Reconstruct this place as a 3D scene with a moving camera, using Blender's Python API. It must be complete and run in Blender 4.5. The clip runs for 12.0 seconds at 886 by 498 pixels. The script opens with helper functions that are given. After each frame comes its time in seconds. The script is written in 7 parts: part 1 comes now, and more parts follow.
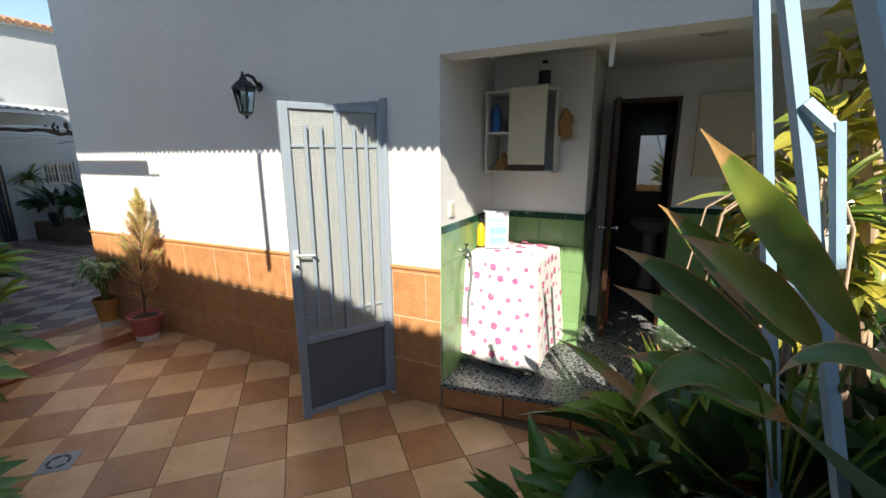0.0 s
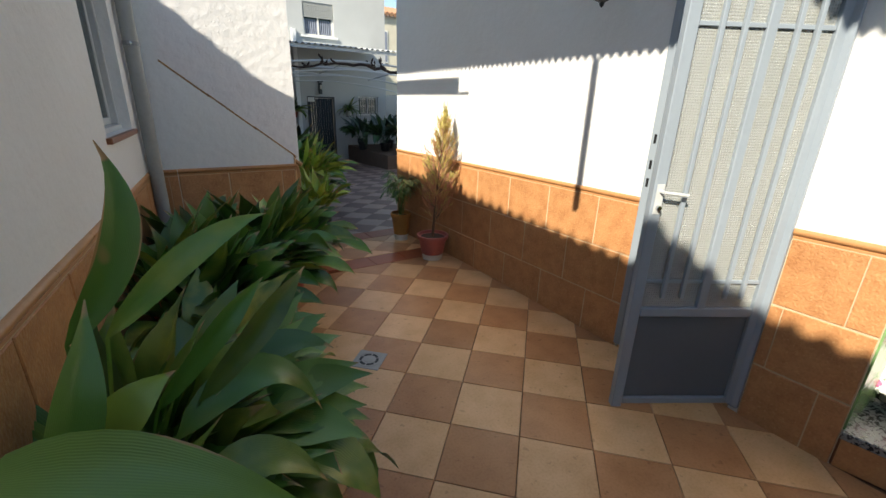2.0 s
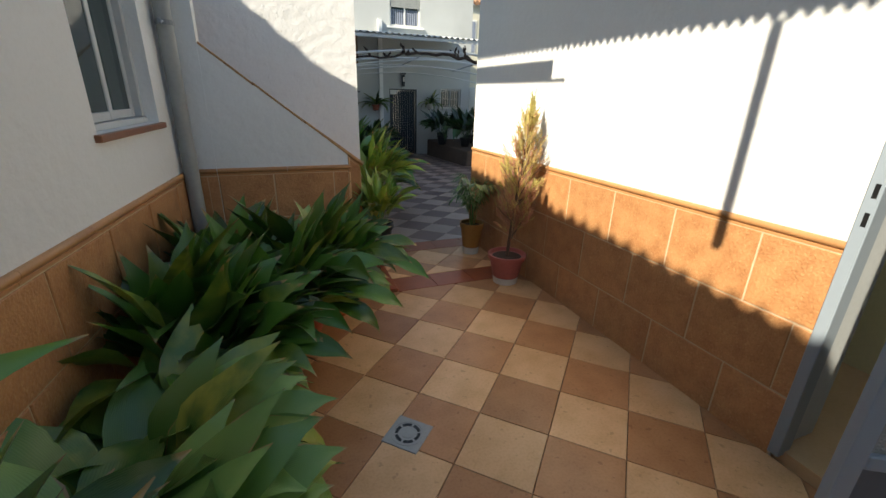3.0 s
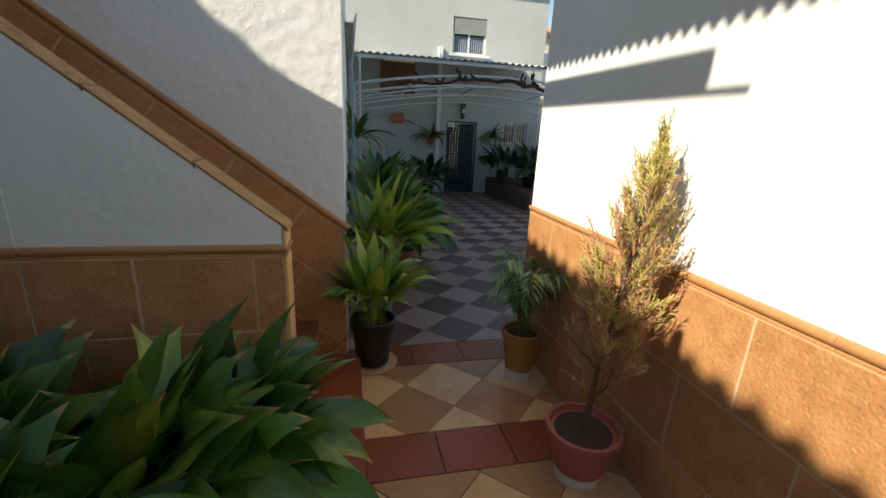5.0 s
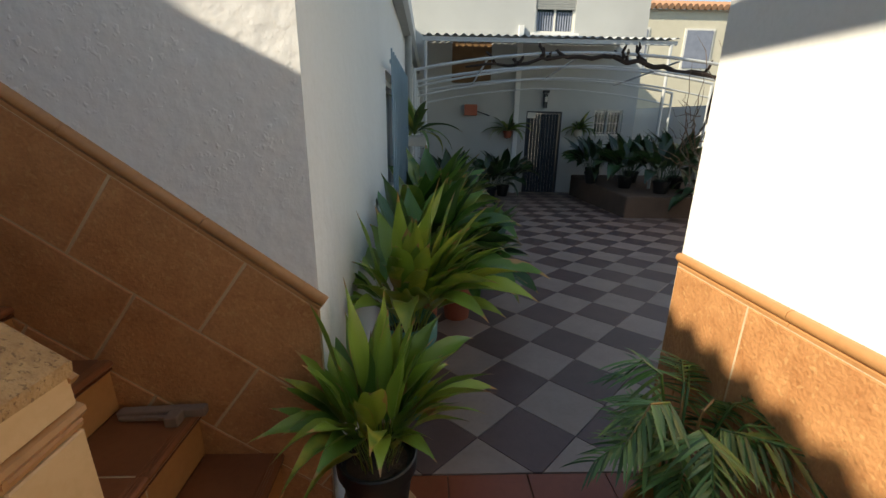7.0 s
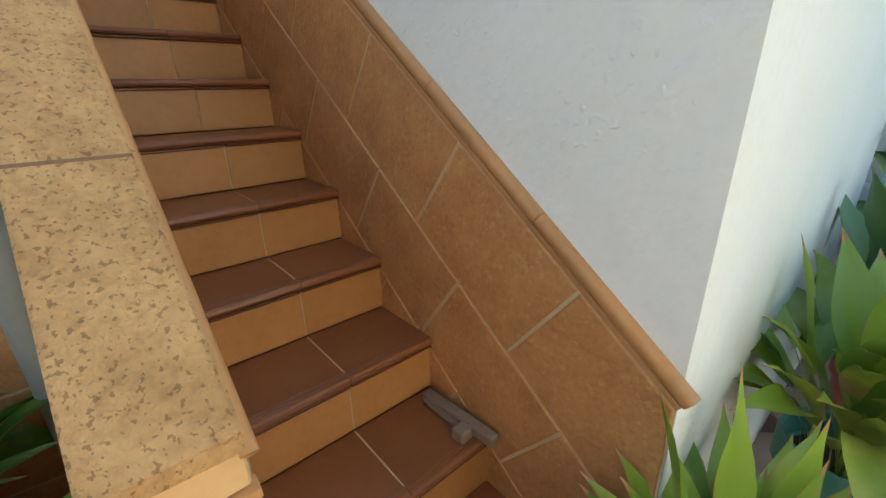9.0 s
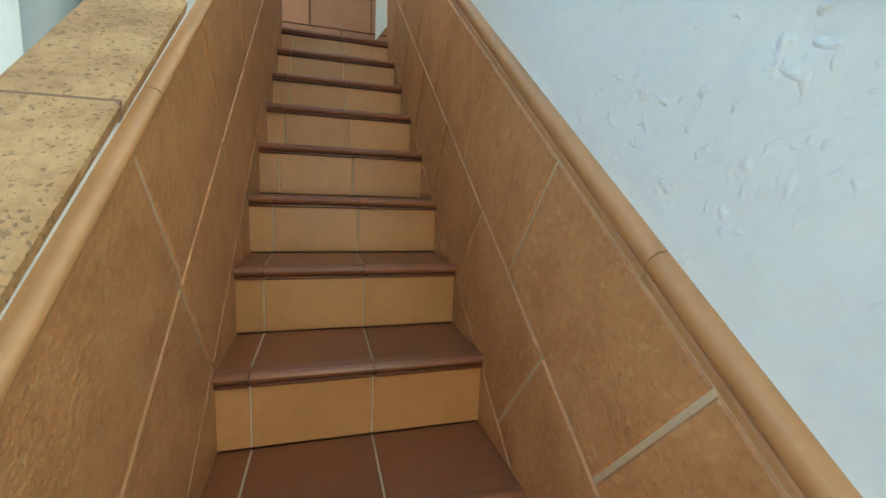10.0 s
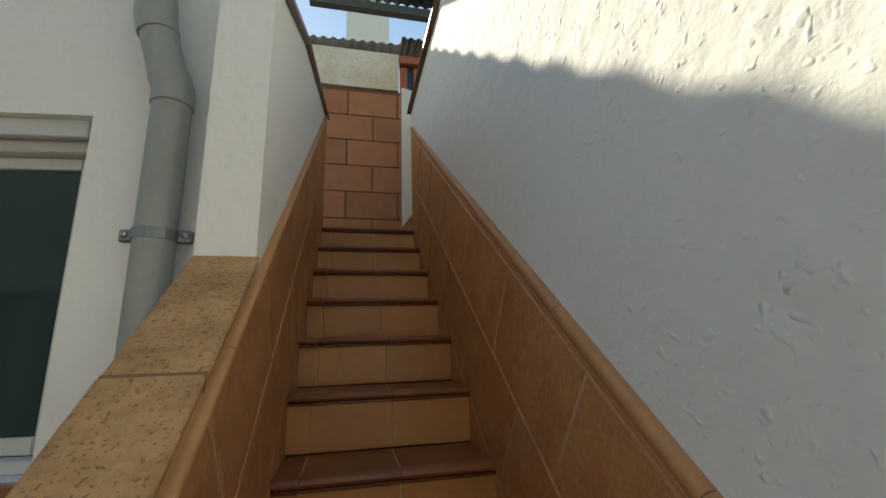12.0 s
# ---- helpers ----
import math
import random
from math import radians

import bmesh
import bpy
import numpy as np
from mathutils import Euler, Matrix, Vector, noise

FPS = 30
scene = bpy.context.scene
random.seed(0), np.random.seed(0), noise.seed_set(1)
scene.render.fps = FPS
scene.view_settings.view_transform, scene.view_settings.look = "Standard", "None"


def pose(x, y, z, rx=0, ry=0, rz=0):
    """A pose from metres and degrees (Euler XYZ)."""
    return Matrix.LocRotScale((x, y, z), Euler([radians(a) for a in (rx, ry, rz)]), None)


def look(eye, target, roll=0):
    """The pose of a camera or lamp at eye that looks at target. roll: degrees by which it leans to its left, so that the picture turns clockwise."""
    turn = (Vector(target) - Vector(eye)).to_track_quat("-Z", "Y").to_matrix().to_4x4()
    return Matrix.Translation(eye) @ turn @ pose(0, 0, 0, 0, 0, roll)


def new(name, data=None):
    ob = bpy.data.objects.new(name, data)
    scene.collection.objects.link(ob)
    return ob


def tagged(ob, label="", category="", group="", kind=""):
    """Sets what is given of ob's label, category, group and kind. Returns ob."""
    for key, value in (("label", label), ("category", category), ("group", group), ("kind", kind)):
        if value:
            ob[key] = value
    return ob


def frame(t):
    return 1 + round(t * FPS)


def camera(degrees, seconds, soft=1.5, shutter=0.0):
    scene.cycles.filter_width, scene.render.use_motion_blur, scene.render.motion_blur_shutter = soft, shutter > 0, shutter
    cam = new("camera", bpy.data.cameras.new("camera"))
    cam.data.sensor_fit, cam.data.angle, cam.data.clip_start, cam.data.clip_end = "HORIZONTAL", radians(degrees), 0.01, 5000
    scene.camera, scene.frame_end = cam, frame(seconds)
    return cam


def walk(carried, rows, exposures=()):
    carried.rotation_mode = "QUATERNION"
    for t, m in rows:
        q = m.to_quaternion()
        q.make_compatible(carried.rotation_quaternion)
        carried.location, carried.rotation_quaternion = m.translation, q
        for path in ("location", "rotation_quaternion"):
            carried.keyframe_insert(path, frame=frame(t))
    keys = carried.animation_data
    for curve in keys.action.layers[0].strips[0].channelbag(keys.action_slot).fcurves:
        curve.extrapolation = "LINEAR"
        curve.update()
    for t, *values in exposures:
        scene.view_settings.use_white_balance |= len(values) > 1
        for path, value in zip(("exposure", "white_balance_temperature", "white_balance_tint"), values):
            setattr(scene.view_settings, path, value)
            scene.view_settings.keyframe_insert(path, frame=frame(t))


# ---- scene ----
EXPO = [(0, 0.78, 7200, 9), (2, 0.74, 7500, 8), (3, 0.8, 7700, 6), (5, 0.5, 7800, 5), (7, 0.5, 8200, 7), (7.5, 0.68, 9200, 9), (7.7, 0.75, 9200, 9), (9.3, 1.97, 7600, -6), (9.6, 2.02, 7500, -8), (10, 2.28, 6800, -16), (10.5, 2.02, 7200, -8), (11, 1.24, 8000, -3), (12, 0.78, 8300, 0)]
SUN_POWER, SKY_POWER = 5.0, 0.135
cam = camera(93.5, 12.0)
PATH = [
    (0, (0.282, 0.352, 1.73), (2.033, 1.214, 1.293), -0.3),
    (0.5, (0.167, 0.576, 1.643), (1.734, 1.718, 1.154), 0.8),
    (1, (0.135, 0.76, 1.504), (1.509, 2.089, 0.919), 0.1),
    (1.5, (0.168, 0.993, 1.479), (1.356, 2.466, 0.831), -0.3),
    (2, (0.363, 1.25, 1.477), (1.388, 2.836, 0.817), 1.7),
    (2.5, (0.538, 1.507, 1.446), (1.401, 3.173, 0.753), 2.0),
    (3, (0.75, 1.861, 1.453), (1.445, 3.602, 0.757), 1.6),
    (3.2, (0.841, 1.993, 1.439), (1.496, 3.762, 0.776), 2.5),
    (4.8, (1.426, 3.17, 1.387), (1.872, 5.045, 0.854), 2.2),
    (5, (1.481, 3.335, 1.417), (1.912, 5.204, 0.853), 2.8),
    (5.5, (1.571, 3.719, 1.402), (1.998, 5.589, 0.835), 1.7),
    (6, (1.686, 4.047, 1.385), (2.094, 5.921, 0.818), 1.1),
    (6.5, (1.761, 4.31, 1.38), (2.062, 6.199, 0.798), 1.0),
    (7, (1.785, 4.523, 1.375), (1.85, 6.431, 0.777), 0.8),
    (7.5, (1.822, 4.678, 1.383), (1.374, 6.525, 0.763), 1.0),
    (7.7, (1.82, 4.747, 1.384), (1.158, 6.522, 0.743), 2.6),
    (9.3, (1.472, 5.145, 1.312), (-0.141, 6.124, 0.651), -0.1),
    (9.5, (1.355, 5.237, 1.303), (-0.398, 6.021, 0.743), 2.0),
    (10, (1.22, 5.305, 1.407), (-0.681, 5.863, 1.136), 2.2),
    (10.5, (1.241, 5.293, 1.495), (-0.701, 5.768, 1.558), -0.0),
    (11, (1.273, 5.288, 1.524), (-0.647, 5.747, 1.841), -1.1),
    (11.5, (1.283, 5.282, 1.528), (-0.62, 5.725, 1.952), -1.7),
    (12, (1.285, 5.271, 1.524), (-0.616, 5.705, 1.968), -1.6),
]
walk(cam, [(t, look(eye, target, roll)) for t, eye, target, roll in PATH], EXPO)

# ---- world and sun ----
SUN_WAY = Vector((1.0, 0.45, -0.8))
world = bpy.data.worlds.new("sky")
scene.world = world
world.use_nodes = True
wn = world.node_tree.nodes
sky = wn.new("ShaderNodeTexSky")
sky.sky_type = "NISHITA"
sky.sun_disc = False
sky.air_density, sky.dust_density, sky.ozone_density = 1.0, 0.1, 2.5
sky.sun_elevation, sky.sun_rotation = radians(36), radians(246)
wn["Background"].inputs["Strength"].default_value = SKY_POWER
world.node_tree.links.new(sky.outputs[0], wn["Background"].inputs["Color"])
sun_data = bpy.data.lights.new("sun", "SUN")
sun_data.energy, sun_data.angle, sun_data.color = SUN_POWER, radians(0.5), (1.0, 0.97, 0.92)
sun = new("sun", sun_data)
sun.matrix_world = look((0, 0, 0), SUN_WAY)

# ---- materials ----
def rgb(h):
    c = [int(h[k:k + 2], 16) / 255 for k in (0, 2, 4)]
    return tuple(v / 12.92 if v <= 0.04045 else ((v + 0.055) / 1.055) ** 2.4 for v in c) + (1.0,)


def mat(name, base, second=None, rough=0.6, metal=0.0, grain=40.0, blotch=3.0, bump=0.1, depth=0.004, vary=0.0, spec=0.5, spots=None, mix=0.35, bumpscale=None, pimples=0.0):
    """Base colour broken up by blotches and grain, a fine relief, and a change from piece to piece."""
    m = bpy.data.materials.new(name)
    m.use_nodes = True
    nt = m.node_tree
    n, l = nt.nodes, nt.links
    b = n["Principled BSDF"]
    base = rgb(base)
    second = rgb(second) if second else tuple(v * 0.7 for v in base[:3]) + (1.0,)
    co = n.new("ShaderNodeTexCoord")
    info = n.new("ShaderNodeObjectInfo")
    n1 = n.new("ShaderNodeTexNoise")
    n1.inputs["Scale"].default_value, n1.inputs["Detail"].default_value = blotch, 5
    n2 = n.new("ShaderNodeTexNoise")
    n2.inputs["Scale"].default_value, n2.inputs["Detail"].default_value = grain, 4
    l.new(co.outputs["Object"], n1.inputs["Vector"])
    l.new(co.outputs["Object"], n2.inputs["Vector"])
    r1 = n.new("ShaderNodeMapRange")
    r1.inputs[1].default_value, r1.inputs[2].default_value, r1.inputs[4].default_value = 0.38, 0.72, mix
    l.new(n1.outputs[0], r1.inputs[0])
    r2 = n.new("ShaderNodeMapRange")
    r2.inputs[1].default_value, r2.inputs[2].default_value, r2.inputs[4].default_value = 0.45, 0.75, mix * 0.7
    l.new(n2.outputs[0], r2.inputs[0])
    add = n.new("ShaderNodeMath")
    add.operation, add.use_clamp = "ADD", True
    l.new(r1.outputs[0], add.inputs[0])
    l.new(r2.outputs[0], add.inputs[1])
    mx = n.new("ShaderNodeMix")
    mx.data_type = "RGBA"
    mx.inputs[6].default_value, mx.inputs[7].default_value = base, second
    l.new(add.outputs[0], mx.inputs[0])
    col = mx.outputs[2]
    if spots:
        v = n.new("ShaderNodeTexNoise")
        v.inputs["Scale"].default_value, v.inputs["Detail"].default_value = spots[1], 2
        l.new(co.outputs["Object"], v.inputs["Vector"])
        r3 = n.new("ShaderNodeMapRange")
        r3.inputs[1].default_value, r3.inputs[2].default_value, r3.inputs[4].default_value = spots[2], spots[2] + 0.04, spots[3]
        l.new(v.outputs[0], r3.inputs[0])
        m3 = n.new("ShaderNodeMix")
        m3.data_type = "RGBA"
        m3.inputs[7].default_value = rgb(spots[0])
        l.new(r3.outputs[0], m3.inputs[0])
        l.new(col, m3.inputs[6])
        col = m3.outputs[2]
    if vary:
        hs = n.new("ShaderNodeHueSaturation")
        rr = n.new("ShaderNodeMapRange")
        rr.inputs[3].default_value, rr.inputs[4].default_value = 1 - vary, 1 + vary
        l.new(info.outputs["Random"], rr.inputs[0])
        l.new(rr.outputs[0], hs.inputs["Value"])
        l.new(col, hs.inputs["Color"])
        col = hs.outputs[0]
    l.new(col, b.inputs["Base Color"])
    b.inputs["Roughness"].default_value, b.inputs["Metallic"].default_value = rough, metal
    b.inputs["Specular IOR Level"].default_value = spec
    if bump:
        bp = n.new("ShaderNodeBump")
        bp.inputs["Strength"].default_value, bp.inputs["Distance"].default_value = bump, depth
        hh = n2.outputs[0]
        if bumpscale:
            n4 = n.new("ShaderNodeTexNoise")
            n4.inputs["Scale"].default_value, n4.inputs["Detail"].default_value = bumpscale, 6
            l.new(co.outputs["Object"], n4.inputs["Vector"])
            hh = n4.outputs[0]
        if pimples:
            # trowel ridges and small blobs thrown on unevenly
            n5 = n.new("ShaderNodeTexNoise")
            n5.inputs["Scale"].default_value, n5.inputs["Detail"].default_value, n5.inputs["Distortion"].default_value = 55, 1, 0.2
            l.new(co.outputs["Object"], n5.inputs["Vector"])
            r5 = n.new("ShaderNodeMapRange")
            r5.inputs[1].default_value, r5.inputs[2].default_value = 0.62, 0.8
            l.new(n5.outputs[0], r5.inputs[0])
            r6 = n.new("ShaderNodeMapRange")
            r6.inputs[1].default_value, r6.inputs[2].default_value, r6.inputs[4].default_value = 0.45, 0.65, pimples * 0.3
            l.new(n1.outputs[0], r6.inputs[0])
            ma = n.new("ShaderNodeMath")
            ma.operation = "MULTIPLY_ADD"
            l.new(r5.outputs[0], ma.inputs[0])
            l.new(r6.outputs[0], ma.inputs[1])
            l.new(hh, ma.inputs[2])
            hh = ma.outputs[0]
        l.new(hh, bp.inputs["Height"])
        l.new(bp.outputs[0], b.inputs["Normal"])
    return m


def leaf_mat(name, dark, light, yellow, brown, tip=0.9, stripe=54.0, blot=0.72, rim=1.6):
    """A leaf with veins along it, a lighter midrib, some yellow edges and dry tips; u runs across, v along."""
    m = bpy.data.materials.new(name)
    m.use_nodes = True
    nt = m.node_tree
    n, l = nt.nodes, nt.links
    b = n["Principled BSDF"]
    co = n.new("ShaderNodeTexCoord")
    info = n.new("ShaderNodeObjectInfo")
    sep = n.new("ShaderNodeSeparateXYZ")
    l.new(co.outputs["UV"], sep.inputs[0])
    wv = n.new("ShaderNodeMath")
    wv.operation = "SINE"
    mu = n.new("ShaderNodeMath")
    mu.operation = "MULTIPLY"
    mu.inputs[1].default_value = stripe * 3.1
    l.new(sep.outputs[0], mu.inputs[0])
    l.new(mu.outputs[0], wv.inputs[0])
    noi = n.new("ShaderNodeTexNoise")
    noi.inputs["Scale"].default_value, noi.inputs["Detail"].default_value = 9, 4
    mapg = n.new("ShaderNodeVectorMath")
    mapg.operation = "ADD"
    rv = n.new("ShaderNodeCombineXYZ")
    sc = n.new("ShaderNodeMath")
    sc.operation = "MULTIPLY"
    sc.inputs[1].default_value = 40
    l.new(info.outputs["Random"], sc.inputs[0])
    l.new(sc.outputs[0], rv.inputs[0])
    l.new(co.outputs["Object"], mapg.inputs[0])
    l.new(rv.outputs[0], mapg.inputs[1])
    l.new(mapg.outputs[0], noi.inputs["Vector"])
    g = n.new("ShaderNodeMix")
    g.data_type = "RGBA"
    g.inputs[6].default_value, g.inputs[7].default_value = rgb(dark), rgb(light)
    f1 = n.new("ShaderNodeMath")
    f1.operation, f1.use_clamp = "MULTIPLY_ADD", True
    f1.inputs[1].default_value, f1.inputs[2].default_value = 0.08, 0.0
    l.new(wv.outputs[0], f1.inputs[0])
    f2 = n.new("ShaderNodeMath")
    f2.operation, f2.use_clamp = "ADD", True
    l.new(f1.outputs[0], f2.inputs[0])
    l.new(info.outputs["Random"], f2.inputs[1])
    l.new(f2.outputs[0], g.inputs[0])
    # yellowing, on about a quarter of the leaves
    fr = n.new("ShaderNodeMath")
    fr.operation = "FRACT"
    l.new(sc.outputs[0], fr.inputs[0])
    ry = n.new("ShaderNodeMapRange")
    ry.inputs[1].default_value, ry.inputs[2].default_value, ry.inputs[4].default_value = 0.62, 1.0, 0.85
    l.new(fr.outputs[0], ry.inputs[0])
    my = n.new("ShaderNodeMath")
    my.operation = "MULTIPLY"
    l.new(ry.outputs[0], my.inputs[0])
    ny = n.new("ShaderNodeMapRange")
    ny.inputs[1].default_value, ny.inputs[2].default_value = 0.35, 0.65
    l.new(noi.outputs[0], ny.inputs[0])
    l.new(ny.outputs[0], my.inputs[1])
    gy = n.new("ShaderNodeMix")
    gy.data_type = "RGBA"
    gy.inputs[7].default_value = rgb(yellow)
    l.new(my.outputs[0], gy.inputs[0])
    l.new(g.outputs[2], gy.inputs[6])
    # dry tip
    tv = n.new("ShaderNodeMath")
    tv.operation = "MULTIPLY_ADD"
    tv.inputs[1].default_value = 0.25
    l.new(noi.outputs[0], tv.inputs[0])
    l.new(sep.outputs[1], tv.inputs[2])
    tr = n.new("ShaderNodeMapRange")
    tr.inputs[1].default_value, tr.inputs[2].default_value = tip + 0.14, tip + 0.17
    l.new(tv.outputs[0], tr.inputs[0])
    gb = n.new("ShaderNodeMix")
    gb.data_type = "RGBA"
    gb.inputs[7].default_value = rgb(brown)
    l.new(tr.outputs[0], gb.inputs[0])
    l.new(gy.outputs[2], gb.inputs[6])
    # dry blotches with a sharp rim
    nb = n.new("ShaderNodeTexNoise")
    nb.inputs["Scale"].default_value, nb.inputs["Detail"].default_value = 4, 1
    l.new(mapg.outputs[0], nb.inputs["Vector"])
    rb = n.new("ShaderNodeMapRange")
    rb.inputs[1].default_value, rb.inputs[2].default_value = blot, blot + 0.015
    l.new(nb.outputs[0], rb.inputs[0])
    gd = n.new("ShaderNodeMix")
    gd.data_type = "RGBA"
    gd.inputs[7].default_value = rgb(brown)
    l.new(rb.outputs[0], gd.inputs[0])
    l.new(gb.outputs[2], gd.inputs[6])
    # withered rim, uneven along the edge
    ab = n.new("ShaderNodeMath")
    ab.operation = "SUBTRACT"
    ab.inputs[1].default_value = 0.5
    l.new(sep.outputs[0], ab.inputs[0])
    ac = n.new("ShaderNodeMath")
    ac.operation = "ABSOLUTE"
    l.new(ab.outputs[0], ac.inputs[0])
    ad = n.new("ShaderNodeMath")
    ad.operation = "MULTIPLY_ADD"
    ad.inputs[1].default_value = 2.0
    l.new(ac.outputs[0], ad.inputs[0])
    l.new(nb.outputs[0], ad.inputs[2])
    rd = n.new("ShaderNodeMapRange")
    rd.inputs[1].default_value, rd.inputs[2].default_value = rim, rim + 0.03
    l.new(ad.outputs[0], rd.inputs[0])
    ge = n.new("ShaderNodeMix")
    ge.data_type = "RGBA"
    ge.inputs[7].default_value = rgb(brown)
    l.new(rd.outputs[0], ge.inputs[0])
    l.new(gd.outputs[2], ge.inputs[6])
    gb = ge
    l.new(gb.outputs[2], b.inputs["Base Color"])
    b.inputs["Roughness"].default_value = 0.3
    b.inputs["Specular IOR Level"].default_value = 0.75
    bp = n.new("ShaderNodeBump")
    bp.inputs["Strength"].default_value, bp.inputs["Distance"].default_value = 0.16, 0.002
    l.new(wv.outputs[0], bp.inputs["Height"])
    l.new(bp.outputs[0], b.inputs["Normal"])
    tl = n.new("ShaderNodeBsdfTranslucent")
    l.new(gb.outputs[2], tl.inputs["Color"])
    ms = n.new("ShaderNodeMixShader")
    ms.inputs[0].default_value = 0.13
    l.new(b.outputs[0], ms.inputs[1])
    l.new(tl.outputs[0], ms.inputs[2])
    l.new(ms.outputs[0], n["Material Output"].inputs["Surface"])
    return m


def glass_mat(name, colour, rough):
    """Thin pane: mostly see-through, ribbed or plain, with a gloss."""
    m = bpy.data.materials.new(name)
    m.use_nodes = True
    n, l = m.node_tree.nodes, m.node_tree.links
    b = n["Principled BSDF"]
    b.inputs["Base Color"].default_value = rgb(colour)
    b.inputs["Roughness"].default_value = rough
    b.inputs["Transmission Weight"].default_value = 1.0
    b.inputs["IOR"].default_value = 1.45
    return m


PLASTER = mat("white_plaster", "e7e7e5", "d9d8d4", rough=0.85, grain=70, blotch=1.4, bump=0.5, depth=0.01, bumpscale=16, spec=0.25, pimples=0.5)
PLASTER_ROUGH = mat("rough_white_plaster", "e7e7e6", "d8d7d4", rough=0.85, grain=50, blotch=1.1, bump=0.6, depth=0.016, bumpscale=13, spec=0.25, pimples=1.0)
PLASTER_GREY = mat("pale_plaster", "d8d7d2", "c3c1ba", rough=0.85, grain=60, blotch=1.3, bump=0.3, depth=0.006, spec=0.25)
# white plaster greyed in its colour to stand for the far house's shade
PLASTER_SHADED = mat("shaded_plaster", "bdbfbd", "aaaca9", rough=0.85, grain=60, blotch=1.6, bump=0.3, depth=0.006, spec=0.25)
PLASTER_STAINED = mat("stained_plaster", "d8d3c6", "b39a72", rough=0.85, grain=50, blotch=2.2, bump=0.3, depth=0.006, spec=0.25, mix=0.6)
DADO = mat("brown_dado_tile", "c58f61", "9a633d", rough=0.38, grain=75, blotch=11, bump=0.8, depth=0.005, vary=0.07, bumpscale=95, mix=0.5, spots=("d2aa78", 60, 0.62, 0.35))
TRIM = mat("terracotta_trim", "bd8a5c", "996a42", rough=0.4, grain=60, blotch=8, bump=0.15, vary=0.05)
GROUT = mat("pale_grout", "cdb596", "ad9373", rough=0.9, grain=120, bump=0.3)
GROUT_DARK = mat("dark_grout", "85624a", "664a38", rough=0.9, grain=120, bump=0.3)
TILE_LIGHT = mat("light_terracotta_tile", "e8b988", "c8945f", rough=0.34, grain=85, blotch=6, bump=0.16, vary=0.1, mix=0.5, spots=("a8744a", 26, 0.66, 0.4))
TILE_DARK = mat("dark_terracotta_tile", "c08a5e", "9d673e", rough=0.34, grain=85, blotch=6, bump=0.16, vary=0.12, mix=0.5, spots=("7d4d2c", 26, 0.66, 0.4))
TILE_RED = mat("red_border_tile", "9c5234", "7d3e27", rough=0.32, grain=40, blotch=7, bump=0.08, vary=0.08)
PATIO_LIGHT = mat("pale_patio_tile", "a58f84", "8c776d", rough=0.4, grain=45, blotch=7, bump=0.08, vary=0.08)
PATIO_DARK = mat("dark_patio_tile", "6d5550", "57433f", rough=0.4, grain=45, blotch=7, bump=0.08, vary=0.1)
RISER = mat("orange_riser_tile", "c88f5a", "aa723e", rough=0.4, grain=40, blotch=6, bump=0.1, vary=0.08)
TREAD = mat("brown_tread_tile", "90593a", "75452b", rough=0.35, grain=45, blotch=7, bump=0.1, vary=0.08)
NOSING = mat("dark_nosing", "6b3a22", "502a18", rough=0.35, grain=50, blotch=9, bump=0.1, vary=0.06)
COPING = mat("pitted_stone_coping", "c59a6a", "94683e", rough=0.75, grain=70, blotch=12, bump=1.0, depth=0.008, bumpscale=110, mix=0.6, spots=("5f4024", 150, 0.60, 0.55))
CREAM_WALL = mat("pale_yellow_paint", "e2d9b0", "cfc59c", rough=0.7, grain=60, blotch=3, bump=0.2)
CREAM = mat("cream_stone", "dcb487", "c89a68", rough=0.5, grain=60, blotch=5, bump=0.15)
GREEN_TILE = mat("green_wall_tile", "7c9f6b", "6b8e5b", rough=0.22, grain=25, blotch=5, bump=0.06, vary=0.05)
GREEN_DARK = mat("dark_green_tile", "1f4a3a", "173a2d", rough=0.2, grain=25, blotch=5, bump=0.05, vary=0.08)
TERRAZZO = mat("speckled_terrazzo", "8d8f8e", "707270", rough=0.25, grain=160, blotch=14, bump=0.05, spots=("1f2123", 75, 0.52, 0.95))
GATE = mat("grey_gate_paint", "929da7", "86919b", rough=0.38, grain=30, blotch=4, bump=0.05, mix=0.25)
GATE_PANEL = mat("grey_gate_panel", "5f6a73", "545f68", rough=0.4, grain=30, blotch=4, bump=0.05, mix=0.25)
TRELLIS = mat("pale_blue_paint", "94aebc", "819aa8", rough=0.45, grain=50, blotch=6, bump=0.12)
BLACK = mat("black_iron", "17181a", "0e0f10", rough=0.45, grain=60, bump=0.1)
DARK_METAL = mat("dark_grey_metal", "3a3d40", "2c2e31", rough=0.45, grain=60, bump=0.1)
PVC = mat("grey_pvc", "9a9c99", "868884", rough=0.5, grain=40, blotch=5, bump=0.05)
ZINC = mat("zinc", "8d9194", "6f7376", rough=0.45, metal=0.7, grain=60, bump=0.1)
ALU = mat("pale_aluminium", "c3c6c6", "adb1b1", rough=0.4, grain=40, bump=0.04)
WHITE_PAINT = mat("white_melamine", "e4e2da", "d3d0c6", rough=0.4, grain=30, blotch=4, bump=0.04)
CREAM_PAINT = mat("cream_melamine", "d3cdb9", "c3bca6", rough=0.4, grain=30, blotch=4, bump=0.04)
DARK_WOOD = mat("dark_wood", "3b2418", "27170f", rough=0.4, grain=30, blotch=5, bump=0.15)
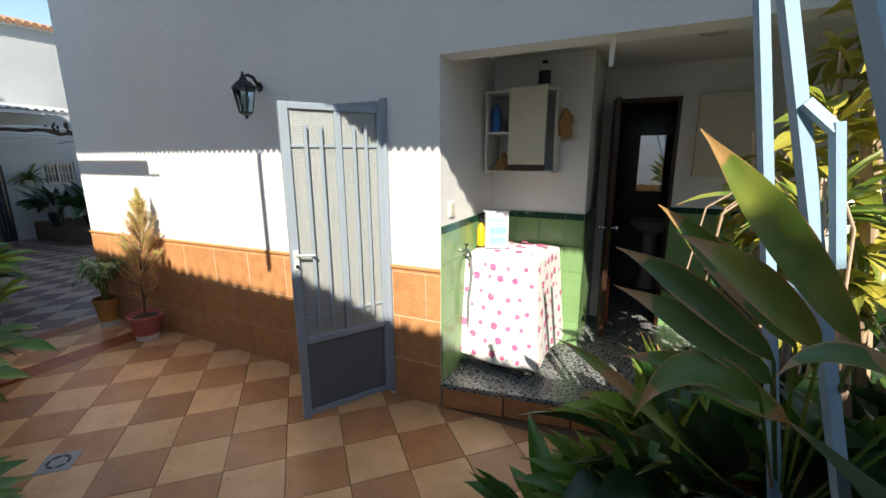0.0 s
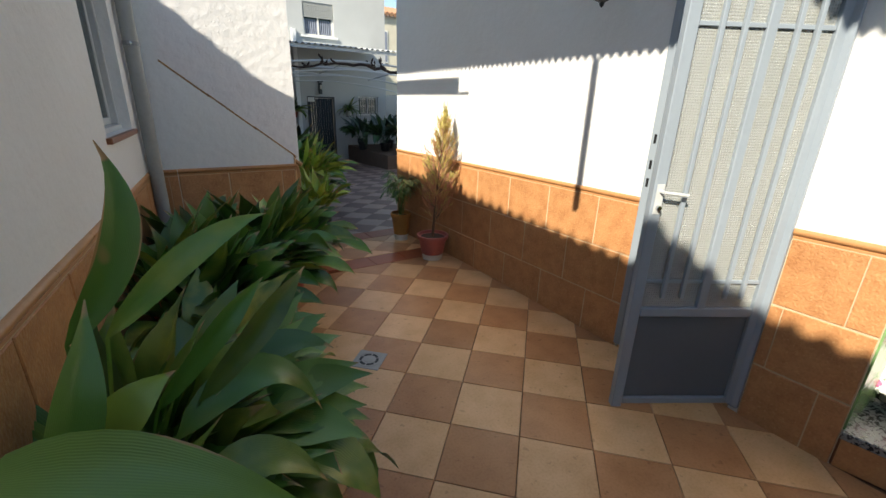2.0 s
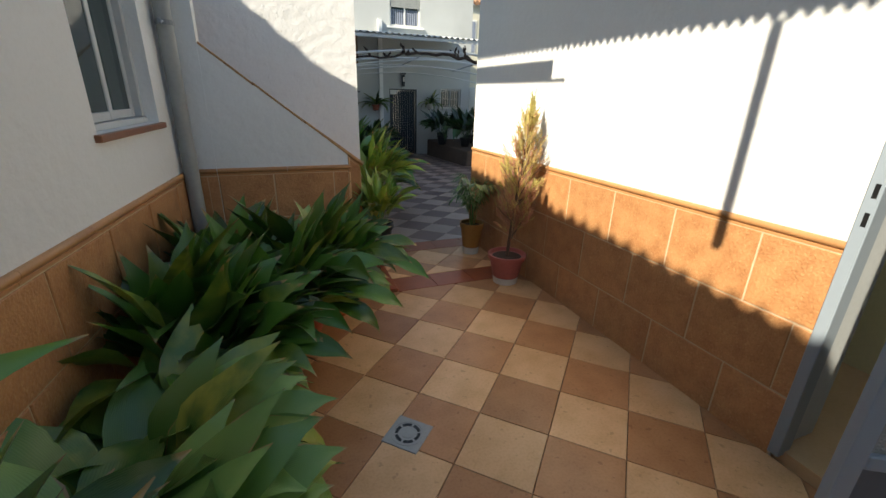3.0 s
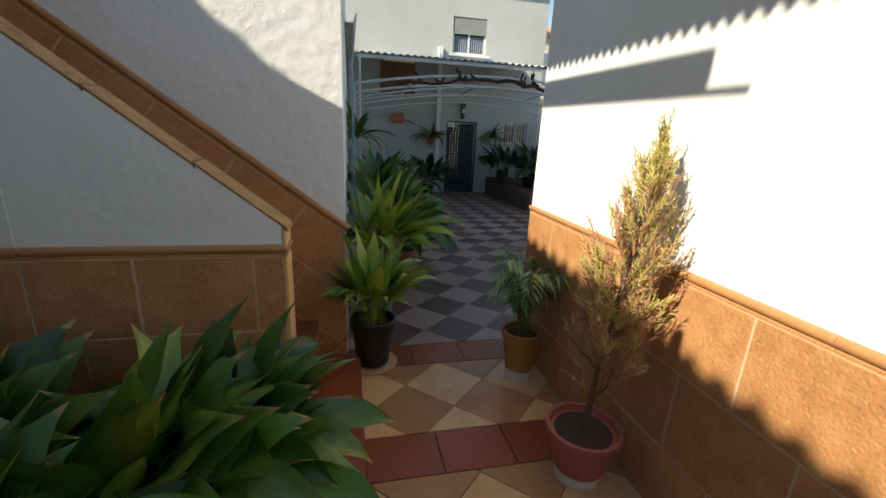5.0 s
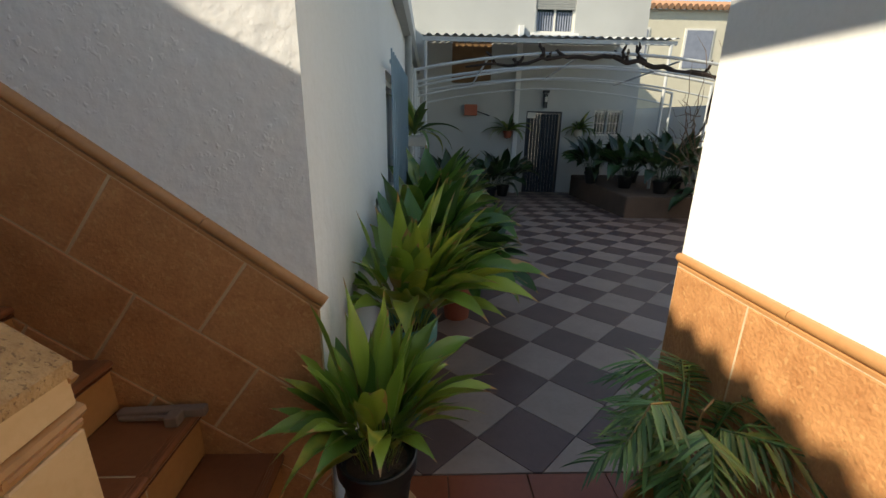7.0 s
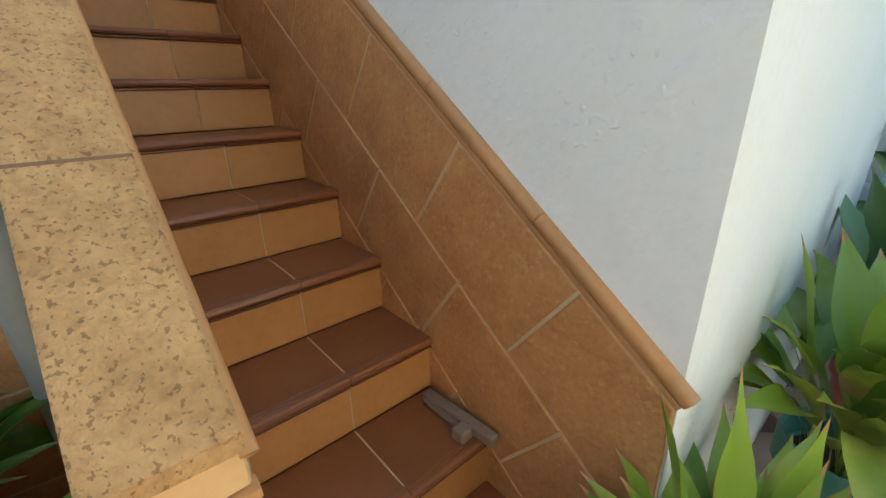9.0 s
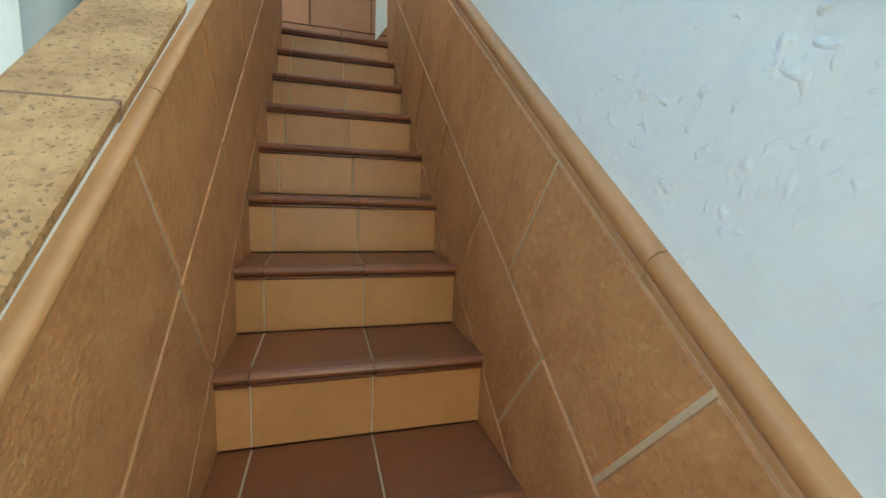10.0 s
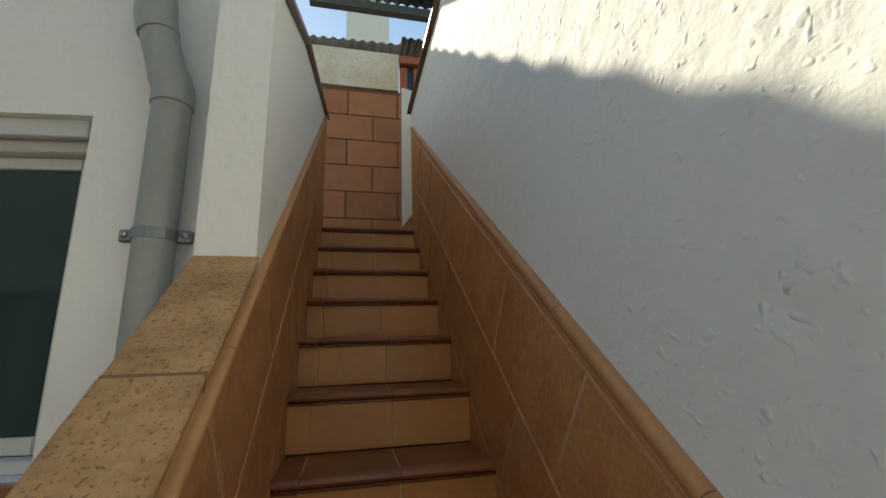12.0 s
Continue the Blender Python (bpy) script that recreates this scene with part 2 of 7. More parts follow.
SLATE = mat("slate_blue_curtain", "37414a", "262e36", rough=0.8, grain=30, blotch=5, bump=0.15)
OLD_WOOD = mat("weathered_wood", "8a7566", "6a574a", rough=0.8, grain=80, blotch=8, bump=0.4)
WOOD_DOOR = mat("brown_wood", "8a6a48", "6d5238", rough=0.6, grain=40, blotch=4, bump=0.2)
TERRACOTTA = mat("terracotta_pot", "b4634a", "97503a", rough=0.6, grain=40, blotch=5, bump=0.15)
OCHRE = mat("ochre_pot", "a8793f", "8c6230", rough=0.6, grain=40, blotch=5, bump=0.15)
RED_POT = mat("dull_red_pot", "ab5f57", "8c4a44", rough=0.5, grain=40, blotch=5, bump=0.1)
POT_BLACK = mat("black_plastic", "1b1c1d", "131415", rough=0.45, grain=40, bump=0.05)
POT_TEAL = mat("teal_plastic", "4f8f86", "3f766e", rough=0.45, grain=40, bump=0.05)
POT_WHITE = mat("white_pot", "d8d5cd", "bdb9ae", rough=0.6, grain=40, bump=0.1)
BED = mat("grey_brown_render", "6a574b", "4e4037", rough=0.9, grain=50, blotch=4, bump=0.4)
SOIL = mat("dry_soil", "4a3a2e", "33271e", rough=0.95, grain=90, bump=0.8, depth=0.01)
BARK = mat("brown_bark", "6d5644", "4e3d30", rough=0.9, grain=60, blotch=12, bump=0.6)
VINE = mat("dark_vine_bark", "3c2f28", "2a211c", rough=0.9, grain=60, blotch=12, bump=0.6)
STEM = mat("cane_stem", "b99f84", "9b8169", rough=0.6, grain=40, blotch=10, bump=0.2)
ASPI = leaf_mat("aspidistra_leaf", "1b3a13", "5d8c36", "a3a944", "a08452", blot=0.78)
ASPI_PALE = leaf_mat("broad_grey_green_leaf", "46702e", "88aa54", "b8b450", "a08452", tip=0.95, blot=0.8)
WORN = leaf_mat("worn_leaf", "304f20", "6c8834", "98943e", "a88250", tip=0.77, blot=0.64, rim=1.42)
# same aspidistra leaf with shade put into its colour
ASPI_SHADED = leaf_mat("shaded_aspidistra_leaf", "17301a", "33562c", "566a34", "7d6a48")
ASPI_Y = leaf_mat("yellowing_leaf", "4c7a2e", "98b046", "ccc158", "b08a58", tip=0.88, blot=0.69, rim=1.55)
PALM = leaf_mat("palm_leaflet", "2d5127", "5a8a45", "98a352", "9c8050", tip=1.2, stripe=8)
YELLOW_LEAF = leaf_mat("yellow_green_leaf", "6c7d2e", "b0a53e", "d6c35a", "b9853f", tip=0.95, stripe=6)
DRACAENA = leaf_mat("strap_leaf", "2e4c20", "6f8c3a", "b5ae52", "a98b58", stripe=10)
JUNIPER = mat("dry_conifer_spray", "c0b866", "c9a878", rough=0.7, grain=14, blotch=5, bump=0.1, mix=0.9)
TWIG = mat("grey_twig", "7d6857", "5f4e41", rough=0.9, grain=50, bump=0.3)
GLASS = glass_mat("clear_glass", "cfe0df", 0.02)
RIBBED = mat("reeded_glass", "d2d6d3", "c4cac5", rough=0.2, grain=30, bump=0.1)


def add_grid(m, up):
    """Cross ripples pressed into the ribbed pane."""
    n, l = m.node_tree.nodes, m.node_tree.links
    b = n["Principled BSDF"]
    co = n.new("ShaderNodeTexCoord")
    w2 = n.new("ShaderNodeTexWave")
    w2.bands_direction = "Z"
    w2.inputs["Scale"].default_value = up
    l.new(co.outputs["Object"], w2.inputs["Vector"])
    bp = n.new("ShaderNodeBump")
    bp.inputs["Strength"].default_value, bp.inputs["Distance"].default_value = 0.6, 0.004
    w3 = n.new("ShaderNodeTexWave")
    w3.bands_direction = "X"
    w3.inputs["Scale"].default_value = up * 1.2
    l.new(co.outputs["Object"], w3.inputs["Vector"])
    both = n.new("ShaderNodeMath")
    both.operation = "MULTIPLY"
    l.new(w2.outputs["Fac"], both.inputs[0])
    l.new(w3.outputs["Fac"], both.inputs[1])
    l.new(both.outputs[0], bp.inputs["Height"])
    l.new(bp.outputs[0], b.inputs["Normal"])
    b.inputs["Transmission Weight"].default_value = 0.5


add_grid(RIBBED, 28.0)
PANE_DARK = mat("dark_window_glass", "2b3d3d", "20302f", rough=0.06, grain=3, bump=0.0, spec=0.7)
CURTAIN = mat("grey_curtain", "8b93a3", "6a7180", rough=0.9, grain=20, blotch=6, bump=0.2)
SHEET = mat("corrugated_sheet", "b9bdbd", "9a9e9e", rough=0.5, grain=25, blotch=3, bump=0.1)
ROOF_TILE = mat("clay_roof_tile", "b58a6b", "94694d", rough=0.8, grain=30, blotch=6, bump=0.3, vary=0.15)
BRICK = mat("terracotta_block", "a8704f", "8d583b", rough=0.7, grain=50, blotch=8, bump=0.3, vary=0.12)
MORTAR = mat("brown_mortar", "7b5540", "633f2e", rough=0.95, grain=90, bump=0.5)
CHROME = mat("chrome", "c8cacc", "b5b7b9", rough=0.15, metal=1.0, grain=40, bump=0.0)
CERAMIC = mat("white_ceramic", "dcdcd8", "cfcfca", rough=0.12, grain=10, bump=0.0)
CLOTH = mat("white_cover_cloth", "f0eceb", "e2dcdc", rough=0.75, grain=60, blotch=5, bump=0.25, mix=0.3)
ROSE = mat("rose_print", "d0487f", "e58fb0", rough=0.75, grain=120, blotch=60, bump=0.1, mix=0.9)
ROSE_LEAF = mat("grey_leaf_print", "9aa596", "7f8d80", rough=0.75, grain=120, blotch=60, bump=0.1)
CARTON = mat("pale_carton", "dfe0e2", "cfd2d6", rough=0.5, grain=30, bump=0.05)
BLUE_INK = mat("light_blue_print", "8dc4dd", "6fafd0", rough=0.5, grain=30, bump=0.0)
DEEP_BLUE = mat("blue_plastic", "2f6fc0", "2560a8", rough=0.35, grain=30, bump=0.0)
YELLOW = mat("yellow_plastic", "e4b326", "cf9d1a", rough=0.4, grain=30, bump=0.0)
BAG = mat("tan_bag", "b78f5d", "97723f", rough=0.8, grain=40, bump=0.5)
GREY_CLOTH = mat("grey_cloth", "6d6d72", "4c4c52", rough=0.9, grain=40, bump=0.5)
ORANGE = mat("orange_wood", "d0662c", "b4531f", rough=0.5, grain=30, bump=0.1)
STEEL = mat("drain_steel", "a9a7a2", "8d8b86", rough=0.4, metal=0.6, grain=60, bump=0.1)
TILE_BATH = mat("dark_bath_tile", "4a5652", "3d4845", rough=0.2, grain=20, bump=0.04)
LAMP_GLASS = mat("milky_lamp_glass", "c9cbc8", "b6b8b5", rough=0.2, grain=10, bump=0.0)
CABLE = mat("grey_cable", "7d8084", "6b6e72", rough=0.6, grain=30, bump=0.0)
MIRROR = mat("mirror", "eef0ef", "e6e8e7", rough=0.02, metal=1.0, grain=10, bump=0.0)


# ---- builders ----
class Shape:
    """Collects corners and faces of one mesh."""

    def __init__(self):
        self.v, self.f, self.uv = [], [], []

    def add(self, verts, faces):
        k = len(self.v)
        self.v += [tuple(p) for p in verts]
        self.f += [tuple(i + k for i in q) for q in faces]
        return self

    def hexa(self, p):
        """Eight corners: four below, four above, both anticlockwise."""
        return self.add(p, [(3, 2, 1, 0), (4, 5, 6, 7), (0, 1, 5, 4), (1, 2, 6, 5), (2, 3, 7, 6), (3, 0, 4, 7)])

    def box(self, x0, x1, y0, y1, z0, z1, m=None):
        p = [(x0, y0, z0), (x1, y0, z0), (x1, y1, z0), (x0, y1, z0), (x0, y0, z1), (x1, y0, z1), (x1, y1, z1), (x0, y1, z1)]
        if m is not None:
            p = [m @ Vector(q) for q in p]
        return self.hexa(p)

    def soft(self, x0, x1, y0, y1, z0, z1, c=0.004, m=None):
        """A box with its edges cut at 45 degrees."""
        c = min(c, (x1 - x0) * 0.4, (y1 - y0) * 0.4, (z1 - z0) * 0.4)
        lay = [(c, z0), (0, z0 + c), (0, z1 - c), (c, z1)]
        rings = []
        for d, z in lay:
            a, b_, e, g = x0 + d, x1 - d, y0 + d, y1 - d
            k = c
            ring = [(a + k, e), (b_ - k, e), (b_, e + k), (b_, g - k), (b_ - k, g), (a + k, g), (a, g - k), (a, e + k)]
            rings.append([Vector((x, y, z)) for x, y in ring])
        if m is not None:
            rings = [[m @ q for q in r] for r in rings]
        return self.loft(rings)

    def loft(self, rings, caps=True, closed=True):
        n = len(rings[0])
        verts = [q for r in rings for q in r]
        faces = []
        for i in range(len(rings) - 1):
            for j in range(n if closed else n - 1):
                a, b_ = i * n + j, i * n + (j + 1) % n
                faces.append((a, b_, b_ + n, a + n))
        if caps:
            faces.append(tuple(range(n - 1, -1, -1)))
            k = (len(rings) - 1) * n
            faces.append(tuple(range(k, k + n)))
        return self.add(verts, faces)

    def prism(self, poly, axis, a, b_):
        """A flat outline pushed along an axis from a to b_. Outline in the two other axes, in order."""
        def at(p, d):
            return (d, p[0], p[1]) if axis == "x" else (p[0], d, p[1]) if axis == "y" else (p[0], p[1], d)
        return self.loft([[at(p, a) for p in poly], [at(p, b_) for p in poly]])

    def tube(self, points, radii, n=8, caps=True):
        """A round bar along points."""
        points = [Vector(p) for p in points]
        if not isinstance(radii, (list, tuple)):
            radii = [radii] * len(points)
        rings = []
        side = None
        for i, p in enumerate(points):
            d = (points[min(i + 1, len(points) - 1)] - points[max(i - 1, 0)]).normalized()
            if side is None:
                side = d.cross(Vector((0, 0, 1)) if abs(d.z) < 0.9 else Vector((1, 0, 0))).normalized()
            side = (side - d * side.dot(d)).normalized()
            up = side.cross(d)
            rings.append([p + (side * math.cos(2 * math.pi * k / n) + up * math.sin(2 * math.pi * k / n)) * radii[i] for k in range(n)])
        return self.loft(rings, caps)

    def lathe(self, profile, centre, n=24, caps=True, m=None):
        """profile: (radius, height) from the bottom up."""
        cx, cy, cz = centre
        rings = [[Vector((cx + r * math.cos(2 * math.pi * k / n), cy + r * math.sin(2 * math.pi * k / n), cz + h)) for k in range(n)] for r, h in profile]
        if m is not None:
            rings = [[m @ q for q in r] for r in rings]
        return self.loft(rings, caps)

    def mesh(self, name, material, smooth=False):
        me = bpy.data.meshes.new(name)
        me.from_pydata(self.v, [], self.f)
        me.materials.append(material)
        if smooth:
            me.polygons.foreach_set("use_smooth", [True] * len(me.polygons))
            me.set_sharp_from_angle(angle=radians(40))
        me.update()
        return me


def thing(name, label, category, at, group="", kind=""):
    ob = new(name)
    ob.matrix_basis = at if isinstance(at, Matrix) else pose(*at)
    ob.empty_display_size = 0.1
    return tagged(ob, label, category, group, kind)


def base_of(ob):
    return base_of(ob.parent) @ ob.matrix_parent_inverse @ ob.matrix_basis if ob.parent else ob.matrix_basis.copy()


def part(name, shape, material, parent, label="", smooth=False):
    """One mesh, given in world metres, under a thing or a part."""
    ob = new(name, shape.mesh(name, material, smooth))
    ob.parent = parent
    ob.matrix_parent_inverse = base_of(parent).inverted()
    return tagged(ob, label)


def solid(name, shape, material, label, category, kind="", group="", smooth=False):
    return tagged(new(name, shape.mesh(name, material, smooth)), label, category, group, kind)


def piece(name, mesh, m, parent):
    """An object of its own on a shared mesh, placed in the world by m."""
    ob = new(name, mesh)
    ob.parent = parent
    ob.matrix_parent_inverse = base_of(parent).inverted()
    ob.matrix_basis = m
    return ob


# ---- plan ----
WALL_X = 2.64            # long sunny wall
WALL_Y0, WALL_Y1 = 1.53, 5.84
DOOR_A, DOOR_B = 1.95, 2.64   # doorway closed by the metal gate
STAIR_Y0, STAIR_Y1 = 5.08, 5.70
RISE, GOING = 0.1835, 0.247
NOSE_X, NOSE_Z = 1.292, 0.276   # first nosing
CORNER_X = 1.45
FAR_Y = 15.0


def ground(y):
    return 0.0 if y < 4.4 else -0.036 * (y - 4.4)


def house_x(y):
    """The house's wall stands a little askew."""
    return 0.2 - 0.095 * (4.96 - y)


# ground
s = Shape()
ys = [-3.2, 4.4, 5.84, FAR_Y + 0.1]
for a, b in zip(ys, ys[1:]):
    x0, x1 = (-1.2, 6.6) if b < 5.9 else (CORNER_X - 0.1, 9.2)
    za, zb = ground(a) - 0.012, ground(b) - 0.012
    s.hexa([(x0, a, -1.0), (x1, a, -1.0), (x1, b, -1.0), (x0, b, -1.0), (x0, a, za), (x1, a, za), (x1, b, zb), (x0, b, zb)])
floor = solid("floor", s, GROUT_DARK, "patio floor bed with dark brown joints", "floor", "structure")
s = Shape()
s.add([(-900, -900, -1.0), (900, -900, -1.0), (900, 900, -1.0), (-900, 900, -1.0)], [(0, 1, 2, 3)])
solid("ground", s, SOIL, "bare brown earth around the houses", "ground", "structure")

# long sunny wall and the wall round its corner
s = Shape()
s.box(WALL_X, WALL_X + 0.26, WALL_Y0, DOOR_A, -0.3, 3.7)
s.box(WALL_X, WALL_X + 0.26, DOOR_A, DOOR_B, 2.08, 3.7)
s.box(WALL_X, WALL_X + 0.26, DOOR_B, WALL_Y1, -0.3, 3.7)
s.box(WALL_X + 0.26, 6.6, WALL_Y1 - 0.26, WALL_Y1, -0.3, 3.7)
s.box(6.34, 6.6, -3.2, WALL_Y1 - 0.26, -0.3, 3.7)
wall_long = solid("wall_east", s, PLASTER, "white rough-plastered courtyard wall in sun and shade", "wall", "structure")
# small yard room behind the gate
s = Shape()
s.box(WALL_X + 0.012, WALL_X + 0.262, DOOR_A + 0.001, DOOR_B - 0.001, -0.012, 0.05)
s.box(WALL_X + 0.262, 3.7, 1.735, 3.2, -0.012, 0.05)
solid("floor_inner", s, CREAM, "cream stone threshold and floor behind the gate", "floor", "structure")
s = Shape()
s.box(3.7, 3.85, 1.735, 3.2, -0.012, 2.46)
s.box(WALL_X + 0.262, 3.85, 3.2, 3.35, -0.012, 2.46)
solid("wall_inner", s, CREAM_WALL, "pale yellow wall of the room behind the gate", "wall", "structure")
# lintel and ceiling over the washing recess
s = Shape()
s.box(WALL_X, WALL_X + 0.2, -3.2, WALL_Y0, 2.31, 3.7)
solid("wall_lintel", s, PLASTER, "white plastered lintel over the washing recess", "wall", "structure")
s = Shape()
s.box(WALL_X + 0.2, 6.34, -3.2, WALL_Y0, 2.46, 2.6)
solid("ceiling", s, PLASTER_GREY, "plain white plastered recess ceiling", "ceiling", "structure")
s = Shape()
s.box(-3.2, 6.6, -3.4, -3.2, -0.3, 2.6)
s.box(2.9, 6.34, -1.4, -1.2, 0.0, 2.46)
solid("wall_south", s, PLASTER, "plain white courtyard wall", "wall", "structure")
# recess walls
BACK_X, DOOR_X, PIER_Y = 3.62, 4.4, 0.78
s = Shape()
s.box(WALL_X + 0.26, 6.34, WALL_Y0 + 0.002, WALL_Y0 + 0.2, 0.0, 2.46)
solid("wall_recess_side", s, PLASTER, "white side wall of the washing recess", "wall", "structure")
s = Shape()
s.box(BACK_X, DOOR_X + 0.12, PIER_Y, WALL_Y0, 0.0, 2.46)
solid("wall_recess_back", s, PLASTER, "white wall behind the washing machine", "wall", "structure")
DY0, DY1, DZ = 0.17, 0.70, 2.2
s = Shape()
s.box(DOOR_X, DOOR_X + 0.12, -1.2, DY0, 0.0, 2.46)
s.box(DOOR_X, DOOR_X + 0.12, DY1, PIER_Y, 0.0, 2.46)
s.box(DOOR_X, DOOR_X + 0.12, DY0, DY1, DZ, 2.46)
solid("wall_recess_door", s, PLASTER, "white wall with a narrow doorway to a washroom", "wall", "structure")
# recess floor
s = Shape()
sx = lambda y: 2.64 + 0.165 * (1.52 - y)
s.prism([(sx(-1.2) + 0.0, -1.2), (6.34, -1.2), (6.34, 1.53), (2.645, 1.53)], "z", 0.0, 0.146)
solid("recess_floor", s, MORTAR, "raised bed under the recess slabs", "floor", "structure")

# stair wall: stands across the passage, and turns the corner along the patio
s = Shape()
s.prism([(-1.55, -0.3), (CORNER_X, -0.3), (CORNER_X, 3.3), (-1.55, 3.24)], "y", STAIR_Y1, STAIR_Y1 + 0.25)
wall_stair = solid("wall_stair", s, PLASTER_ROUGH, "white lumpy plaster wall rising beside the stairs", "wall", "structure")
s = Shape()
W0, W1, WZ0, WZ1 = 7.9, 9.5, 0.6, 1.72
s.box(CORNER_X - 0.25, CORNER_X, STAIR_Y1 + 0.25, W0, -0.5, 3.3)
s.box(CORNER_X - 0.25, CORNER_X, W1, FAR_Y, -0.6, 3.3)
s.box(CORNER_X - 0.25, CORNER_X, W0, W1, -0.6, WZ0)
s.box(CORNER_X - 0.25, CORNER_X, W0, W1, WZ1, 3.3)
solid("wall_patio_west", s, PLASTER, "white patio wall with a grilled window", "wall", "structure")
# blocks added out of view, their heights set to keep sun off the patio
s = Shape()
s.box(-2.2, -1.7, 6.4, 12.2, 0.0, 8.0)
s.box(-2.2, -1.7, 12.2, FAR_Y + 4, 0.0, 5.0)
s.hexa([(-1.7, 6.4, 3.3), (CORNER_X - 0.25, 6.4, 3.3), (CORNER_X - 0.25, FAR_Y, 3.3), (-1.7, FAR_Y, 3.3), (-1.7, 6.4, 4.3), (CORNER_X - 0.25, 6.4, 3.4), (CORNER_X - 0.25, FAR_Y, 3.4), (-1.7, FAR_Y, 4.3)])
solid("west_upper_storey", s, PLASTER_GREY, "unseen plain blocks behind the patio's west wall, added to shade the patio", "wall", "structure")
# parapet beside the lower steps, and the wall that it runs into
s = Shape()
s.prism([(0.37, -0.1), (1.225, -0.1), (1.225, 1.035), (0.37, 1.706)], "y", 4.965, STAIR_Y0)
solid("wall_parapet", s, PLASTER, "white sloping stair parapet", "wall", "structure")
s = Shape()
s.prism([(-1.6, 0.0), (0.37, 0.0), (0.37, 2.4), (-0.216, 2.69), (-1.55, 3.13), (-1.6, 3.13)], "y", 4.96, STAIR_Y0)
solid("wall_stair_inner", s, PLASTER, "white wall between the house and the upper stairs", "wall", "structure")

s = Shape()
s.prism([(-1.57, 3.242), (-0.5, 3.265), (-0.5, 3.285), (-1.57, 3.262)], "y", STAIR_Y1 - 0.03, STAIR_Y1 + 0.28)
solid("wall_capping", s, NOSING, "thin brown tile capping on the stair wall", "capping", "structure")
s = Shape()
s.prism([(-1.58, 3.142), (-0.22, 2.694), (0.372, 2.402), (0.385, 2.415), (-0.216, 2.712), (-1.58, 3.16)], "y", 4.94, STAIR_Y0 + 0.02)
solid("wall_capping", s, NOSING, "thin brown tile capping on the sloping wall", "capping", "structure")

# house wall with the window
HW0, HW1, HZ0, HZ1 = 3.92, 4.63, 1.27, 2.11


def skew(poly_y, z0, z1, depth0=0.0, depth1=-0.3):
    """A stretch of the askew house wall."""
    a, b_ = poly_y
    q = [(house_x(a) + depth0, a), (house_x(b_) + depth0, b_), (house_x(b_) + depth1, b_), (house_x(a) + depth1, a)]
    return [(x, y, z0) for x, y in q] + [(x, y, z1) for x, y in q]


s = Shape()
for yy, z0, z1 in (((-3.2, HW0), -0.2, 2.5), ((HW1, 4.955), -0.2, 2.5), ((HW0, HW1), -0.2, HZ0), ((HW0, HW1), HZ1, 2.5)):
    s.hexa(skew(yy, z0, z1))
wall_house = solid("wall_west", s, PLASTER, "white house wall with a deep window", "wall", "structure")
s = Shape()
s.box(-3.4, -0.55, -3.2, 4.955, 2.1, 2.27)
solid("terrace_floor", s, BRICK, "flat terracotta roof terrace", "floor", "structure")
s = Shape()
s.box(-3.4, -2.9, -3.2, 4.955, -0.2, 2.1)
solid("wall_house_core", s, PLASTER, "plain white inner house wall", "wall", "structure")

# terrace: back wall with corrugated edge, higher screen with post, added unseen to shade
def ridged(y0, y1, x0, x1, z0, z1, pitch=0.076, amp=0.012, thick=0.004):
    """A corrugated sheet: ridges run from x0,z0 to x1,z1, waves along y."""
    n = max(2, int((y1 - y0) / pitch * 8))
    top0, top1, bot0, bot1 = [], [], [], []
    for k in range(n + 1):
        y = y0 + (y1 - y0) * k / n
        h = amp * math.sin(2 * math.pi * (y - y0) / pitch)
        top0.append((x0, y, z0 + h))
        top1.append((x1, y, z1 + h))
        bot0.append((x0, y, z0 + h - thick))
        bot1.append((x1, y, z1 + h - thick))
    sh = Shape()
    m = n + 1
    v = top0 + top1 + bot0 + bot1
    f = []
    for k in range(n):
        f += [(k, k + 1, m + k + 1, m + k), (2 * m + k + 1, 2 * m + k, 3 * m + k, 3 * m + k + 1),
              (k + 1, k, 2 * m + k, 2 * m + k + 1), (m + k, m + k + 1, 3 * m + k + 1, 3 * m + k)]
    sh.add(v, f)
    return sh



EDGE_X = -2.22
s = Shape()
s.box(-2.5, -2.3, -6.0, 4.3, 0.0, 4.2)
solid("wall_terrace", s, PLASTER_GREY, "unseen pale wall added behind the roof terrace to block the sun", "wall", "structure")


def tilted(shape, y0, slope):
    shape.v = [(x, y, z + slope * (y - y0)) for x, y, z in shape.v]
    return shape


# unseen sheet, placed so that its edge draws the scalloped lower shadow
roof = thing("terrace_roof", "unseen grey corrugated sheet added along the terrace wall to cast the lower shade", "roof", (-2.4, 0, 4.3), kind="structure")
part("sheet", tilted(ridged(-6.0, 3.88, -3.6, EDGE_X, 4.56, 4.46, pitch=0.13, amp=0.02), 0.0, 0.045), SHEET, roof, smooth=True)
s = Shape()
s.box(-2.45, -2.31, -6.0, 3.88, 4.2, 4.40)
part("kerb", s, PLASTER_GREY, roof)
over = thing("stairhead_canopy", "dark corrugated canopy on a grey beam above the stairs", "canopy", (-1.5, 5.4, 4.1), kind="structure")
part("sheet", ridged(4.85, 6.0, -1.5, -0.7, 4.16, 4.22, pitch=0.076, amp=0.012), DARK_METAL, over, smooth=True)
s = Shape()
s.box(-1.54, -1.48, 4.93, 5.95, 4.06, 4.13)
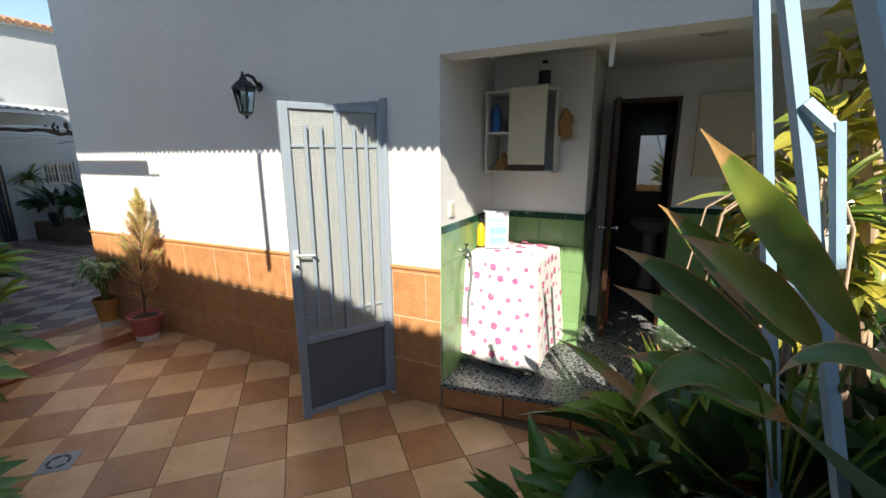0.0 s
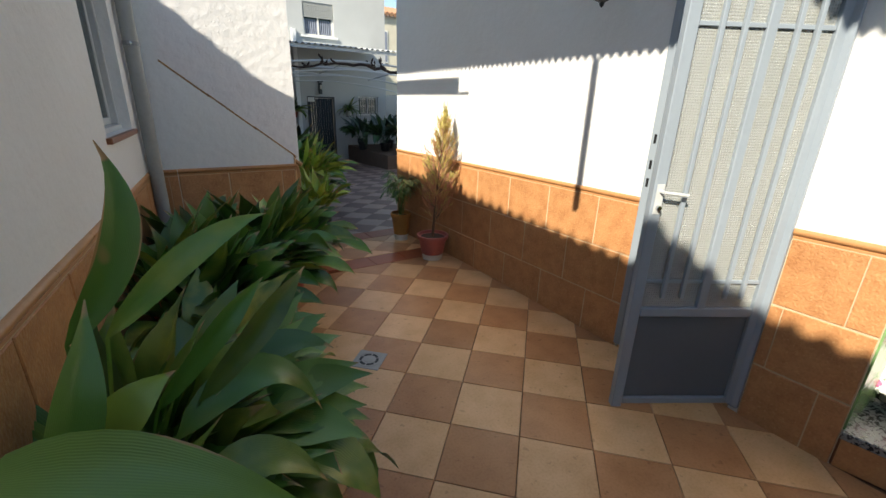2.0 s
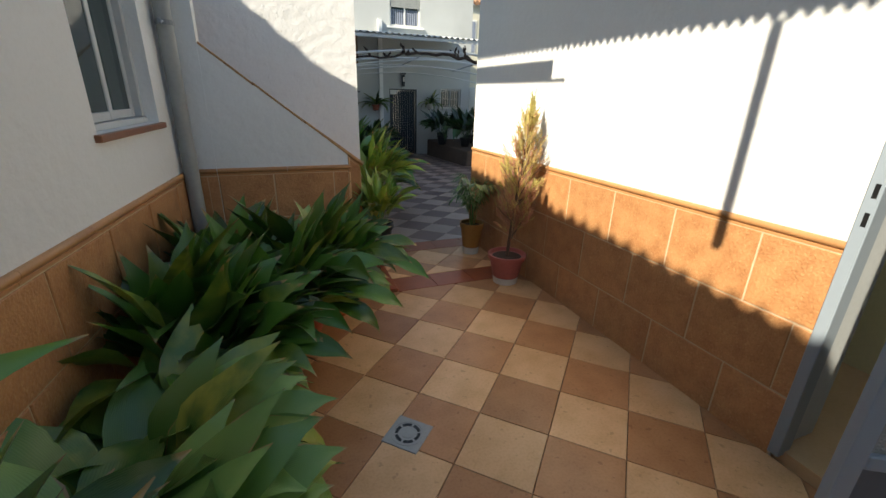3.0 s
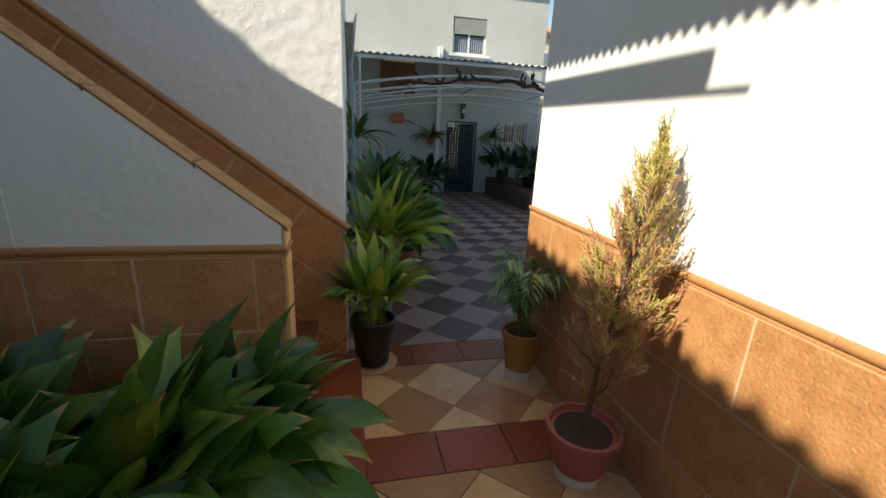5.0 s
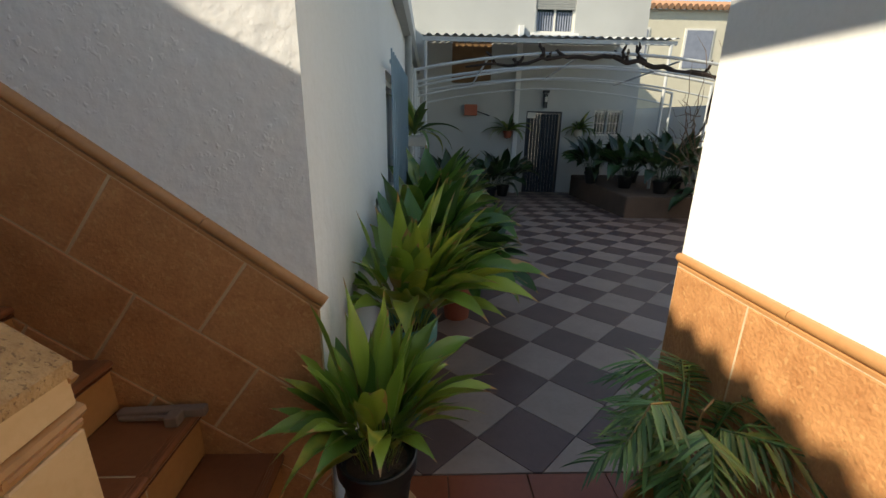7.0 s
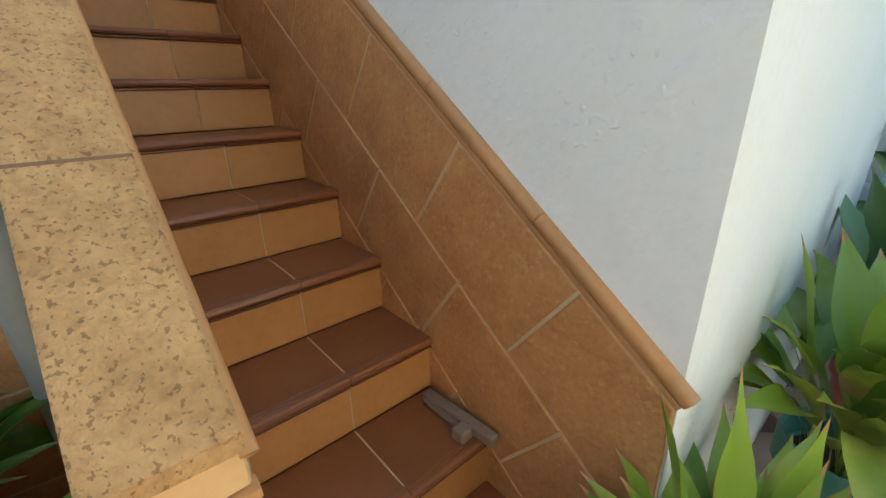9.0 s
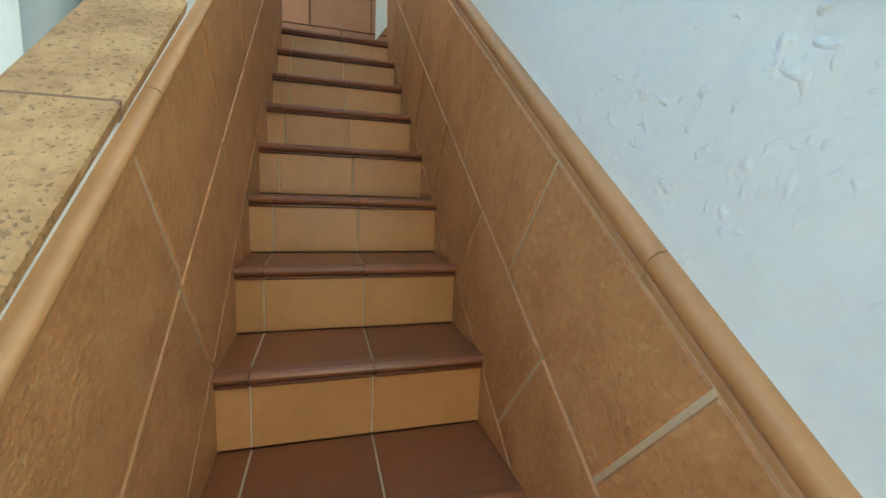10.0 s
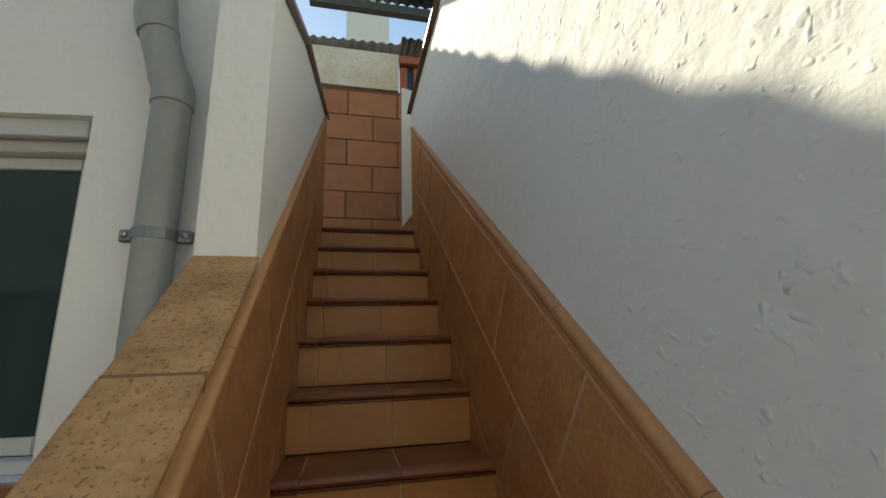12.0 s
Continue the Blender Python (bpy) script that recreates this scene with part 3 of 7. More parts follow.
part("beam", s, GATE_PANEL, over)
# added out of view: its wavy edge, post and board cast the upper shadows
canopy = thing("corrugated_awning", "unseen steep corrugated screen added to shade the wall above the sunny band", "awning", (0.5, 0, 3.48), kind="structure")
SCREEN_X = 0.5
SCREEN_Z = 1.77 + 0.8 * (WALL_X - SCREEN_X)
part("sheet", ridged(-6.0, 5.2, SCREEN_X, SCREEN_X + 0.12, SCREEN_Z, SCREEN_Z + 1.9, pitch=0.062, amp=0.016), SHEET, canopy, smooth=True)
s = Shape()
s.box(SCREEN_X - 0.02, SCREEN_X + 0.02, 2.13, 2.165, 2.52, SCREEN_Z - 0.02)
part("post", s, ZINC, canopy)
s = Shape()
s.box(SCREEN_X - 0.012, SCREEN_X + 0.012, 3.63, 5.2, SCREEN_Z - 0.185, SCREEN_Z - 0.075)
part("board", s, WOOD_DOOR, canopy)
s = Shape()
s.tube([(SCREEN_X, 3.47, SCREEN_Z - 0.205), (SCREEN_X, 5.2, SCREEN_Z - 0.205)], 0.012)
part("rod", s, ZINC, canopy)


# ---- stairs ----
stairs = thing("staircase", "steep outdoor stairs with brown tiled treads and orange risers", "stairs", (NOSE_X, 5.4, 0.03), kind="structure")
N_STEPS = 12
s = Shape()
poly = [(NOSE_X - 0.02, -0.2)]
for k in range(N_STEPS):
    x, z = NOSE_X - 0.028 - GOING * k, NOSE_Z - 0.026 + RISE * k
    poly += [(x, z - RISE if k else -0.15), (x, z)]
poly += [(-2.2, NOSE_Z - 0.026 + RISE * (N_STEPS - 1)), (-2.2, -0.2)]
poly[0] = (NOSE_X - 0.028, -0.2)
s.loft([[(x, STAIR_Y0, z) for x, z in poly], [(x, STAIR_Y1, z) for x, z in poly]], caps=False)
part("step_core", s, MORTAR, stairs)
JOINTS = [STAIR_Y0 + 0.002, STAIR_Y0 + 0.075, STAIR_Y0 + 0.34, STAIR_Y1 - 0.002]
for k in range(N_STEPS):
    x, z = NOSE_X - GOING * k, NOSE_Z + RISE * k
    step = thing("step", "", "", (x, 5.4, z))
    step.parent, step.matrix_parent_inverse = stairs, stairs.matrix_basis.inverted()
    for j in JOINTS[1:-1]:
        part("joint", Shape().box(x - 0.0279, x - 0.0186, j - 0.002, j + 0.002, z - RISE + 0.003, z - 0.037), GROUT, step)
        part("joint", Shape().box(x - GOING - 0.018 if k < N_STEPS - 1 else -2.19, x - 0.0355, j - 0.002, j + 0.002, z - 0.019, z - 0.0016), GROUT, step)
    for a, b in zip(JOINTS, JOINTS[1:]):
        s = Shape()
        s.soft(x - 0.028, x - 0.018, a + 0.0018, b - 0.0018, z - RISE + 0.002, z - 0.036, 0.002)
        part("riser_tile", s, RISER, step)
        s = Shape()
        s.soft(x - GOING - 0.02 if k < N_STEPS - 1 else -2.2, x - 0.036, a + 0.0018, b - 0.0018, z - 0.02, z - 0.001, 0.002)
        part("tread_tile", s, TREAD, step)
        # rounded nose with grip grooves
        prof = [(-0.035, -0.026), (-0.012, -0.026), (-0.004, -0.022), (0.0, -0.014), (-0.002, -0.006), (-0.008, -0.001),
                (-0.014, 0.0), (-0.0155, -0.002), (-0.017, 0.0), (-0.022, 0.0), (-0.0235, -0.002), (-0.025, 0.0), (-0.030, 0.0), (-0.0315, -0.002), (-0.033, 0.0), (-0.035, 0.0)]
        s = Shape()
        s.loft([[(x + u, a + 0.0008, z + w) for u, w in prof], [(x + u, b - 0.0008, z + w) for u, w in prof]])
        part("nosing", s, TREAD, step)
        s = Shape()
        s.soft(x - 0.03, x - 0.006, a + 0.001, b - 0.001, z - 0.036, z - 0.0262, 0.003)
        part("nosing_fillet", s, NOSING, step)

# wall at the head of the stairs
s = Shape()
s.box(-2.5, -2.3, 4.3, 6.6, 2.0, 3.90)
head_wall = solid("wall_stairhead", s, MORTAR, "terracotta block wall at the top of the stairs", "wall", "structure")
for r in range(7):
    y = 4.3 - (0.23 if r % 2 else 0.0)
    while y < 6.6:
        a, b = max(y, 4.3), min(y + 0.46, 6.6)
        if b - a > 0.03:
            s = Shape()
            s.soft(-2.3, -2.288, a + 0.005, b - 0.005, 2.36 + 0.25 * r - 0.243, 2.36 + 0.25 * r, 0.004)
            part("block", s, BRICK, head_wall)
        y += 0.46
s = Shape()
s.box(-2.48, -2.27, 3.88, 5.69, 3.902, 4.30)
solid("wall_stairhead_upper", s, PLASTER_STAINED, "stained pale plaster over the block wall", "wall", "structure")
s = Shape()
s.box(-2.9, -2.5, 5.18, 5.62, 4.3, 5.7)
solid("chimney", s, PLASTER_GREY, "pale grey chimney behind the terrace", "chimney")
ridge = thing("coping_sheet", "strip of pale corrugated sheet along the wall top", "roofing", (-2.3, 5, 4.36), kind="structure")
part("sheet", tilted(ridged(3.88, 5.72, -2.6, EDGE_X, 4.36, 4.325, pitch=0.09, amp=0.012), 3.88, 0.03), SHEET, ridge, smooth=True)
shed = thing("shed_front", "rusty red shed front under a dark corrugated edge", "shed", (-2.5, 6.1, 2.2))
s = Shape()
s.box(-2.52, -2.46, 5.73, 5.8, 3.5, 4.3)
s.box(-2.52, -2.46, 5.87, 5.95, 3.5, 4.3)
s.box(-2.52, -2.46, 5.73, 6.6, 4.36, 4.44)
part("frame", s, TERRACOTTA, shed)
s = Shape()
s.box(-2.56, -2.53, 5.73, 6.6, 3.4, 4.44)
part("panel", s, PANE_DARK, shed)
part("sheet", ridged(5.73, 6.6, -2.9, -2.3, 4.62, 4.53, pitch=0.076), DARK_METAL, shed, smooth=True)
s = Shape()
s.prism([(5.652, 2.40), (5.745, 2.52), (5.745, 3.56), (5.652, 3.58)], "x", -1.78, -1.74)
solid("door_jamb", s, WHITE_PAINT, "white painted door jamb at the stair head", "jamb", "structure")

# coping of the parapet: sloping slabs, an end tile, its mouldings
COP = lambda x: 1.033 + 0.785 * (1.236 - x)
coping = thing("parapet_coping", "pitted cream stone coping on the stair parapet", "coping", (1.236, 5.03, 1.03), kind="structure")
cuts = [0.372, 0.65, 0.95, 1.25]
for a, b in zip(cuts, cuts[1:]):
    s = Shape()
    ring = []
    for yy, dz in ((4.967, -0.02), (5.078, -0.024), (5.085, -0.021), (5.088, -0.004), (5.084, 0.0), (4.964, 0.0), (4.960, -0.003), (4.961, -0.006)):
        ring.append((yy, dz))
    s.loft([[(a + 0.003, yy, COP(a) + dz) for yy, dz in ring], [(b - 0.003, yy, COP(b) + dz) for yy, dz in ring]])
    part("coping_slab", s, COPING, coping)
for a in cuts[1:-1]:
    s = Shape()
    s.loft([[(x, 4.9615, COP(x) - 0.02), (x, 5.087, COP(x) - 0.02), (x, 5.087, COP(x) + 0.0006), (x, 4.9615, COP(x) + 0.0006)] for x in (a - 0.004, a + 0.004)])
    part("joint", s, GROUT_DARK, coping)
post_end = thing("parapet_end_post", "cream tiled end of the stair parapet", "post", (1.236, 5.03, 0.0), kind="structure")
s = Shape()
s.soft(1.226, 1.24, 4.957, 5.086, 0.02, 0.90, 0.003)
part("end_tile", s, CREAM, post_end)
s = Shape()
s.soft(1.226, 1.24, 4.957, 5.086, 0.945, 1.008, 0.003)
part("end_tile", s, CREAM, post_end)
s = Shape()
prof = [(0.0, 0.90), (0.008, 0.902), (0.010, 0.910), (0.006, 0.914), (0.014, 0.922), (0.020, 0.93), (0.018, 0.939), (0.008, 0.944), (0.0, 0.944)]
s.loft([[(1.226 + u, 4.95, w) for u, w in prof], [(1.226 + u, 5.092, w) for u, w in prof]])
part("moulding", s, TRIM, post_end, smooth=True)

# ---- gate ----
GH = Vector((2.628, 1.945, 0))
GF = Vector((2.075, 2.265, 0))
GW = (GF - GH).length
GA = math.degrees(math.atan2(GF.y - GH.y, GF.x - GH.x))
GM = pose(GH.x, GH.y, 0.05, 0, 0, GA)
gate = thing("metal_gate", "open grey-painted metal gate with reeded glass panes", "gate", GM)


def gbox(x0, x1, z0, z1, y0=-0.02, y1=0.02, c=0.003):
    return Shape().soft(x0, x1, y0, y1, z0, z1, c, GM)


frame_parts = ((0.0, 0.045, 0.0, 1.985), (GW - 0.05, GW, -0.02, 1.985))
for a, b, c, d in frame_parts:
    part("stile", gbox(a, b, c, d), GATE, gate)
MID = GW * 0.47
for c, d in ((0.0, 0.035), (0.50, 0.545), (1.945, 1.985)):
    part("rail", gbox(0.046, GW - 0.051, c, d), GATE, gate)
part("mullion", gbox(MID - 0.02, MID + 0.02, 0.546, 1.944), GATE, gate)
part("panel", gbox(0.046, GW - 0.051, 0.036, 0.499, -0.006, 0.006), GATE_PANEL, gate, "plain grey sheet-metal panel")
for a, b in ((0.046, MID - 0.021), (MID + 0.021, GW - 0.051)):
    pane = part("pane", gbox(a, b, 0.546, 1.944, -0.003, 0.003, 0.001), RIBBED, gate, "ribbed frosted glass pane")
    s = Shape()
    n = int((b - a) / 0.018)
    for k in range(n):
        u = a + (b - a) * (k + 0.5) / n
        s.prism([(u - 0.0085, -0.003), (u - 0.004, -0.008), (u, -0.0095), (u + 0.004, -0.008), (u + 0.0085, -0.003)], "z", 0.548, 1.942)
    s.v = [tuple(GM @ Vector(p)) for p in s.v]
    part("rib", s, RIBBED, pane)
    bars = (0.34, 0.68)
    for t in bars:
        u = a + (b - a) * t
        part("bar", gbox(u - 0.009, u + 0.009, 0.60, 1.86, -0.032, -0.014, 0.002), GATE, gate)
        part("bar", gbox(u - 0.009, u + 0.009, 0.60, 1.86, 0.014, 0.032, 0.002), GATE, gate)
    for z in (0.68, 1.74):
        part("bar_rail", gbox(a, b, z - 0.009, z + 0.009, -0.014, -0.006, 0.002), GATE, gate)
        part("bar_rail", gbox(a, b, z - 0.009, z + 0.009, 0.006, 0.014, 0.002), GATE, gate)
s = Shape()
s.tube([GM @ Vector((GW - 0.03, 0.02, 1.10)), GM @ Vector((GW - 0.03, 0.055, 1.10)), GM @ Vector((GW - 0.13, 0.06, 1.09))], 0.008)
part("handle", s, ALU, gate, "bright lever handle", smooth=True)
part("lock_plate", gbox(GW - 0.045, GW - 0.012, 1.0, 1.13, 0.02, 0.024, 0.001), ALU, gate)
s = Shape()
s.lathe([(0.010, 0), (0.010, 0.02)], (0, 0, 0), 10, m=GM @ pose(GW - 0.028, 0.022, 1.03, -90))
part("lock_cylinder", s, CHROME, gate)
for z in (0.25, 1.0, 1.75):
    s = Shape()
    s.tube([GM @ Vector((-0.012, 0.0, z)), GM @ Vector((-0.012, 0.0, z + 0.1))], 0.011, 10)
    part("hinge", s, GATE, gate, smooth=True)
frame_g = thing("gate_frame", "grey metal gate frame set in the wall opening", "frame", (WALL_X, 2.3, 0.05), kind="structure")
for y0, y1 in ((1.905, DOOR_A - 0.001), (DOOR_B - 0.04, DOOR_B + 0.004)):
    part("jamb", Shape().soft(WALL_X - 0.028, WALL_X - 0.002 if y0 < 2 else WALL_X + 0.05, y0, y1, 0.03, 2.09, 0.003), GATE, frame_g)
part("jamb", Shape().soft(WALL_X, WALL_X + 0.05, DOOR_A + 0.001, DOOR_A + 0.03, 0.052, 2.04, 0.003), GATE, frame_g)
part("jamb_lining", Shape().soft(WALL_X + 0.052, WALL_X + 0.25, DOOR_B - 0.014, DOOR_B - 0.001, 0.052, 2.04, 0.003), ALU, frame_g, "pale grey lining of the reveal")
part("head", Shape().soft(WALL_X - 0.01, WALL_X + 0.05, DOOR_A + 0.002, DOOR_B - 0.042, 2.042, 2.078, 0.003), GATE, frame_g)
for z in (1.06, 1.16, 1.3):
    part("strike_slot", Shape().box(WALL_X - 0.0285, WALL_X - 0.0278, DOOR_B - 0.03, DOOR_B - 0.015, z, z + 0.05), BLACK, frame_g)

# ---- wall lantern ----
LX, LY, LZ = 2.44, 2.96, 2.0
lantern = thing("wall_lantern", "black iron wall lantern with clear glass on a bracket", "lamp", (WALL_X, 3.03, 2.25))
s = Shape()
s.lathe([(0.0, 0), (0.028, 0.004), (0.036, 0.012), (0.03, 0.02), (0.0, 0.024)], (0, 0, 0), 16, m=pose(WALL_X - 0.001, 3.02, 2.235, 0, -90, 0))
part("wall_plate", s, BLACK, lantern, smooth=True)
s = Shape()
s.tube([(WALL_X - 0.02, 3.02, 2.24), (WALL_X - 0.08, 3.0, 2.29), (WALL_X - 0.14, 2.98, 2.295), (LX, LY, 2.27)], [0.012, 0.013, 0.011, 0.008])
part("bracket", s, BLACK, lantern, smooth=True)
s = Shape()
s.lathe([(0.088, 0.195), (0.086, 0.205), (0.055, 0.235), (0.03, 0.25), (0.026, 0.262), (0.012, 0.275), (0.012, 0.29), (0.002, 0.31)], (LX, LY, LZ), 6)
part("roof", s, BLACK, lantern)
s = Shape()
s.lathe([(0.002, -0.012), (0.012, 0.0), (0.014, 0.012), (0.035, 0.022), (0.048, 0.03), (0.048, 0.036)], (LX, LY, LZ), 6)
part("base", s, BLACK, lantern)
for k in range(6):
    a = 2 * math.pi * k / 6
    s = Shape()
    s.tube([(LX + 0.046 * math.cos(a), LY + 0.046 * math.sin(a), LZ + 0.034), (LX + 0.078 * math.cos(a), LY + 0.078 * math.sin(a), LZ + 0.197)], 0.004, 5)
    part("bar", s, BLACK, lantern)
s = Shape()
s.lathe([(0.042, 0.037), (0.073, 0.194)], (LX, LY, LZ), 6, caps=False)
part("glass", s, GLASS, lantern)
s = Shape()
s.lathe([(0.012, 0.04), (0.012, 0.08), (0.024, 0.11), (0.02, 0.14), (0.004, 0.155)], (LX, LY, LZ), 10)
part("bulb", s, LAMP_GLASS, lantern, smooth=True)

# ---- washing recess ----
# covered washing machine
WM = pose(3.30, 1.235, 0.18, 0, 0, -4)
machine = thing("covered_washing_machine", "washing machine under a white cover printed with pink roses", "washing machine", WM)
rng = random.Random(4)


def cover_point(u, v, wob=1.0):
    """The cloth: u goes round the sides, v from the hem up over the top."""
    hw, hd, hh = 0.275, 0.275, 0.84
    per = [(-hd, -hw), (hd, -hw), (hd, hw), (-hd, hw)]
    k, t = int(u) % 4, u % 1
    a, b = per[k], per[(k + 1) % 4]
    x, y = a[0] + (b[0] - a[0]) * t, a[1] + (b[1] - a[1]) * t
    flare = 0.045 * (1 - v) + 0.012 * math.sin(u * 7 + 1) * (1 - v)
    kx = 1 + flare / hd
    return Vector((x * kx - 0.05 * (1 - v) * (1 if x < 0 else 0), y * kx, 0.09 + (hh - 0.09) * v + 0.014 * math.sin(u * 5) * (1 - v) - 0.006 * math.sin(u * 9) * v))


nu, nv = 64, 14
rings = []
for j in range(nv + 1):
    rings.append([WM @ cover_point(4 * i / nu, j / nv) for i in range(nu)])
for inset, dz in ((0.97, 0.008), (0.6, 0.022), (0.25, 0.028)):
    top = []
    for i in range(nu):
        p = cover_point(4 * i / nu, 1.0)
        top.append(WM @ Vector((p.x * inset, p.y * inset, p.z + dz)))
    rings.append(top)
s = Shape()
s.loft(rings)
part("cover", s, CLOTH, machine, "white cloth cover with rose print", smooth=True)
s = Shape()
s.soft(-0.26, 0.26, -0.26, 0.26, 0.0, 0.8, 0.01, WM)
part("body", s, WHITE_PAINT, machine)


def rose(shape, at, across, up, size, seed):
    r = random.Random(seed)
    across, up = across.normalized(), up.normalized()
    n = 14
    ring = []
    for k in range(n):
        a = 2 * math.pi * k / n
        rad = size * (0.85 + 0.10 * math.sin(5 * a + seed) + 0.1 * r.random())
        ring.append(at + across * math.cos(a) * rad + up * math.sin(a) * rad)
    k = len(shape.v)
    shape.v += [tuple(p) for p in ring]
    shape.f.append(tuple(range(k, k + n)))


def leaf_mark(shape, at, across, up, size, ang):
    d = across.normalized() * math.cos(ang) + up.normalized() * math.sin(ang)
    w = across.normalized() * -math.sin(ang) + up.normalized() * math.cos(ang)
    k = len(shape.v)
    shape.v += [tuple(at + d * size * 1.6), tuple(at + w * size * 0.4), tuple(at), tuple(at - w * size * 0.4)]
    shape.f.append((k, k + 1, k + 2, k + 3))


pr, pl = Shape(), Shape()
seed = 0
for face in (3, 0):
    rows = 7
    for j in range(rows):
        for i in range(5):
            seed += 1
            t = (i + 0.5 + (0.5 if j % 2 else 0.0)) / 5.5 + rng.uniform(-0.04, 0.04)
            v = (j + 0.5) / rows + rng.uniform(-0.03, 0.03)
            if not 0.05 < t < 0.95:
                continue
            p, px, py = cover_point(face + t, v), cover_point(face + t + 0.02, v), cover_point(face + t, v + 0.02)
            p, px, py = WM @ p, WM @ px, WM @ py
            ax, ay = px - p, py - p
            nrm = ax.cross(ay).normalized()
            if nrm.dot(p - WM @ Vector((0, 0, p.z))) < 0:
                nrm = -nrm
            big = rng.random()
            rose(pr, p + nrm * 0.0035, ax, ay, 0.016 + 0.018 * big, seed)
            for q in range(3):
                leaf_mark(pl, p + nrm * 0.003 + ax.normalized() * 0.03 * math.cos(q * 2.1 + seed) + ay.normalized() * 0.03 * math.sin(q * 2.1 + seed), ax, ay, 0.016, q * 2.1 + seed)
for i in range(22):
    u, w = rng.uniform(-0.24, 0.24), rng.uniform(-0.24, 0.24)
    rose(pr, WM @ Vector((u, w, 0.8745)), Vector((1, 0, 0)), Vector((0, 1, 0)), 0.015 + 0.018 * rng.random(), i)
cover = machine.children[0]
tagged(part("rose_print", pr, ROSE, cover, "pink rose print"), kind="stuff")
tagged(part("leaf_print", pl, ROSE_LEAF, cover), kind="stuff")

# detergent carton on it
CT = pose(3.24, 1.36, 1.052, 0, 0, 28)
carton = thing("detergent_carton", "white and pale blue detergent carton with its lid up", "box", CT)
s = Shape()
s.soft(-0.045, 0.045, -0.085, 0.085, 0.0, 0.27, 0.003, CT)
part("body", s, CARTON, carton)
s = Shape()
s.soft(-0.05, 0.06, -0.095, 0.10, 0.272, 0.278, 0.001, CT)
part("lid", s, CARTON, carton)
s = Shape()
for z0, z1, a, b in ((0.03, 0.085, -0.07, 0.06), (0.10, 0.16, -0.07, 0.06), (0.175, 0.185, -0.06, 0.05), (0.2, 0.215, -0.06, 0.06)):
    s.box(-0.0475, -0.0455, a, b, z0, z1, CT)
part("print", s, BLUE_INK, carton, "pale blue printed bars")
bottle = thing("yellow_bottle", "yellow plastic spray bottle with a dark cap", "bottle", (3.22, 1.475, 1.055))
s = Shape()
s.lathe([(0.0, 0.0), (0.028, 0.002), (0.03, 0.02), (0.03, 0.14), (0.014, 0.17), (0.013, 0.18)], (3.22, 1.475, 1.055), 14)
part("body", s, YELLOW, bottle, smooth=True)
s = Shape()
s.lathe([(0.016, 0.18), (0.016, 0.205), (0.006, 0.215), (0.006, 0.235)], (3.22, 1.475, 1.055), 12)
part("cap", s, BLACK, bottle, smooth=True)

# cupboard on the back wall
CX0, CX1 = 3.34, BACK_X - 0.001
CY0, CY1, CZ0, CZ1 = 0.99, 1.50, 1.60, 2.19
CMID = 1.30
cup = thing("wall_cupboard", "half-open white wall cupboard with a cream door", "cupboard", (CX1, 1.25, CZ0))
for n, b6 in (("bottom", (CX0, CX1, CY0, CY1, CZ0, CZ0 + 0.018)), ("top", (CX0, CX1, CY0, CY1, CZ1 - 0.018, CZ1)),
              ("side", (CX0, CX1, CY1 - 0.016, CY1, CZ0 + 0.0185, CZ1 - 0.0185)), ("side", (CX0, CX1, CMID, CMID + 0.016, CZ0 + 0.0185, CZ1 - 0.0185)),
              ("side", (CX0 + 0.1, CX1, CY0, CY0 + 0.016, CZ0 + 0.0185, CZ1 - 0.0185)),
              ("shelf", (CX0 + 0.01, CX1 - 0.005, CMID + 0.0165, CY1 - 0.0165, 1.885, 1.9)), ("back", (CX1 - 0.005, CX1, CMID + 0.0165, CY1 - 0.0165, CZ0 + 0.0185, CZ1 - 0.0185))):
    s = Shape()
    s.soft(*b6, 0.002)
    part(n, s, WHITE_PAINT, cup)
s = Shape()
s.soft(CX0 - 0.02, CX0 - 0.001, CY0 + 0.05, CMID + 0.012, CZ0 + 0.065, CZ1 + 0.01, 0.003)
part("door", s, CREAM_PAINT, cup, "plain cream door")
s = Shape()
s.soft(CX0 - 0.012, CX0 - 0.001, CY0 + 0.05, CMID + 0.012, CZ0 + 0.02, CZ0 + 0.062, 0.003)
part("plinth", s, DARK_WOOD, cup)


def bottle_at(name, label, x, y, z, r, h, m, cap=None):
    b = thing(name, label, "bottle", (x, y, z))
    sh = Shape()
    sh.lathe([(0.0, 0.0), (r * 0.95, 0.002), (r, 0.01), (r, h * 0.72), (r * 0.85, h * 0.82), (r * 0.45, h * 0.87), (r * 0.45, h * 0.88)], (x, y, z), 16)
    part("body", sh, m, b, smooth=True)
    sh = Shape()
    sh.lathe([(r * 0.5, h * 0.881), (r * 0.5, h)], (x, y, z), 12)
    part("cap", sh, cap or m, b)
    return b


bottle_at("plastic_bottle", "blue plastic bottle on the cupboard shelf", 3.42, 1.44, 1.901, 0.036, 0.20, DEEP_BLUE)
b = bottle_at("detergent_bottle", "white bottle with dark label on the cupboard", 3.43, 1.09, 2.19, 0.042, 0.19, POT_WHITE, BLACK)
s = Shape()
s.lathe([(0.0435, 0.03), (0.0435, 0.12)], (3.43, 1.09, 2.19), 16, caps=False)
part("label", s, BLACK, b)
s = Shape()
s.soft(3.38, 3.5, 1.18, 1.26, 2.201, 2.235, 0.004)
solid("small_box", s, POT_WHITE, "small white box on the cupboard", "box")


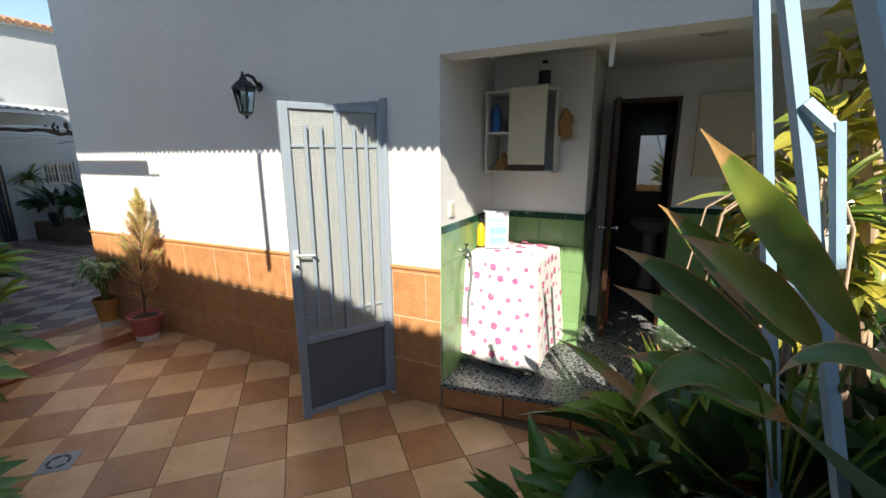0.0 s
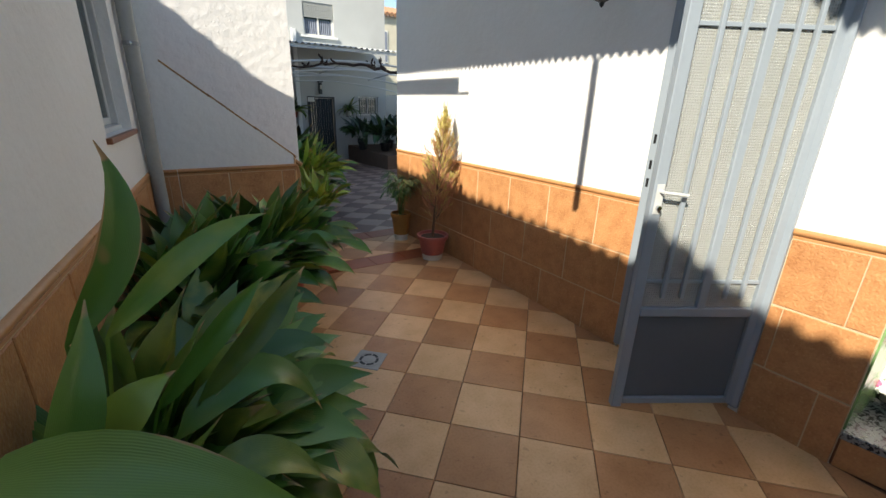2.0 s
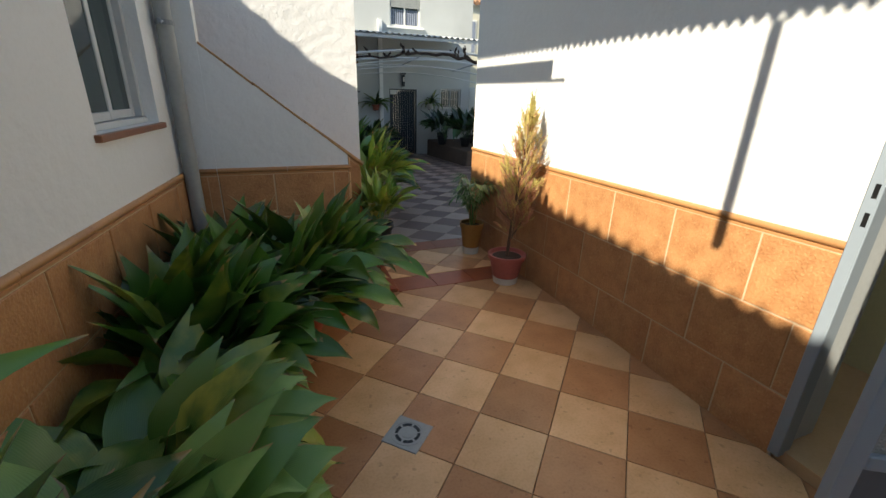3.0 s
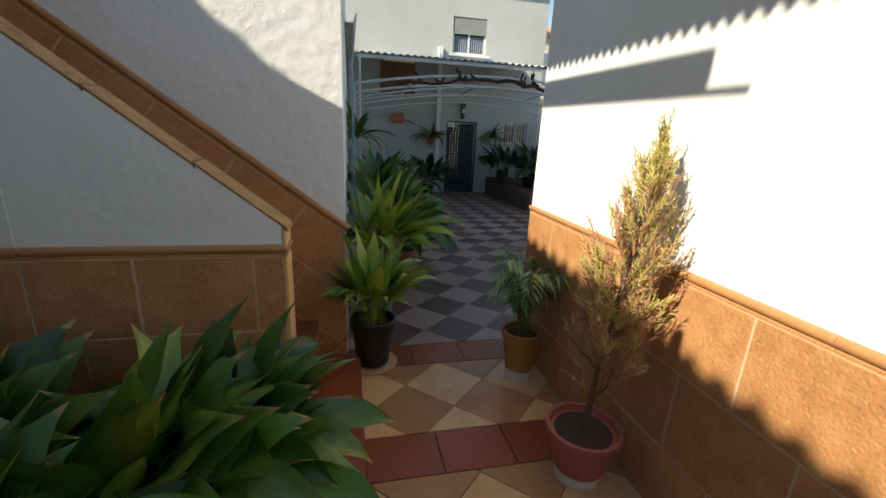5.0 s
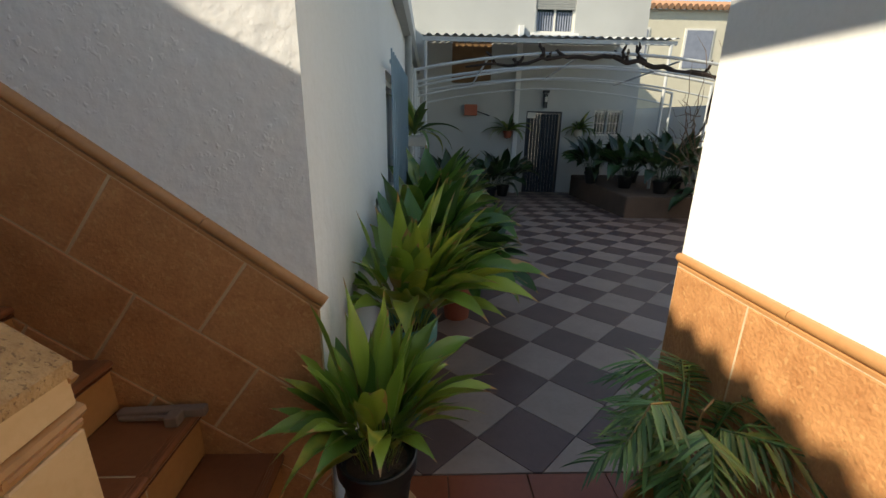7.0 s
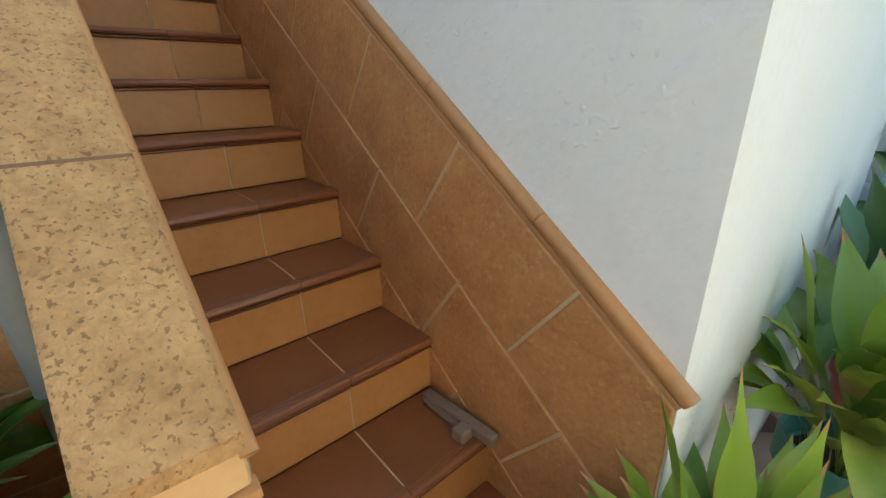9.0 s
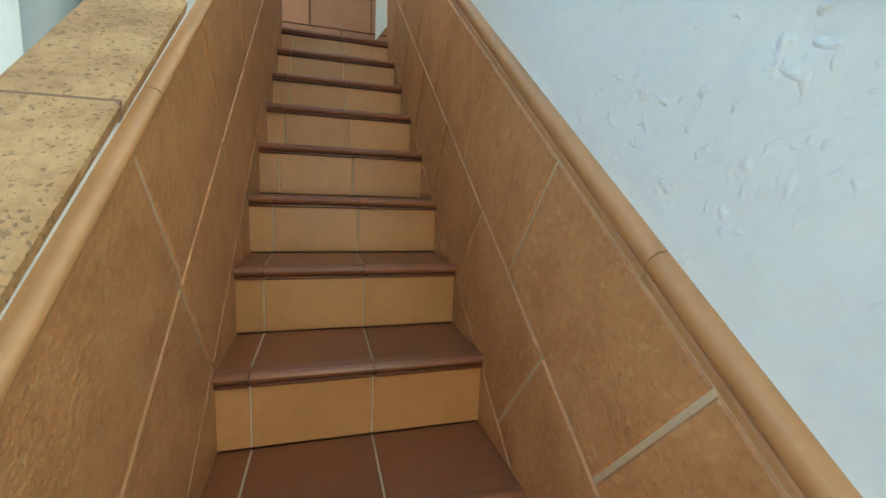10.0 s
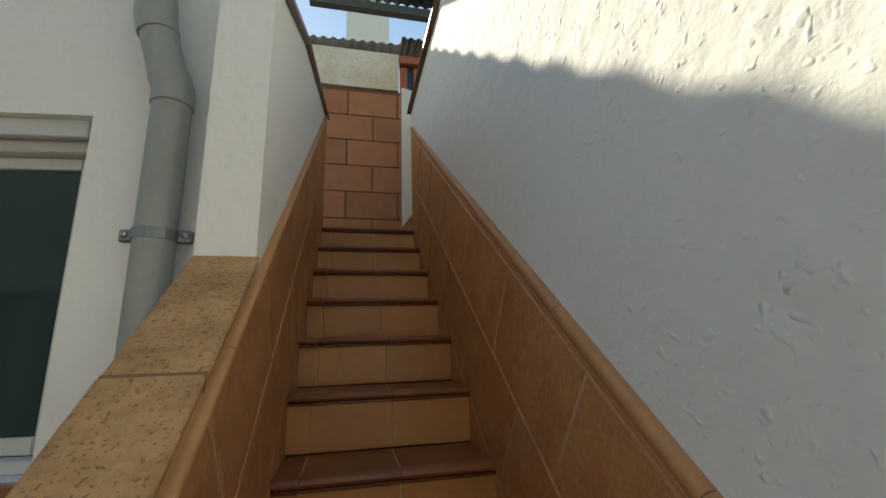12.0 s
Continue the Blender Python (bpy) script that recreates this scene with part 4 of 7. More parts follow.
def heap(name, label, cat, x, y, z, rx, ry, h, m, seed):
    r = random.Random(seed)
    sh = Shape()
    rings = []
    for j in range(7):
        t = j / 6
        k = math.sin(math.pi * (0.15 + 0.85 * (1 - t)) / 1.0 * 0.5 + 0.0)
        rings.append([Vector((x + rx * k * math.cos(a) * (1 + 0.25 * math.sin(3 * a + seed + 4 * t)), y + ry * k * math.sin(a) * (1 + 0.2 * math.sin(4 * a + seed * 2)),
                              z + h * t * (1 + 0.2 * math.sin(2 * a + seed)))) for a in [2 * math.pi * i / 14 for i in range(14)]])
    sh.loft(rings)
    return solid(name, sh, m, label, cat, smooth=True)


heap("paper_bag", "crumpled tan paper bag in the cupboard", "bag", 3.44, 1.38, 1.619, 0.07, 0.06, 0.11, BAG, 3)
heap("cloth_rag", "dark grey rag on the shelf", "cloth", 3.46, 1.36, 1.902, 0.06, 0.035, 0.09, GREY_CLOTH, 5)
heap("flat_parcel", "flattened tan wrapping on the cupboard floor", "wrapping", 3.40, 1.43, 1.619, 0.05, 0.05, 0.03, BAG, 8)
hang = Shape()
hang.lathe([(0.01, 0.0), (0.05, 0.02), (0.06, 0.08), (0.045, 0.15), (0.02, 0.2), (0.004, 0.22)], (3.55, 0.95, 1.85), 12)
hang.v = [(x, y + 0.012 * math.sin(z * 40 + x * 30), z) for x, y, z in hang.v]
solid("hanging_bag", hang, BAG, "tan bag hanging beside the cupboard", "bag", smooth=True)
# socket, tap and hose
sock = thing("wall_socket", "white wall socket above the green tiles", "socket", (2.80, WALL_Y0, 1.35))
s = Shape()
s.soft(2.76, 2.84, WALL_Y0 - 0.012, WALL_Y0 + 0.001, 1.33, 1.43, 0.003)
part("plate", s, WHITE_PAINT, sock)
s = Shape()
s.soft(2.78, 2.82, WALL_Y0 - 0.016, WALL_Y0 - 0.0125, 1.35, 1.41, 0.002)
part("rocker", s, CREAM_PAINT, sock)
tap = thing("garden_tap", "small chrome tap with a grey hose", "tap", (2.95, WALL_Y0, 1.05))
s = Shape()
s.tube([(2.95, WALL_Y0 - 0.01, 1.07), (2.95, WALL_Y0 - 0.07, 1.07), (2.95, WALL_Y0 - 0.085, 1.03)], [0.012, 0.012, 0.01])
part("spout", s, CHROME, tap, smooth=True)
s = Shape()
s.lathe([(0.006, 0.0), (0.006, 0.03), (0.022, 0.032), (0.022, 0.042)], (2.95, WALL_Y0 - 0.05, 1.08), 10)
part("tap_handle", s, CHROME, tap)
s = Shape()
s.tube([(2.95, WALL_Y0 - 0.085, 1.03), (2.955, WALL_Y0 - 0.09, 0.9), (2.97, WALL_Y0 - 0.06, 0.7), (2.99, WALL_Y0 - 0.05, 0.45), (3.0, WALL_Y0 - 0.06, 0.25)], 0.011)
part("hose", s, CABLE, tap, smooth=True)
# short plastic pipe and round lamp under the ceiling
s = Shape()
s.tube([(2.72, 0.585, 2.31), (2.72, 0.585, 2.17)], 0.013, 10)
solid("drip_pipe", s, WHITE_PAINT, "short white pipe end under the lintel", "pipe", smooth=True)
lamp = thing("ceiling_lamp", "round dark ceiling lamp with milky glass", "lamp", (3.3, 0.1, 2.46))
s = Shape()
s.lathe([(0.10, -0.03), (0.11, -0.02), (0.11, -0.001)], (3.3, 0.1, 2.46), 24)
part("ring", s, DARK_METAL, lamp, smooth=True)
s = Shape()
s.lathe([(0.02, -0.062), (0.07, -0.052), (0.092, -0.031)], (3.3, 0.1, 2.46), 24)
part("shade", s, LAMP_GLASS, lamp, smooth=True)
# doorway: frame, leaf ajar, washroom behind
dframe = thing("door_1", "dark wooden door standing open into the recess", "door", (DOOR_X, DY1, 0.18), kind="structure")
for b6 in ((DOOR_X - 0.015, DOOR_X + 0.13, DY0, DY0 + 0.03, 0.18, DZ), (DOOR_X - 0.015, DOOR_X + 0.13, DY1 - 0.03, DY1, 0.18, DZ), (DOOR_X - 0.015, DOOR_X + 0.13, DY0 + 0.0305, DY1 - 0.0305, DZ - 0.035, DZ)):
    s = Shape()
    s.soft(*b6, 0.003)
    part("door_frame", s, DARK_WOOD, dframe)
LM = pose(DOOR_X - 0.02, DY1 - 0.02, 0.19, 0, 0, 187)
s = Shape()
s.soft(0.0, 0.50, -0.02, 0.02, 0.0, 1.97, 0.003, LM)
leaf_d = part("door_leaf", s, DARK_WOOD, dframe, "dark brown panelled leaf")
for z0, z1 in ((0.15, 0.85), (1.05, 1.8)):
    s = Shape()
    s.soft(0.09, 0.41, 0.0205, 0.028, z0, z1, 0.004, LM)
    part("raised_panel", s, DARK_WOOD, leaf_d)
for side in (-1, 1):
    s = Shape()
    s.lathe([(0.008, 0.0), (0.008, 0.03), (0.022, 0.035), (0.024, 0.05), (0.01, 0.06)], (0, 0, 0), 12, m=LM @ pose(0.44, 0.021 * side, 0.95, -90 * side))
    part("knob", s, CHROME, leaf_d, "chrome knob", smooth=True)
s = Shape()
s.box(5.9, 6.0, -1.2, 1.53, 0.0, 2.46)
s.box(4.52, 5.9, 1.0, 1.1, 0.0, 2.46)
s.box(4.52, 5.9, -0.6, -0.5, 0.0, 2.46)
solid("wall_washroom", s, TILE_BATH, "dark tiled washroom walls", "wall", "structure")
s = Shape()
s.soft(5.875, 5.899, 0.05, 0.5, 1.3, 1.95, 0.004)
solid("washroom_mirror", s, MIRROR, "frameless mirror over the washbasin", "mirror")
basin = thing("washbasin", "white pedestal washbasin in the dark washroom", "washbasin", (5.6, 0.3, 0.18))
s = Shape()
s.lathe([(0.05, 0.66), (0.18, 0.70), (0.24, 0.78), (0.25, 0.82), (0.22, 0.82), (0.17, 0.75), (0.02, 0.72)], (5.62, 0.3, 0.18), 20)
part("bowl", s, CERAMIC, basin, smooth=True)
s = Shape()
s.lathe([(0.11, 0.0), (0.09, 0.1), (0.07, 0.4), (0.09, 0.67)], (5.66, 0.3, 0.18), 16)
part("pedestal", s, CERAMIC, basin, smooth=True)
# white cabinet on the door wall
cab2 = thing("meter_cabinet", "flat white cabinet on the recess wall", "cabinet", (DOOR_X, -0.15, 1.55))
s = Shape()
s.soft(DOOR_X - 0.09, DOOR_X - 0.001, -0.42, 0.05, 1.55, 2.2, 0.004)
part("body", s, CREAM_PAINT, cab2)
s = Shape()
s.soft(DOOR_X - 0.10, DOOR_X - 0.0905, -0.18, -0.10, 2.08, 2.10, 0.002)
part("handle", s, CHROME, cab2)
s = Shape()
s.soft(DOOR_X - 0.14, DOOR_X - 0.10, 0.60, 0.635, 0.18, 0.62, 0.004)
solid("wooden_stick", s, ORANGE, "short orange wooden stick by the doorway", "stick")

# ---- house window ----
wv = (Vector((house_x(HW1), HW1, 0)) - Vector((house_x(HW0), HW0, 0)))
WA = math.degrees(math.atan2(wv.y, wv.x))
HM = pose(house_x(HW0), HW0, HZ0, 0, 0, WA)
WL = wv.length
win = thing("window_1", "pale aluminium sliding window set deep in the wall", "window", HM, kind="structure")


def wbox(u0, u1, d0, d1, z0, z1, c=0.003):
    """u along the wall, d inwards."""
    return Shape().soft(u0, u1, d0 - 0.08, d1 - 0.08, z0, z1, c, HM)


HH = HZ1 - HZ0
for b6 in ((0.0, WL, 0.14, 0.19, HH - 0.075, HH), (0.0, 0.035, 0.14, 0.19, 0.03, HH - 0.076), (WL - 0.035, WL, 0.14, 0.19, 0.03, HH - 0.076), (0.0, WL, 0.13, 0.19, 0.0, 0.029)):
    part("window_frame", wbox(*b6), ALU, win)
for u0, u1, d in ((0.036, WL * 0.52, 0.150), (WL * 0.48, WL - 0.036, 0.172)):
    for b6 in ((u0, u0 + 0.035, d, d + 0.018, 0.031, HH - 0.077), (u1 - 0.035, u1, d, d + 0.018, 0.031, HH - 0.077), (u0 + 0.036, u1 - 0.036, d, d + 0.018, 0.031, 0.07), (u0 + 0.036, u1 - 0.036, d, d + 0.018, HH - 0.11, HH - 0.077)):
        part("sash", wbox(*b6), ALU, win)
    part("pane", wbox(u0 + 0.036, u1 - 0.036, d + 0.006, d + 0.011, 0.071, HH - 0.111, 0.001), PANE_DARK, win, "dark greenish window pane")
part("shutter_slat", wbox(0.02, WL - 0.02, 0.10, 0.125, HH - 0.05, HH - 0.001), ALU, win)
part("window_sill", wbox(-0.03, WL + 0.03, 0.055, 0.129, -0.03, -0.001), TREAD, win, "brown tiled sill")
s = Shape()
s.box(-0.8, -0.75, 3.2, 5.0, 1.0, 2.1)
solid("room_wall", s, CURTAIN, "dim room behind the window", "wall", "structure")
# outward frame above the window
vent = thing("window_shutter", "dark grey metal shutter frame swung open from the wall", "shutter", (0.1, 3.5, 1.9))
for b6 in ((0.06, 0.47, 3.475, 3.515, 1.90, 1.955), (0.425, 0.47, 3.475, 3.515, 1.956, 2.49), (0.06, 0.105, 3.475, 3.515, 1.956, 2.49)):
    s = Shape()
    s.soft(*b6, 0.003)
    part("frame", s, DARK_METAL, vent)

# ---- rain pipe ----
pipe = thing("rain_pipe", "grey plastic rain pipe in the corner by the stairs", "pipe", (0.235, 4.84, 0.0))
R = 0.043
PX, PY = 0.243, 4.835
s = Shape()
s.tube([(PX, PY, 0.02), (PX, PY, 2.13)], R, 16)
part("lower_length", s, PVC, pipe, smooth=True)
s = Shape()
s.tube([(PX, PY, 2.11), (PX, PY, 2.15), (PX + 0.005, PY - 0.012, 2.19)], R + 0.004, 16)
part("socket_bend", s, PVC, pipe, smooth=True)
s = Shape()
s.tube([(PX + 0.005, PY - 0.012, 2.18), (PX + 0.01, PY - 0.05, 2.32)], R, 16)
part("slanted_length", s, PVC, pipe, smooth=True)
s = Shape()
s.tube([(PX + 0.01, PY - 0.046, 2.30), (PX + 0.012, PY - 0.056, 2.345), (PX + 0.012, PY - 0.06, 2.40)], R + 0.004, 16)
part("socket_bend", s, PVC, pipe, smooth=True)
s = Shape()
s.tube([(PX + 0.012, PY - 0.06, 2.38), (PX + 0.012, PY - 0.06, 2.6)], R, 16)
part("upper_length", s, PVC, pipe, smooth=True)
s = Shape()
s.tube([(PX, PY, 1.77), (PX, PY, 1.795)], R + 0.004, 16)
s.soft(PX - 0.02, PX + 0.0, PY - 0.075, PY - R, 1.768, 1.797, 0.003)
s.soft(PX - 0.02, PX + 0.0, PY + R, PY + 0.075, 1.768, 1.797, 0.003)
clamp = part("clamp", s, ZINC, pipe)
for dy in (-0.063, 0.063):
    s = Shape()
    s.lathe([(0.007, 0.0), (0.007, 0.006), (0.004, 0.008)], (0, 0, 0), 8, m=pose(PX + 0.001, PY + dy, 1.783, 0, 90, 0))
    part("bolt", s, CHROME, clamp)

# ---- floor drain and the stick on the step ----
drain = thing("floor_drain", "round steel floor drain in a square plate", "drain", (1.173, 3.29, 0.0))
DM = pose(1.173, 3.29, 0.003, 0, 0, 45)
s = Shape()
s.soft(-0.088, 0.088, -0.088, 0.088, -0.01, 0.001, 0.002, DM)
part("plate", s, STEEL, drain)
for r0, r1 in ((0.066, 0.074), (0.044, 0.058)):
    for k in range(6 if r1 < 0.06 else 1):
        a0, a1 = (k * 60 + 6, k * 60 + 54) if r1 < 0.06 else (0, 360)
        s = Shape()
        m = 10 if r1 < 0.06 else 40
        rings = []
        for i in range(m + 1):
            a = radians(a0 + (a1 - a0) * i / m)
            rings.append([DM @ Vector((r * math.cos(a), r * math.sin(a), z)) for r, z in ((r0, 0.0012), (r1, 0.0012), (r1, 0.003), (r0, 0.003))])
        s.loft(rings)
        part("slot" if r1 < 0.06 else "rim", s, BLACK if r1 < 0.06 else STEEL, drain)
s = Shape()
s.lathe([(0.03, 0.001), (0.03, 0.003), (0.0, 0.004)], (1.173, 3.29, 0.003), 20)
part("cap", s, STEEL, drain)
X2, Z2 = NOSE_X - GOING, NOSE_Z + RISE
stick = thing("wooden_bracket", "weathered wooden bracket lying on a step", "bracket", (X2 - 0.1, 5.66, Z2))
SM = pose(X2 - 0.10, 5.655, Z2 + 0.001, 0, 0, 4)
s = Shape()
s.soft(-0.13, 0.13, -0.016, 0.016, 0.0, 0.03, 0.003, SM)
part("bar", s, OLD_WOOD, stick)
s = Shape()
s.soft(0.03, 0.07, -0.06, -0.017, 0.0, 0.035, 0.003, SM)
part("block", s, OLD_WOOD, stick)
s = Shape()
s.soft(-0.12, 0.05, -0.03, -0.0165, 0.004, 0.018, 0.002, SM @ pose(0, 0, 0, 0, 0, -3))
part("lath", s, OLD_WOOD, stick)


# ---- plants ----
def blade_mesh(name, material, stalk, length, width, arch, curl, fold, seed, n=9, twist=0.0):
    """A long leaf on its stalk, growing up from the origin and arching towards +x."""
    r = random.Random(seed)
    spine, ang = [], radians(8)
    p = Vector((0, 0, 0))
    pts = []
    m = 3
    for k in range(m + 1):
        pts.append((p.copy(), ang, -1))
        if k < m:
            p = p + Vector((math.sin(ang), 0, math.cos(ang))) * (stalk / m)
            ang += radians(arch) * 0.10
    for k in range(1, n + 1):
        ang += radians(arch + curl * (k / n) ** 2) / n
        p = p + Vector((math.sin(ang), 0, math.cos(ang))) * (length / n)
        pts.append((p.copy(), ang, k / n))
    v, f, uv = [], [], []
    for q, a, t in pts:
        w = 0.006 if t <= 0 else max(0.0015, width * (math.sin(math.pi * min(1, t ** 0.72)) ** (0.75 + 0.6 * t) if t < 1 else 0))
        nrm = Vector((-math.cos(a), 0, math.sin(a)))
        tw = twist * max(t, 0)
        side = Vector((0, math.cos(tw), 0)) + nrm * math.sin(tw)
        up = nrm * math.cos(tw) - Vector((0, 1, 0)) * math.sin(tw)
        for c in (-1, -0.5, 0, 0.5, 1):
            ripple = 0.11 * w * math.sin(9 * max(t, 0) + seed + 1.3 * c) * abs(c)
            v.append(tuple(q + side * (w * 0.5 * c) + up * (abs(c) * w * 0.5 * fold + ripple)))
            uv.append(((c + 1) / 2, max(t, 0.0)))
    cols = 5
    for i in range(len(pts) - 1):
        for j in range(cols - 1):
            a = i * cols + j
            f.append((a, a + 1, a + cols + 1, a + cols))
    me = bpy.data.meshes.new(name)
    me.from_pydata(v, [], f)
    layer = me.uv_layers.new(name="UVMap")
    for loop in me.loops:
        layer.data[loop.index].uv = uv[loop.vertex_index]
    me.polygons.foreach_set("use_smooth", [True] * len(me.polygons))
    me.materials.append(material)
    me.update()
    return me


def leaf_set(material, stalk, length, width, count=8, seed=0, arch=(12, 80)):
    out = []
    r = random.Random(seed)
    for k in range(count):
        a = arch[0] + (arch[1] - arch[0]) * k / (count - 1)
        out.append(blade_mesh("leaf", material, stalk * r.uniform(0.8, 1.15), length * r.uniform(0.85, 1.15), width * r.uniform(0.85, 1.15), a, r.uniform(0, 45), r.uniform(0.15, 0.45), seed * 31 + k, twist=r.uniform(-1.1, 1.1)))
    return out


ASPI_LEAVES = leaf_set(ASPI, 0.30, 0.45, 0.16, 9, 1)
ASPI_SHADED_LEAVES = leaf_set(ASPI_SHADED, 0.30, 0.48, 0.14, 7, 4)
ASPI_Y_LEAVES = leaf_set(ASPI_Y, 0.27, 0.46, 0.105, 8, 2, (6, 70))
PALE_LEAVES = leaf_set(ASPI_PALE, 0.24, 0.48, 0.21, 8, 6, (30, 105))
BIG_LEAVES = leaf_set(ASPI_Y, 0.36, 0.58, 0.20, 7, 3, (5, 80))


def arched_leaf(root, base, mid, tip, width, face, material, parent, fold=0.36):
    """One big leaf: a thin stalk from root to base, then a blade that bends over mid to tip and faces one way."""
    root, base, mid, tip, face = (Vector(q) for q in (root, base, mid, tip, face))
    ctrl = mid * 2 - (base + tip) / 2
    line = [(root.lerp(base, k / 3), -1) for k in range(3)]
    n = 12
    for k in range(n + 1):
        t = k / n
        line.append((base * (1 - t) ** 2 + ctrl * 2 * t * (1 - t) + tip * t * t, t))
    v, f, uv = [], [], []
    for i, (q, t) in enumerate(line):
        tan = (line[min(i + 1, len(line) - 1)][0] - line[max(i - 1, 0)][0]).normalized()
        side = tan.cross(face).normalized()
        up = side.cross(tan).normalized()
        w = 0.008 if t <= 0 else max(0.002, width * math.sin(math.pi * min(1, t ** 0.75)) ** (0.7 + 0.6 * t) if t < 1 else 0.002)
        for c in (-1, -0.5, 0, 0.5, 1):
            v.append(tuple(q + side * (w * 0.5 * c) + up * (abs(c) * w * 0.5 * fold + 0.05 * w * math.sin(11 * t + 2 * c) * abs(c))))
            uv.append(((c + 1) / 2, max(t, 0.0)))
    for i in range(len(line) - 1):
        for j in range(4):
            a = i * 5 + j
            f.append((a, a + 1, a + 6, a + 5))
    me = bpy.data.meshes.new("leaf")
    me.from_pydata(v, [], f)
    layer = me.uv_layers.new(name="UVMap")
    for loop in me.loops:
        layer.data[loop.index].uv = uv[loop.vertex_index]
    me.polygons.foreach_set("use_smooth", [True] * len(me.polygons))
    me.materials.append(material)
    me.update()
    piece("leaf", me, Matrix.Identity(4), parent)


STRAP_LEAVES = leaf_set(DRACAENA, 0.04, 0.42, 0.055, 7, 5, (20, 110))


def pot_shape(x, y, z, r, h):
    """Outside wall, rolled rim, inside wall."""
    return Shape().lathe([(r * 0.68, 0.0), (r * 0.72, 0.004), (r * 0.93, h * 0.80), (r * 1.03, h * 0.81), (r * 1.04, h * 0.985), (r * 1.0, h), (r * 0.93, h * 0.99), (r * 0.88, h * 0.86)], (x, y, z), 24)


def potted(name, label, x, y, r, h, m, z=None, group=""):
    z = ground(y) if z is None else z
    plant = thing(name, label, "potted plant", (x, y, z), group)
    pot = part("pot", pot_shape(x, y, z, r, h), m, plant, smooth=True)
    part("soil", Shape().lathe([(r * 0.89, h * 0.85), (r * 0.5, h * 0.89), (0.01, h * 0.9)], (x, y, z), 20), SOIL, plant, smooth=True)
    return plant, z + h * 0.88


def clump(label, x, y, leaves, n, r, h, m, seed, spread=0.09, scale=(0.8, 1.15), tilt=(0, 28), name="aspidistra_plant", z=None, bias=None, group="aspidistras along the wall"):
    plant, top = potted(name, label, x, y, r, h, m, z, group)
    rg = random.Random(seed)
    for k in range(n):
        if bias is not None and rg.random() < 0.55:
            yaw = bias + rg.gauss(0, 40)
        else:
            yaw = rg.uniform(0, 360)
        t = (k / n) ** 0.8
        d = spread * math.sqrt(rg.random())
        me = leaves[min(len(leaves) - 1, int(t * len(leaves) * rg.uniform(0.45, 1.1)))]
        s_ = rg.uniform(*scale)
        m4 = pose(x + d * math.cos(radians(yaw)), y + d * math.sin(radians(yaw)), top, 0, tilt[0] + (tilt[1] - tilt[0]) * t * rg.uniform(0.5, 1.2), yaw)
        m4 = Matrix.Translation(m4.translation) @ Euler((0, 0, radians(yaw))).to_matrix().to_4x4() @ Euler((0, radians(tilt[0] + (tilt[1] - tilt[0]) * t * rg.uniform(0.5, 1.2)), 0)).to_matrix().to_4x4() @ Matrix.Scale(s_, 4)
        piece("leaf", me, m4, plant)
    return plant


GREEN_LABEL = "dark green broad-leaved aspidistra in a terracotta pot"
rows = ((-0.06, 1.98, 70, 11, 0.95), (0.06, 2.32, 72, 10, 0.95), (0.36, 3.62, 76, 14, 0.88), (0.20, 3.88, 60, 16, 0.95), (0.62, 3.98, 78, 15, 0.88), (0.42, 4.38, 70, 18, 0.92), (0.82, 4.36, 76, 17, 0.92), (1.02, 4.55, 50, 19, 0.8))
for x, y, n, sd, sc_ in rows:
    clump(GREEN_LABEL, x, y, ASPI_LEAVES, n, 0.13, 0.24, TERRACOTTA, sd, bias=5, tilt=(0, 20 if sd < 14 else 34), scale=(0.8 * sc_, 1.12 * sc_))
clump(GREEN_LABEL, 0.04, 1.64, ASPI_LEAVES, 60, 0.13, 0.22, TERRACOTTA, 22, bias=-20, tilt=(0, 18), scale=(0.72, 0.95))
for x, y, n, sd, sc_ in ((0.28, 2.60, 66, 12, 1.0), (0.26, 2.92, 64, 13, 0.98), (0.34, 3.2, 48, 21, 0.75)):
    clump("broad grey-green aspidistra with spreading leaves in a terracotta pot", x, y, PALE_LEAVES, n, 0.13, 0.22, TERRACOTTA, sd, bias=-15, tilt=(4, 44), scale=(0.72 * sc_, 1.0 * sc_))
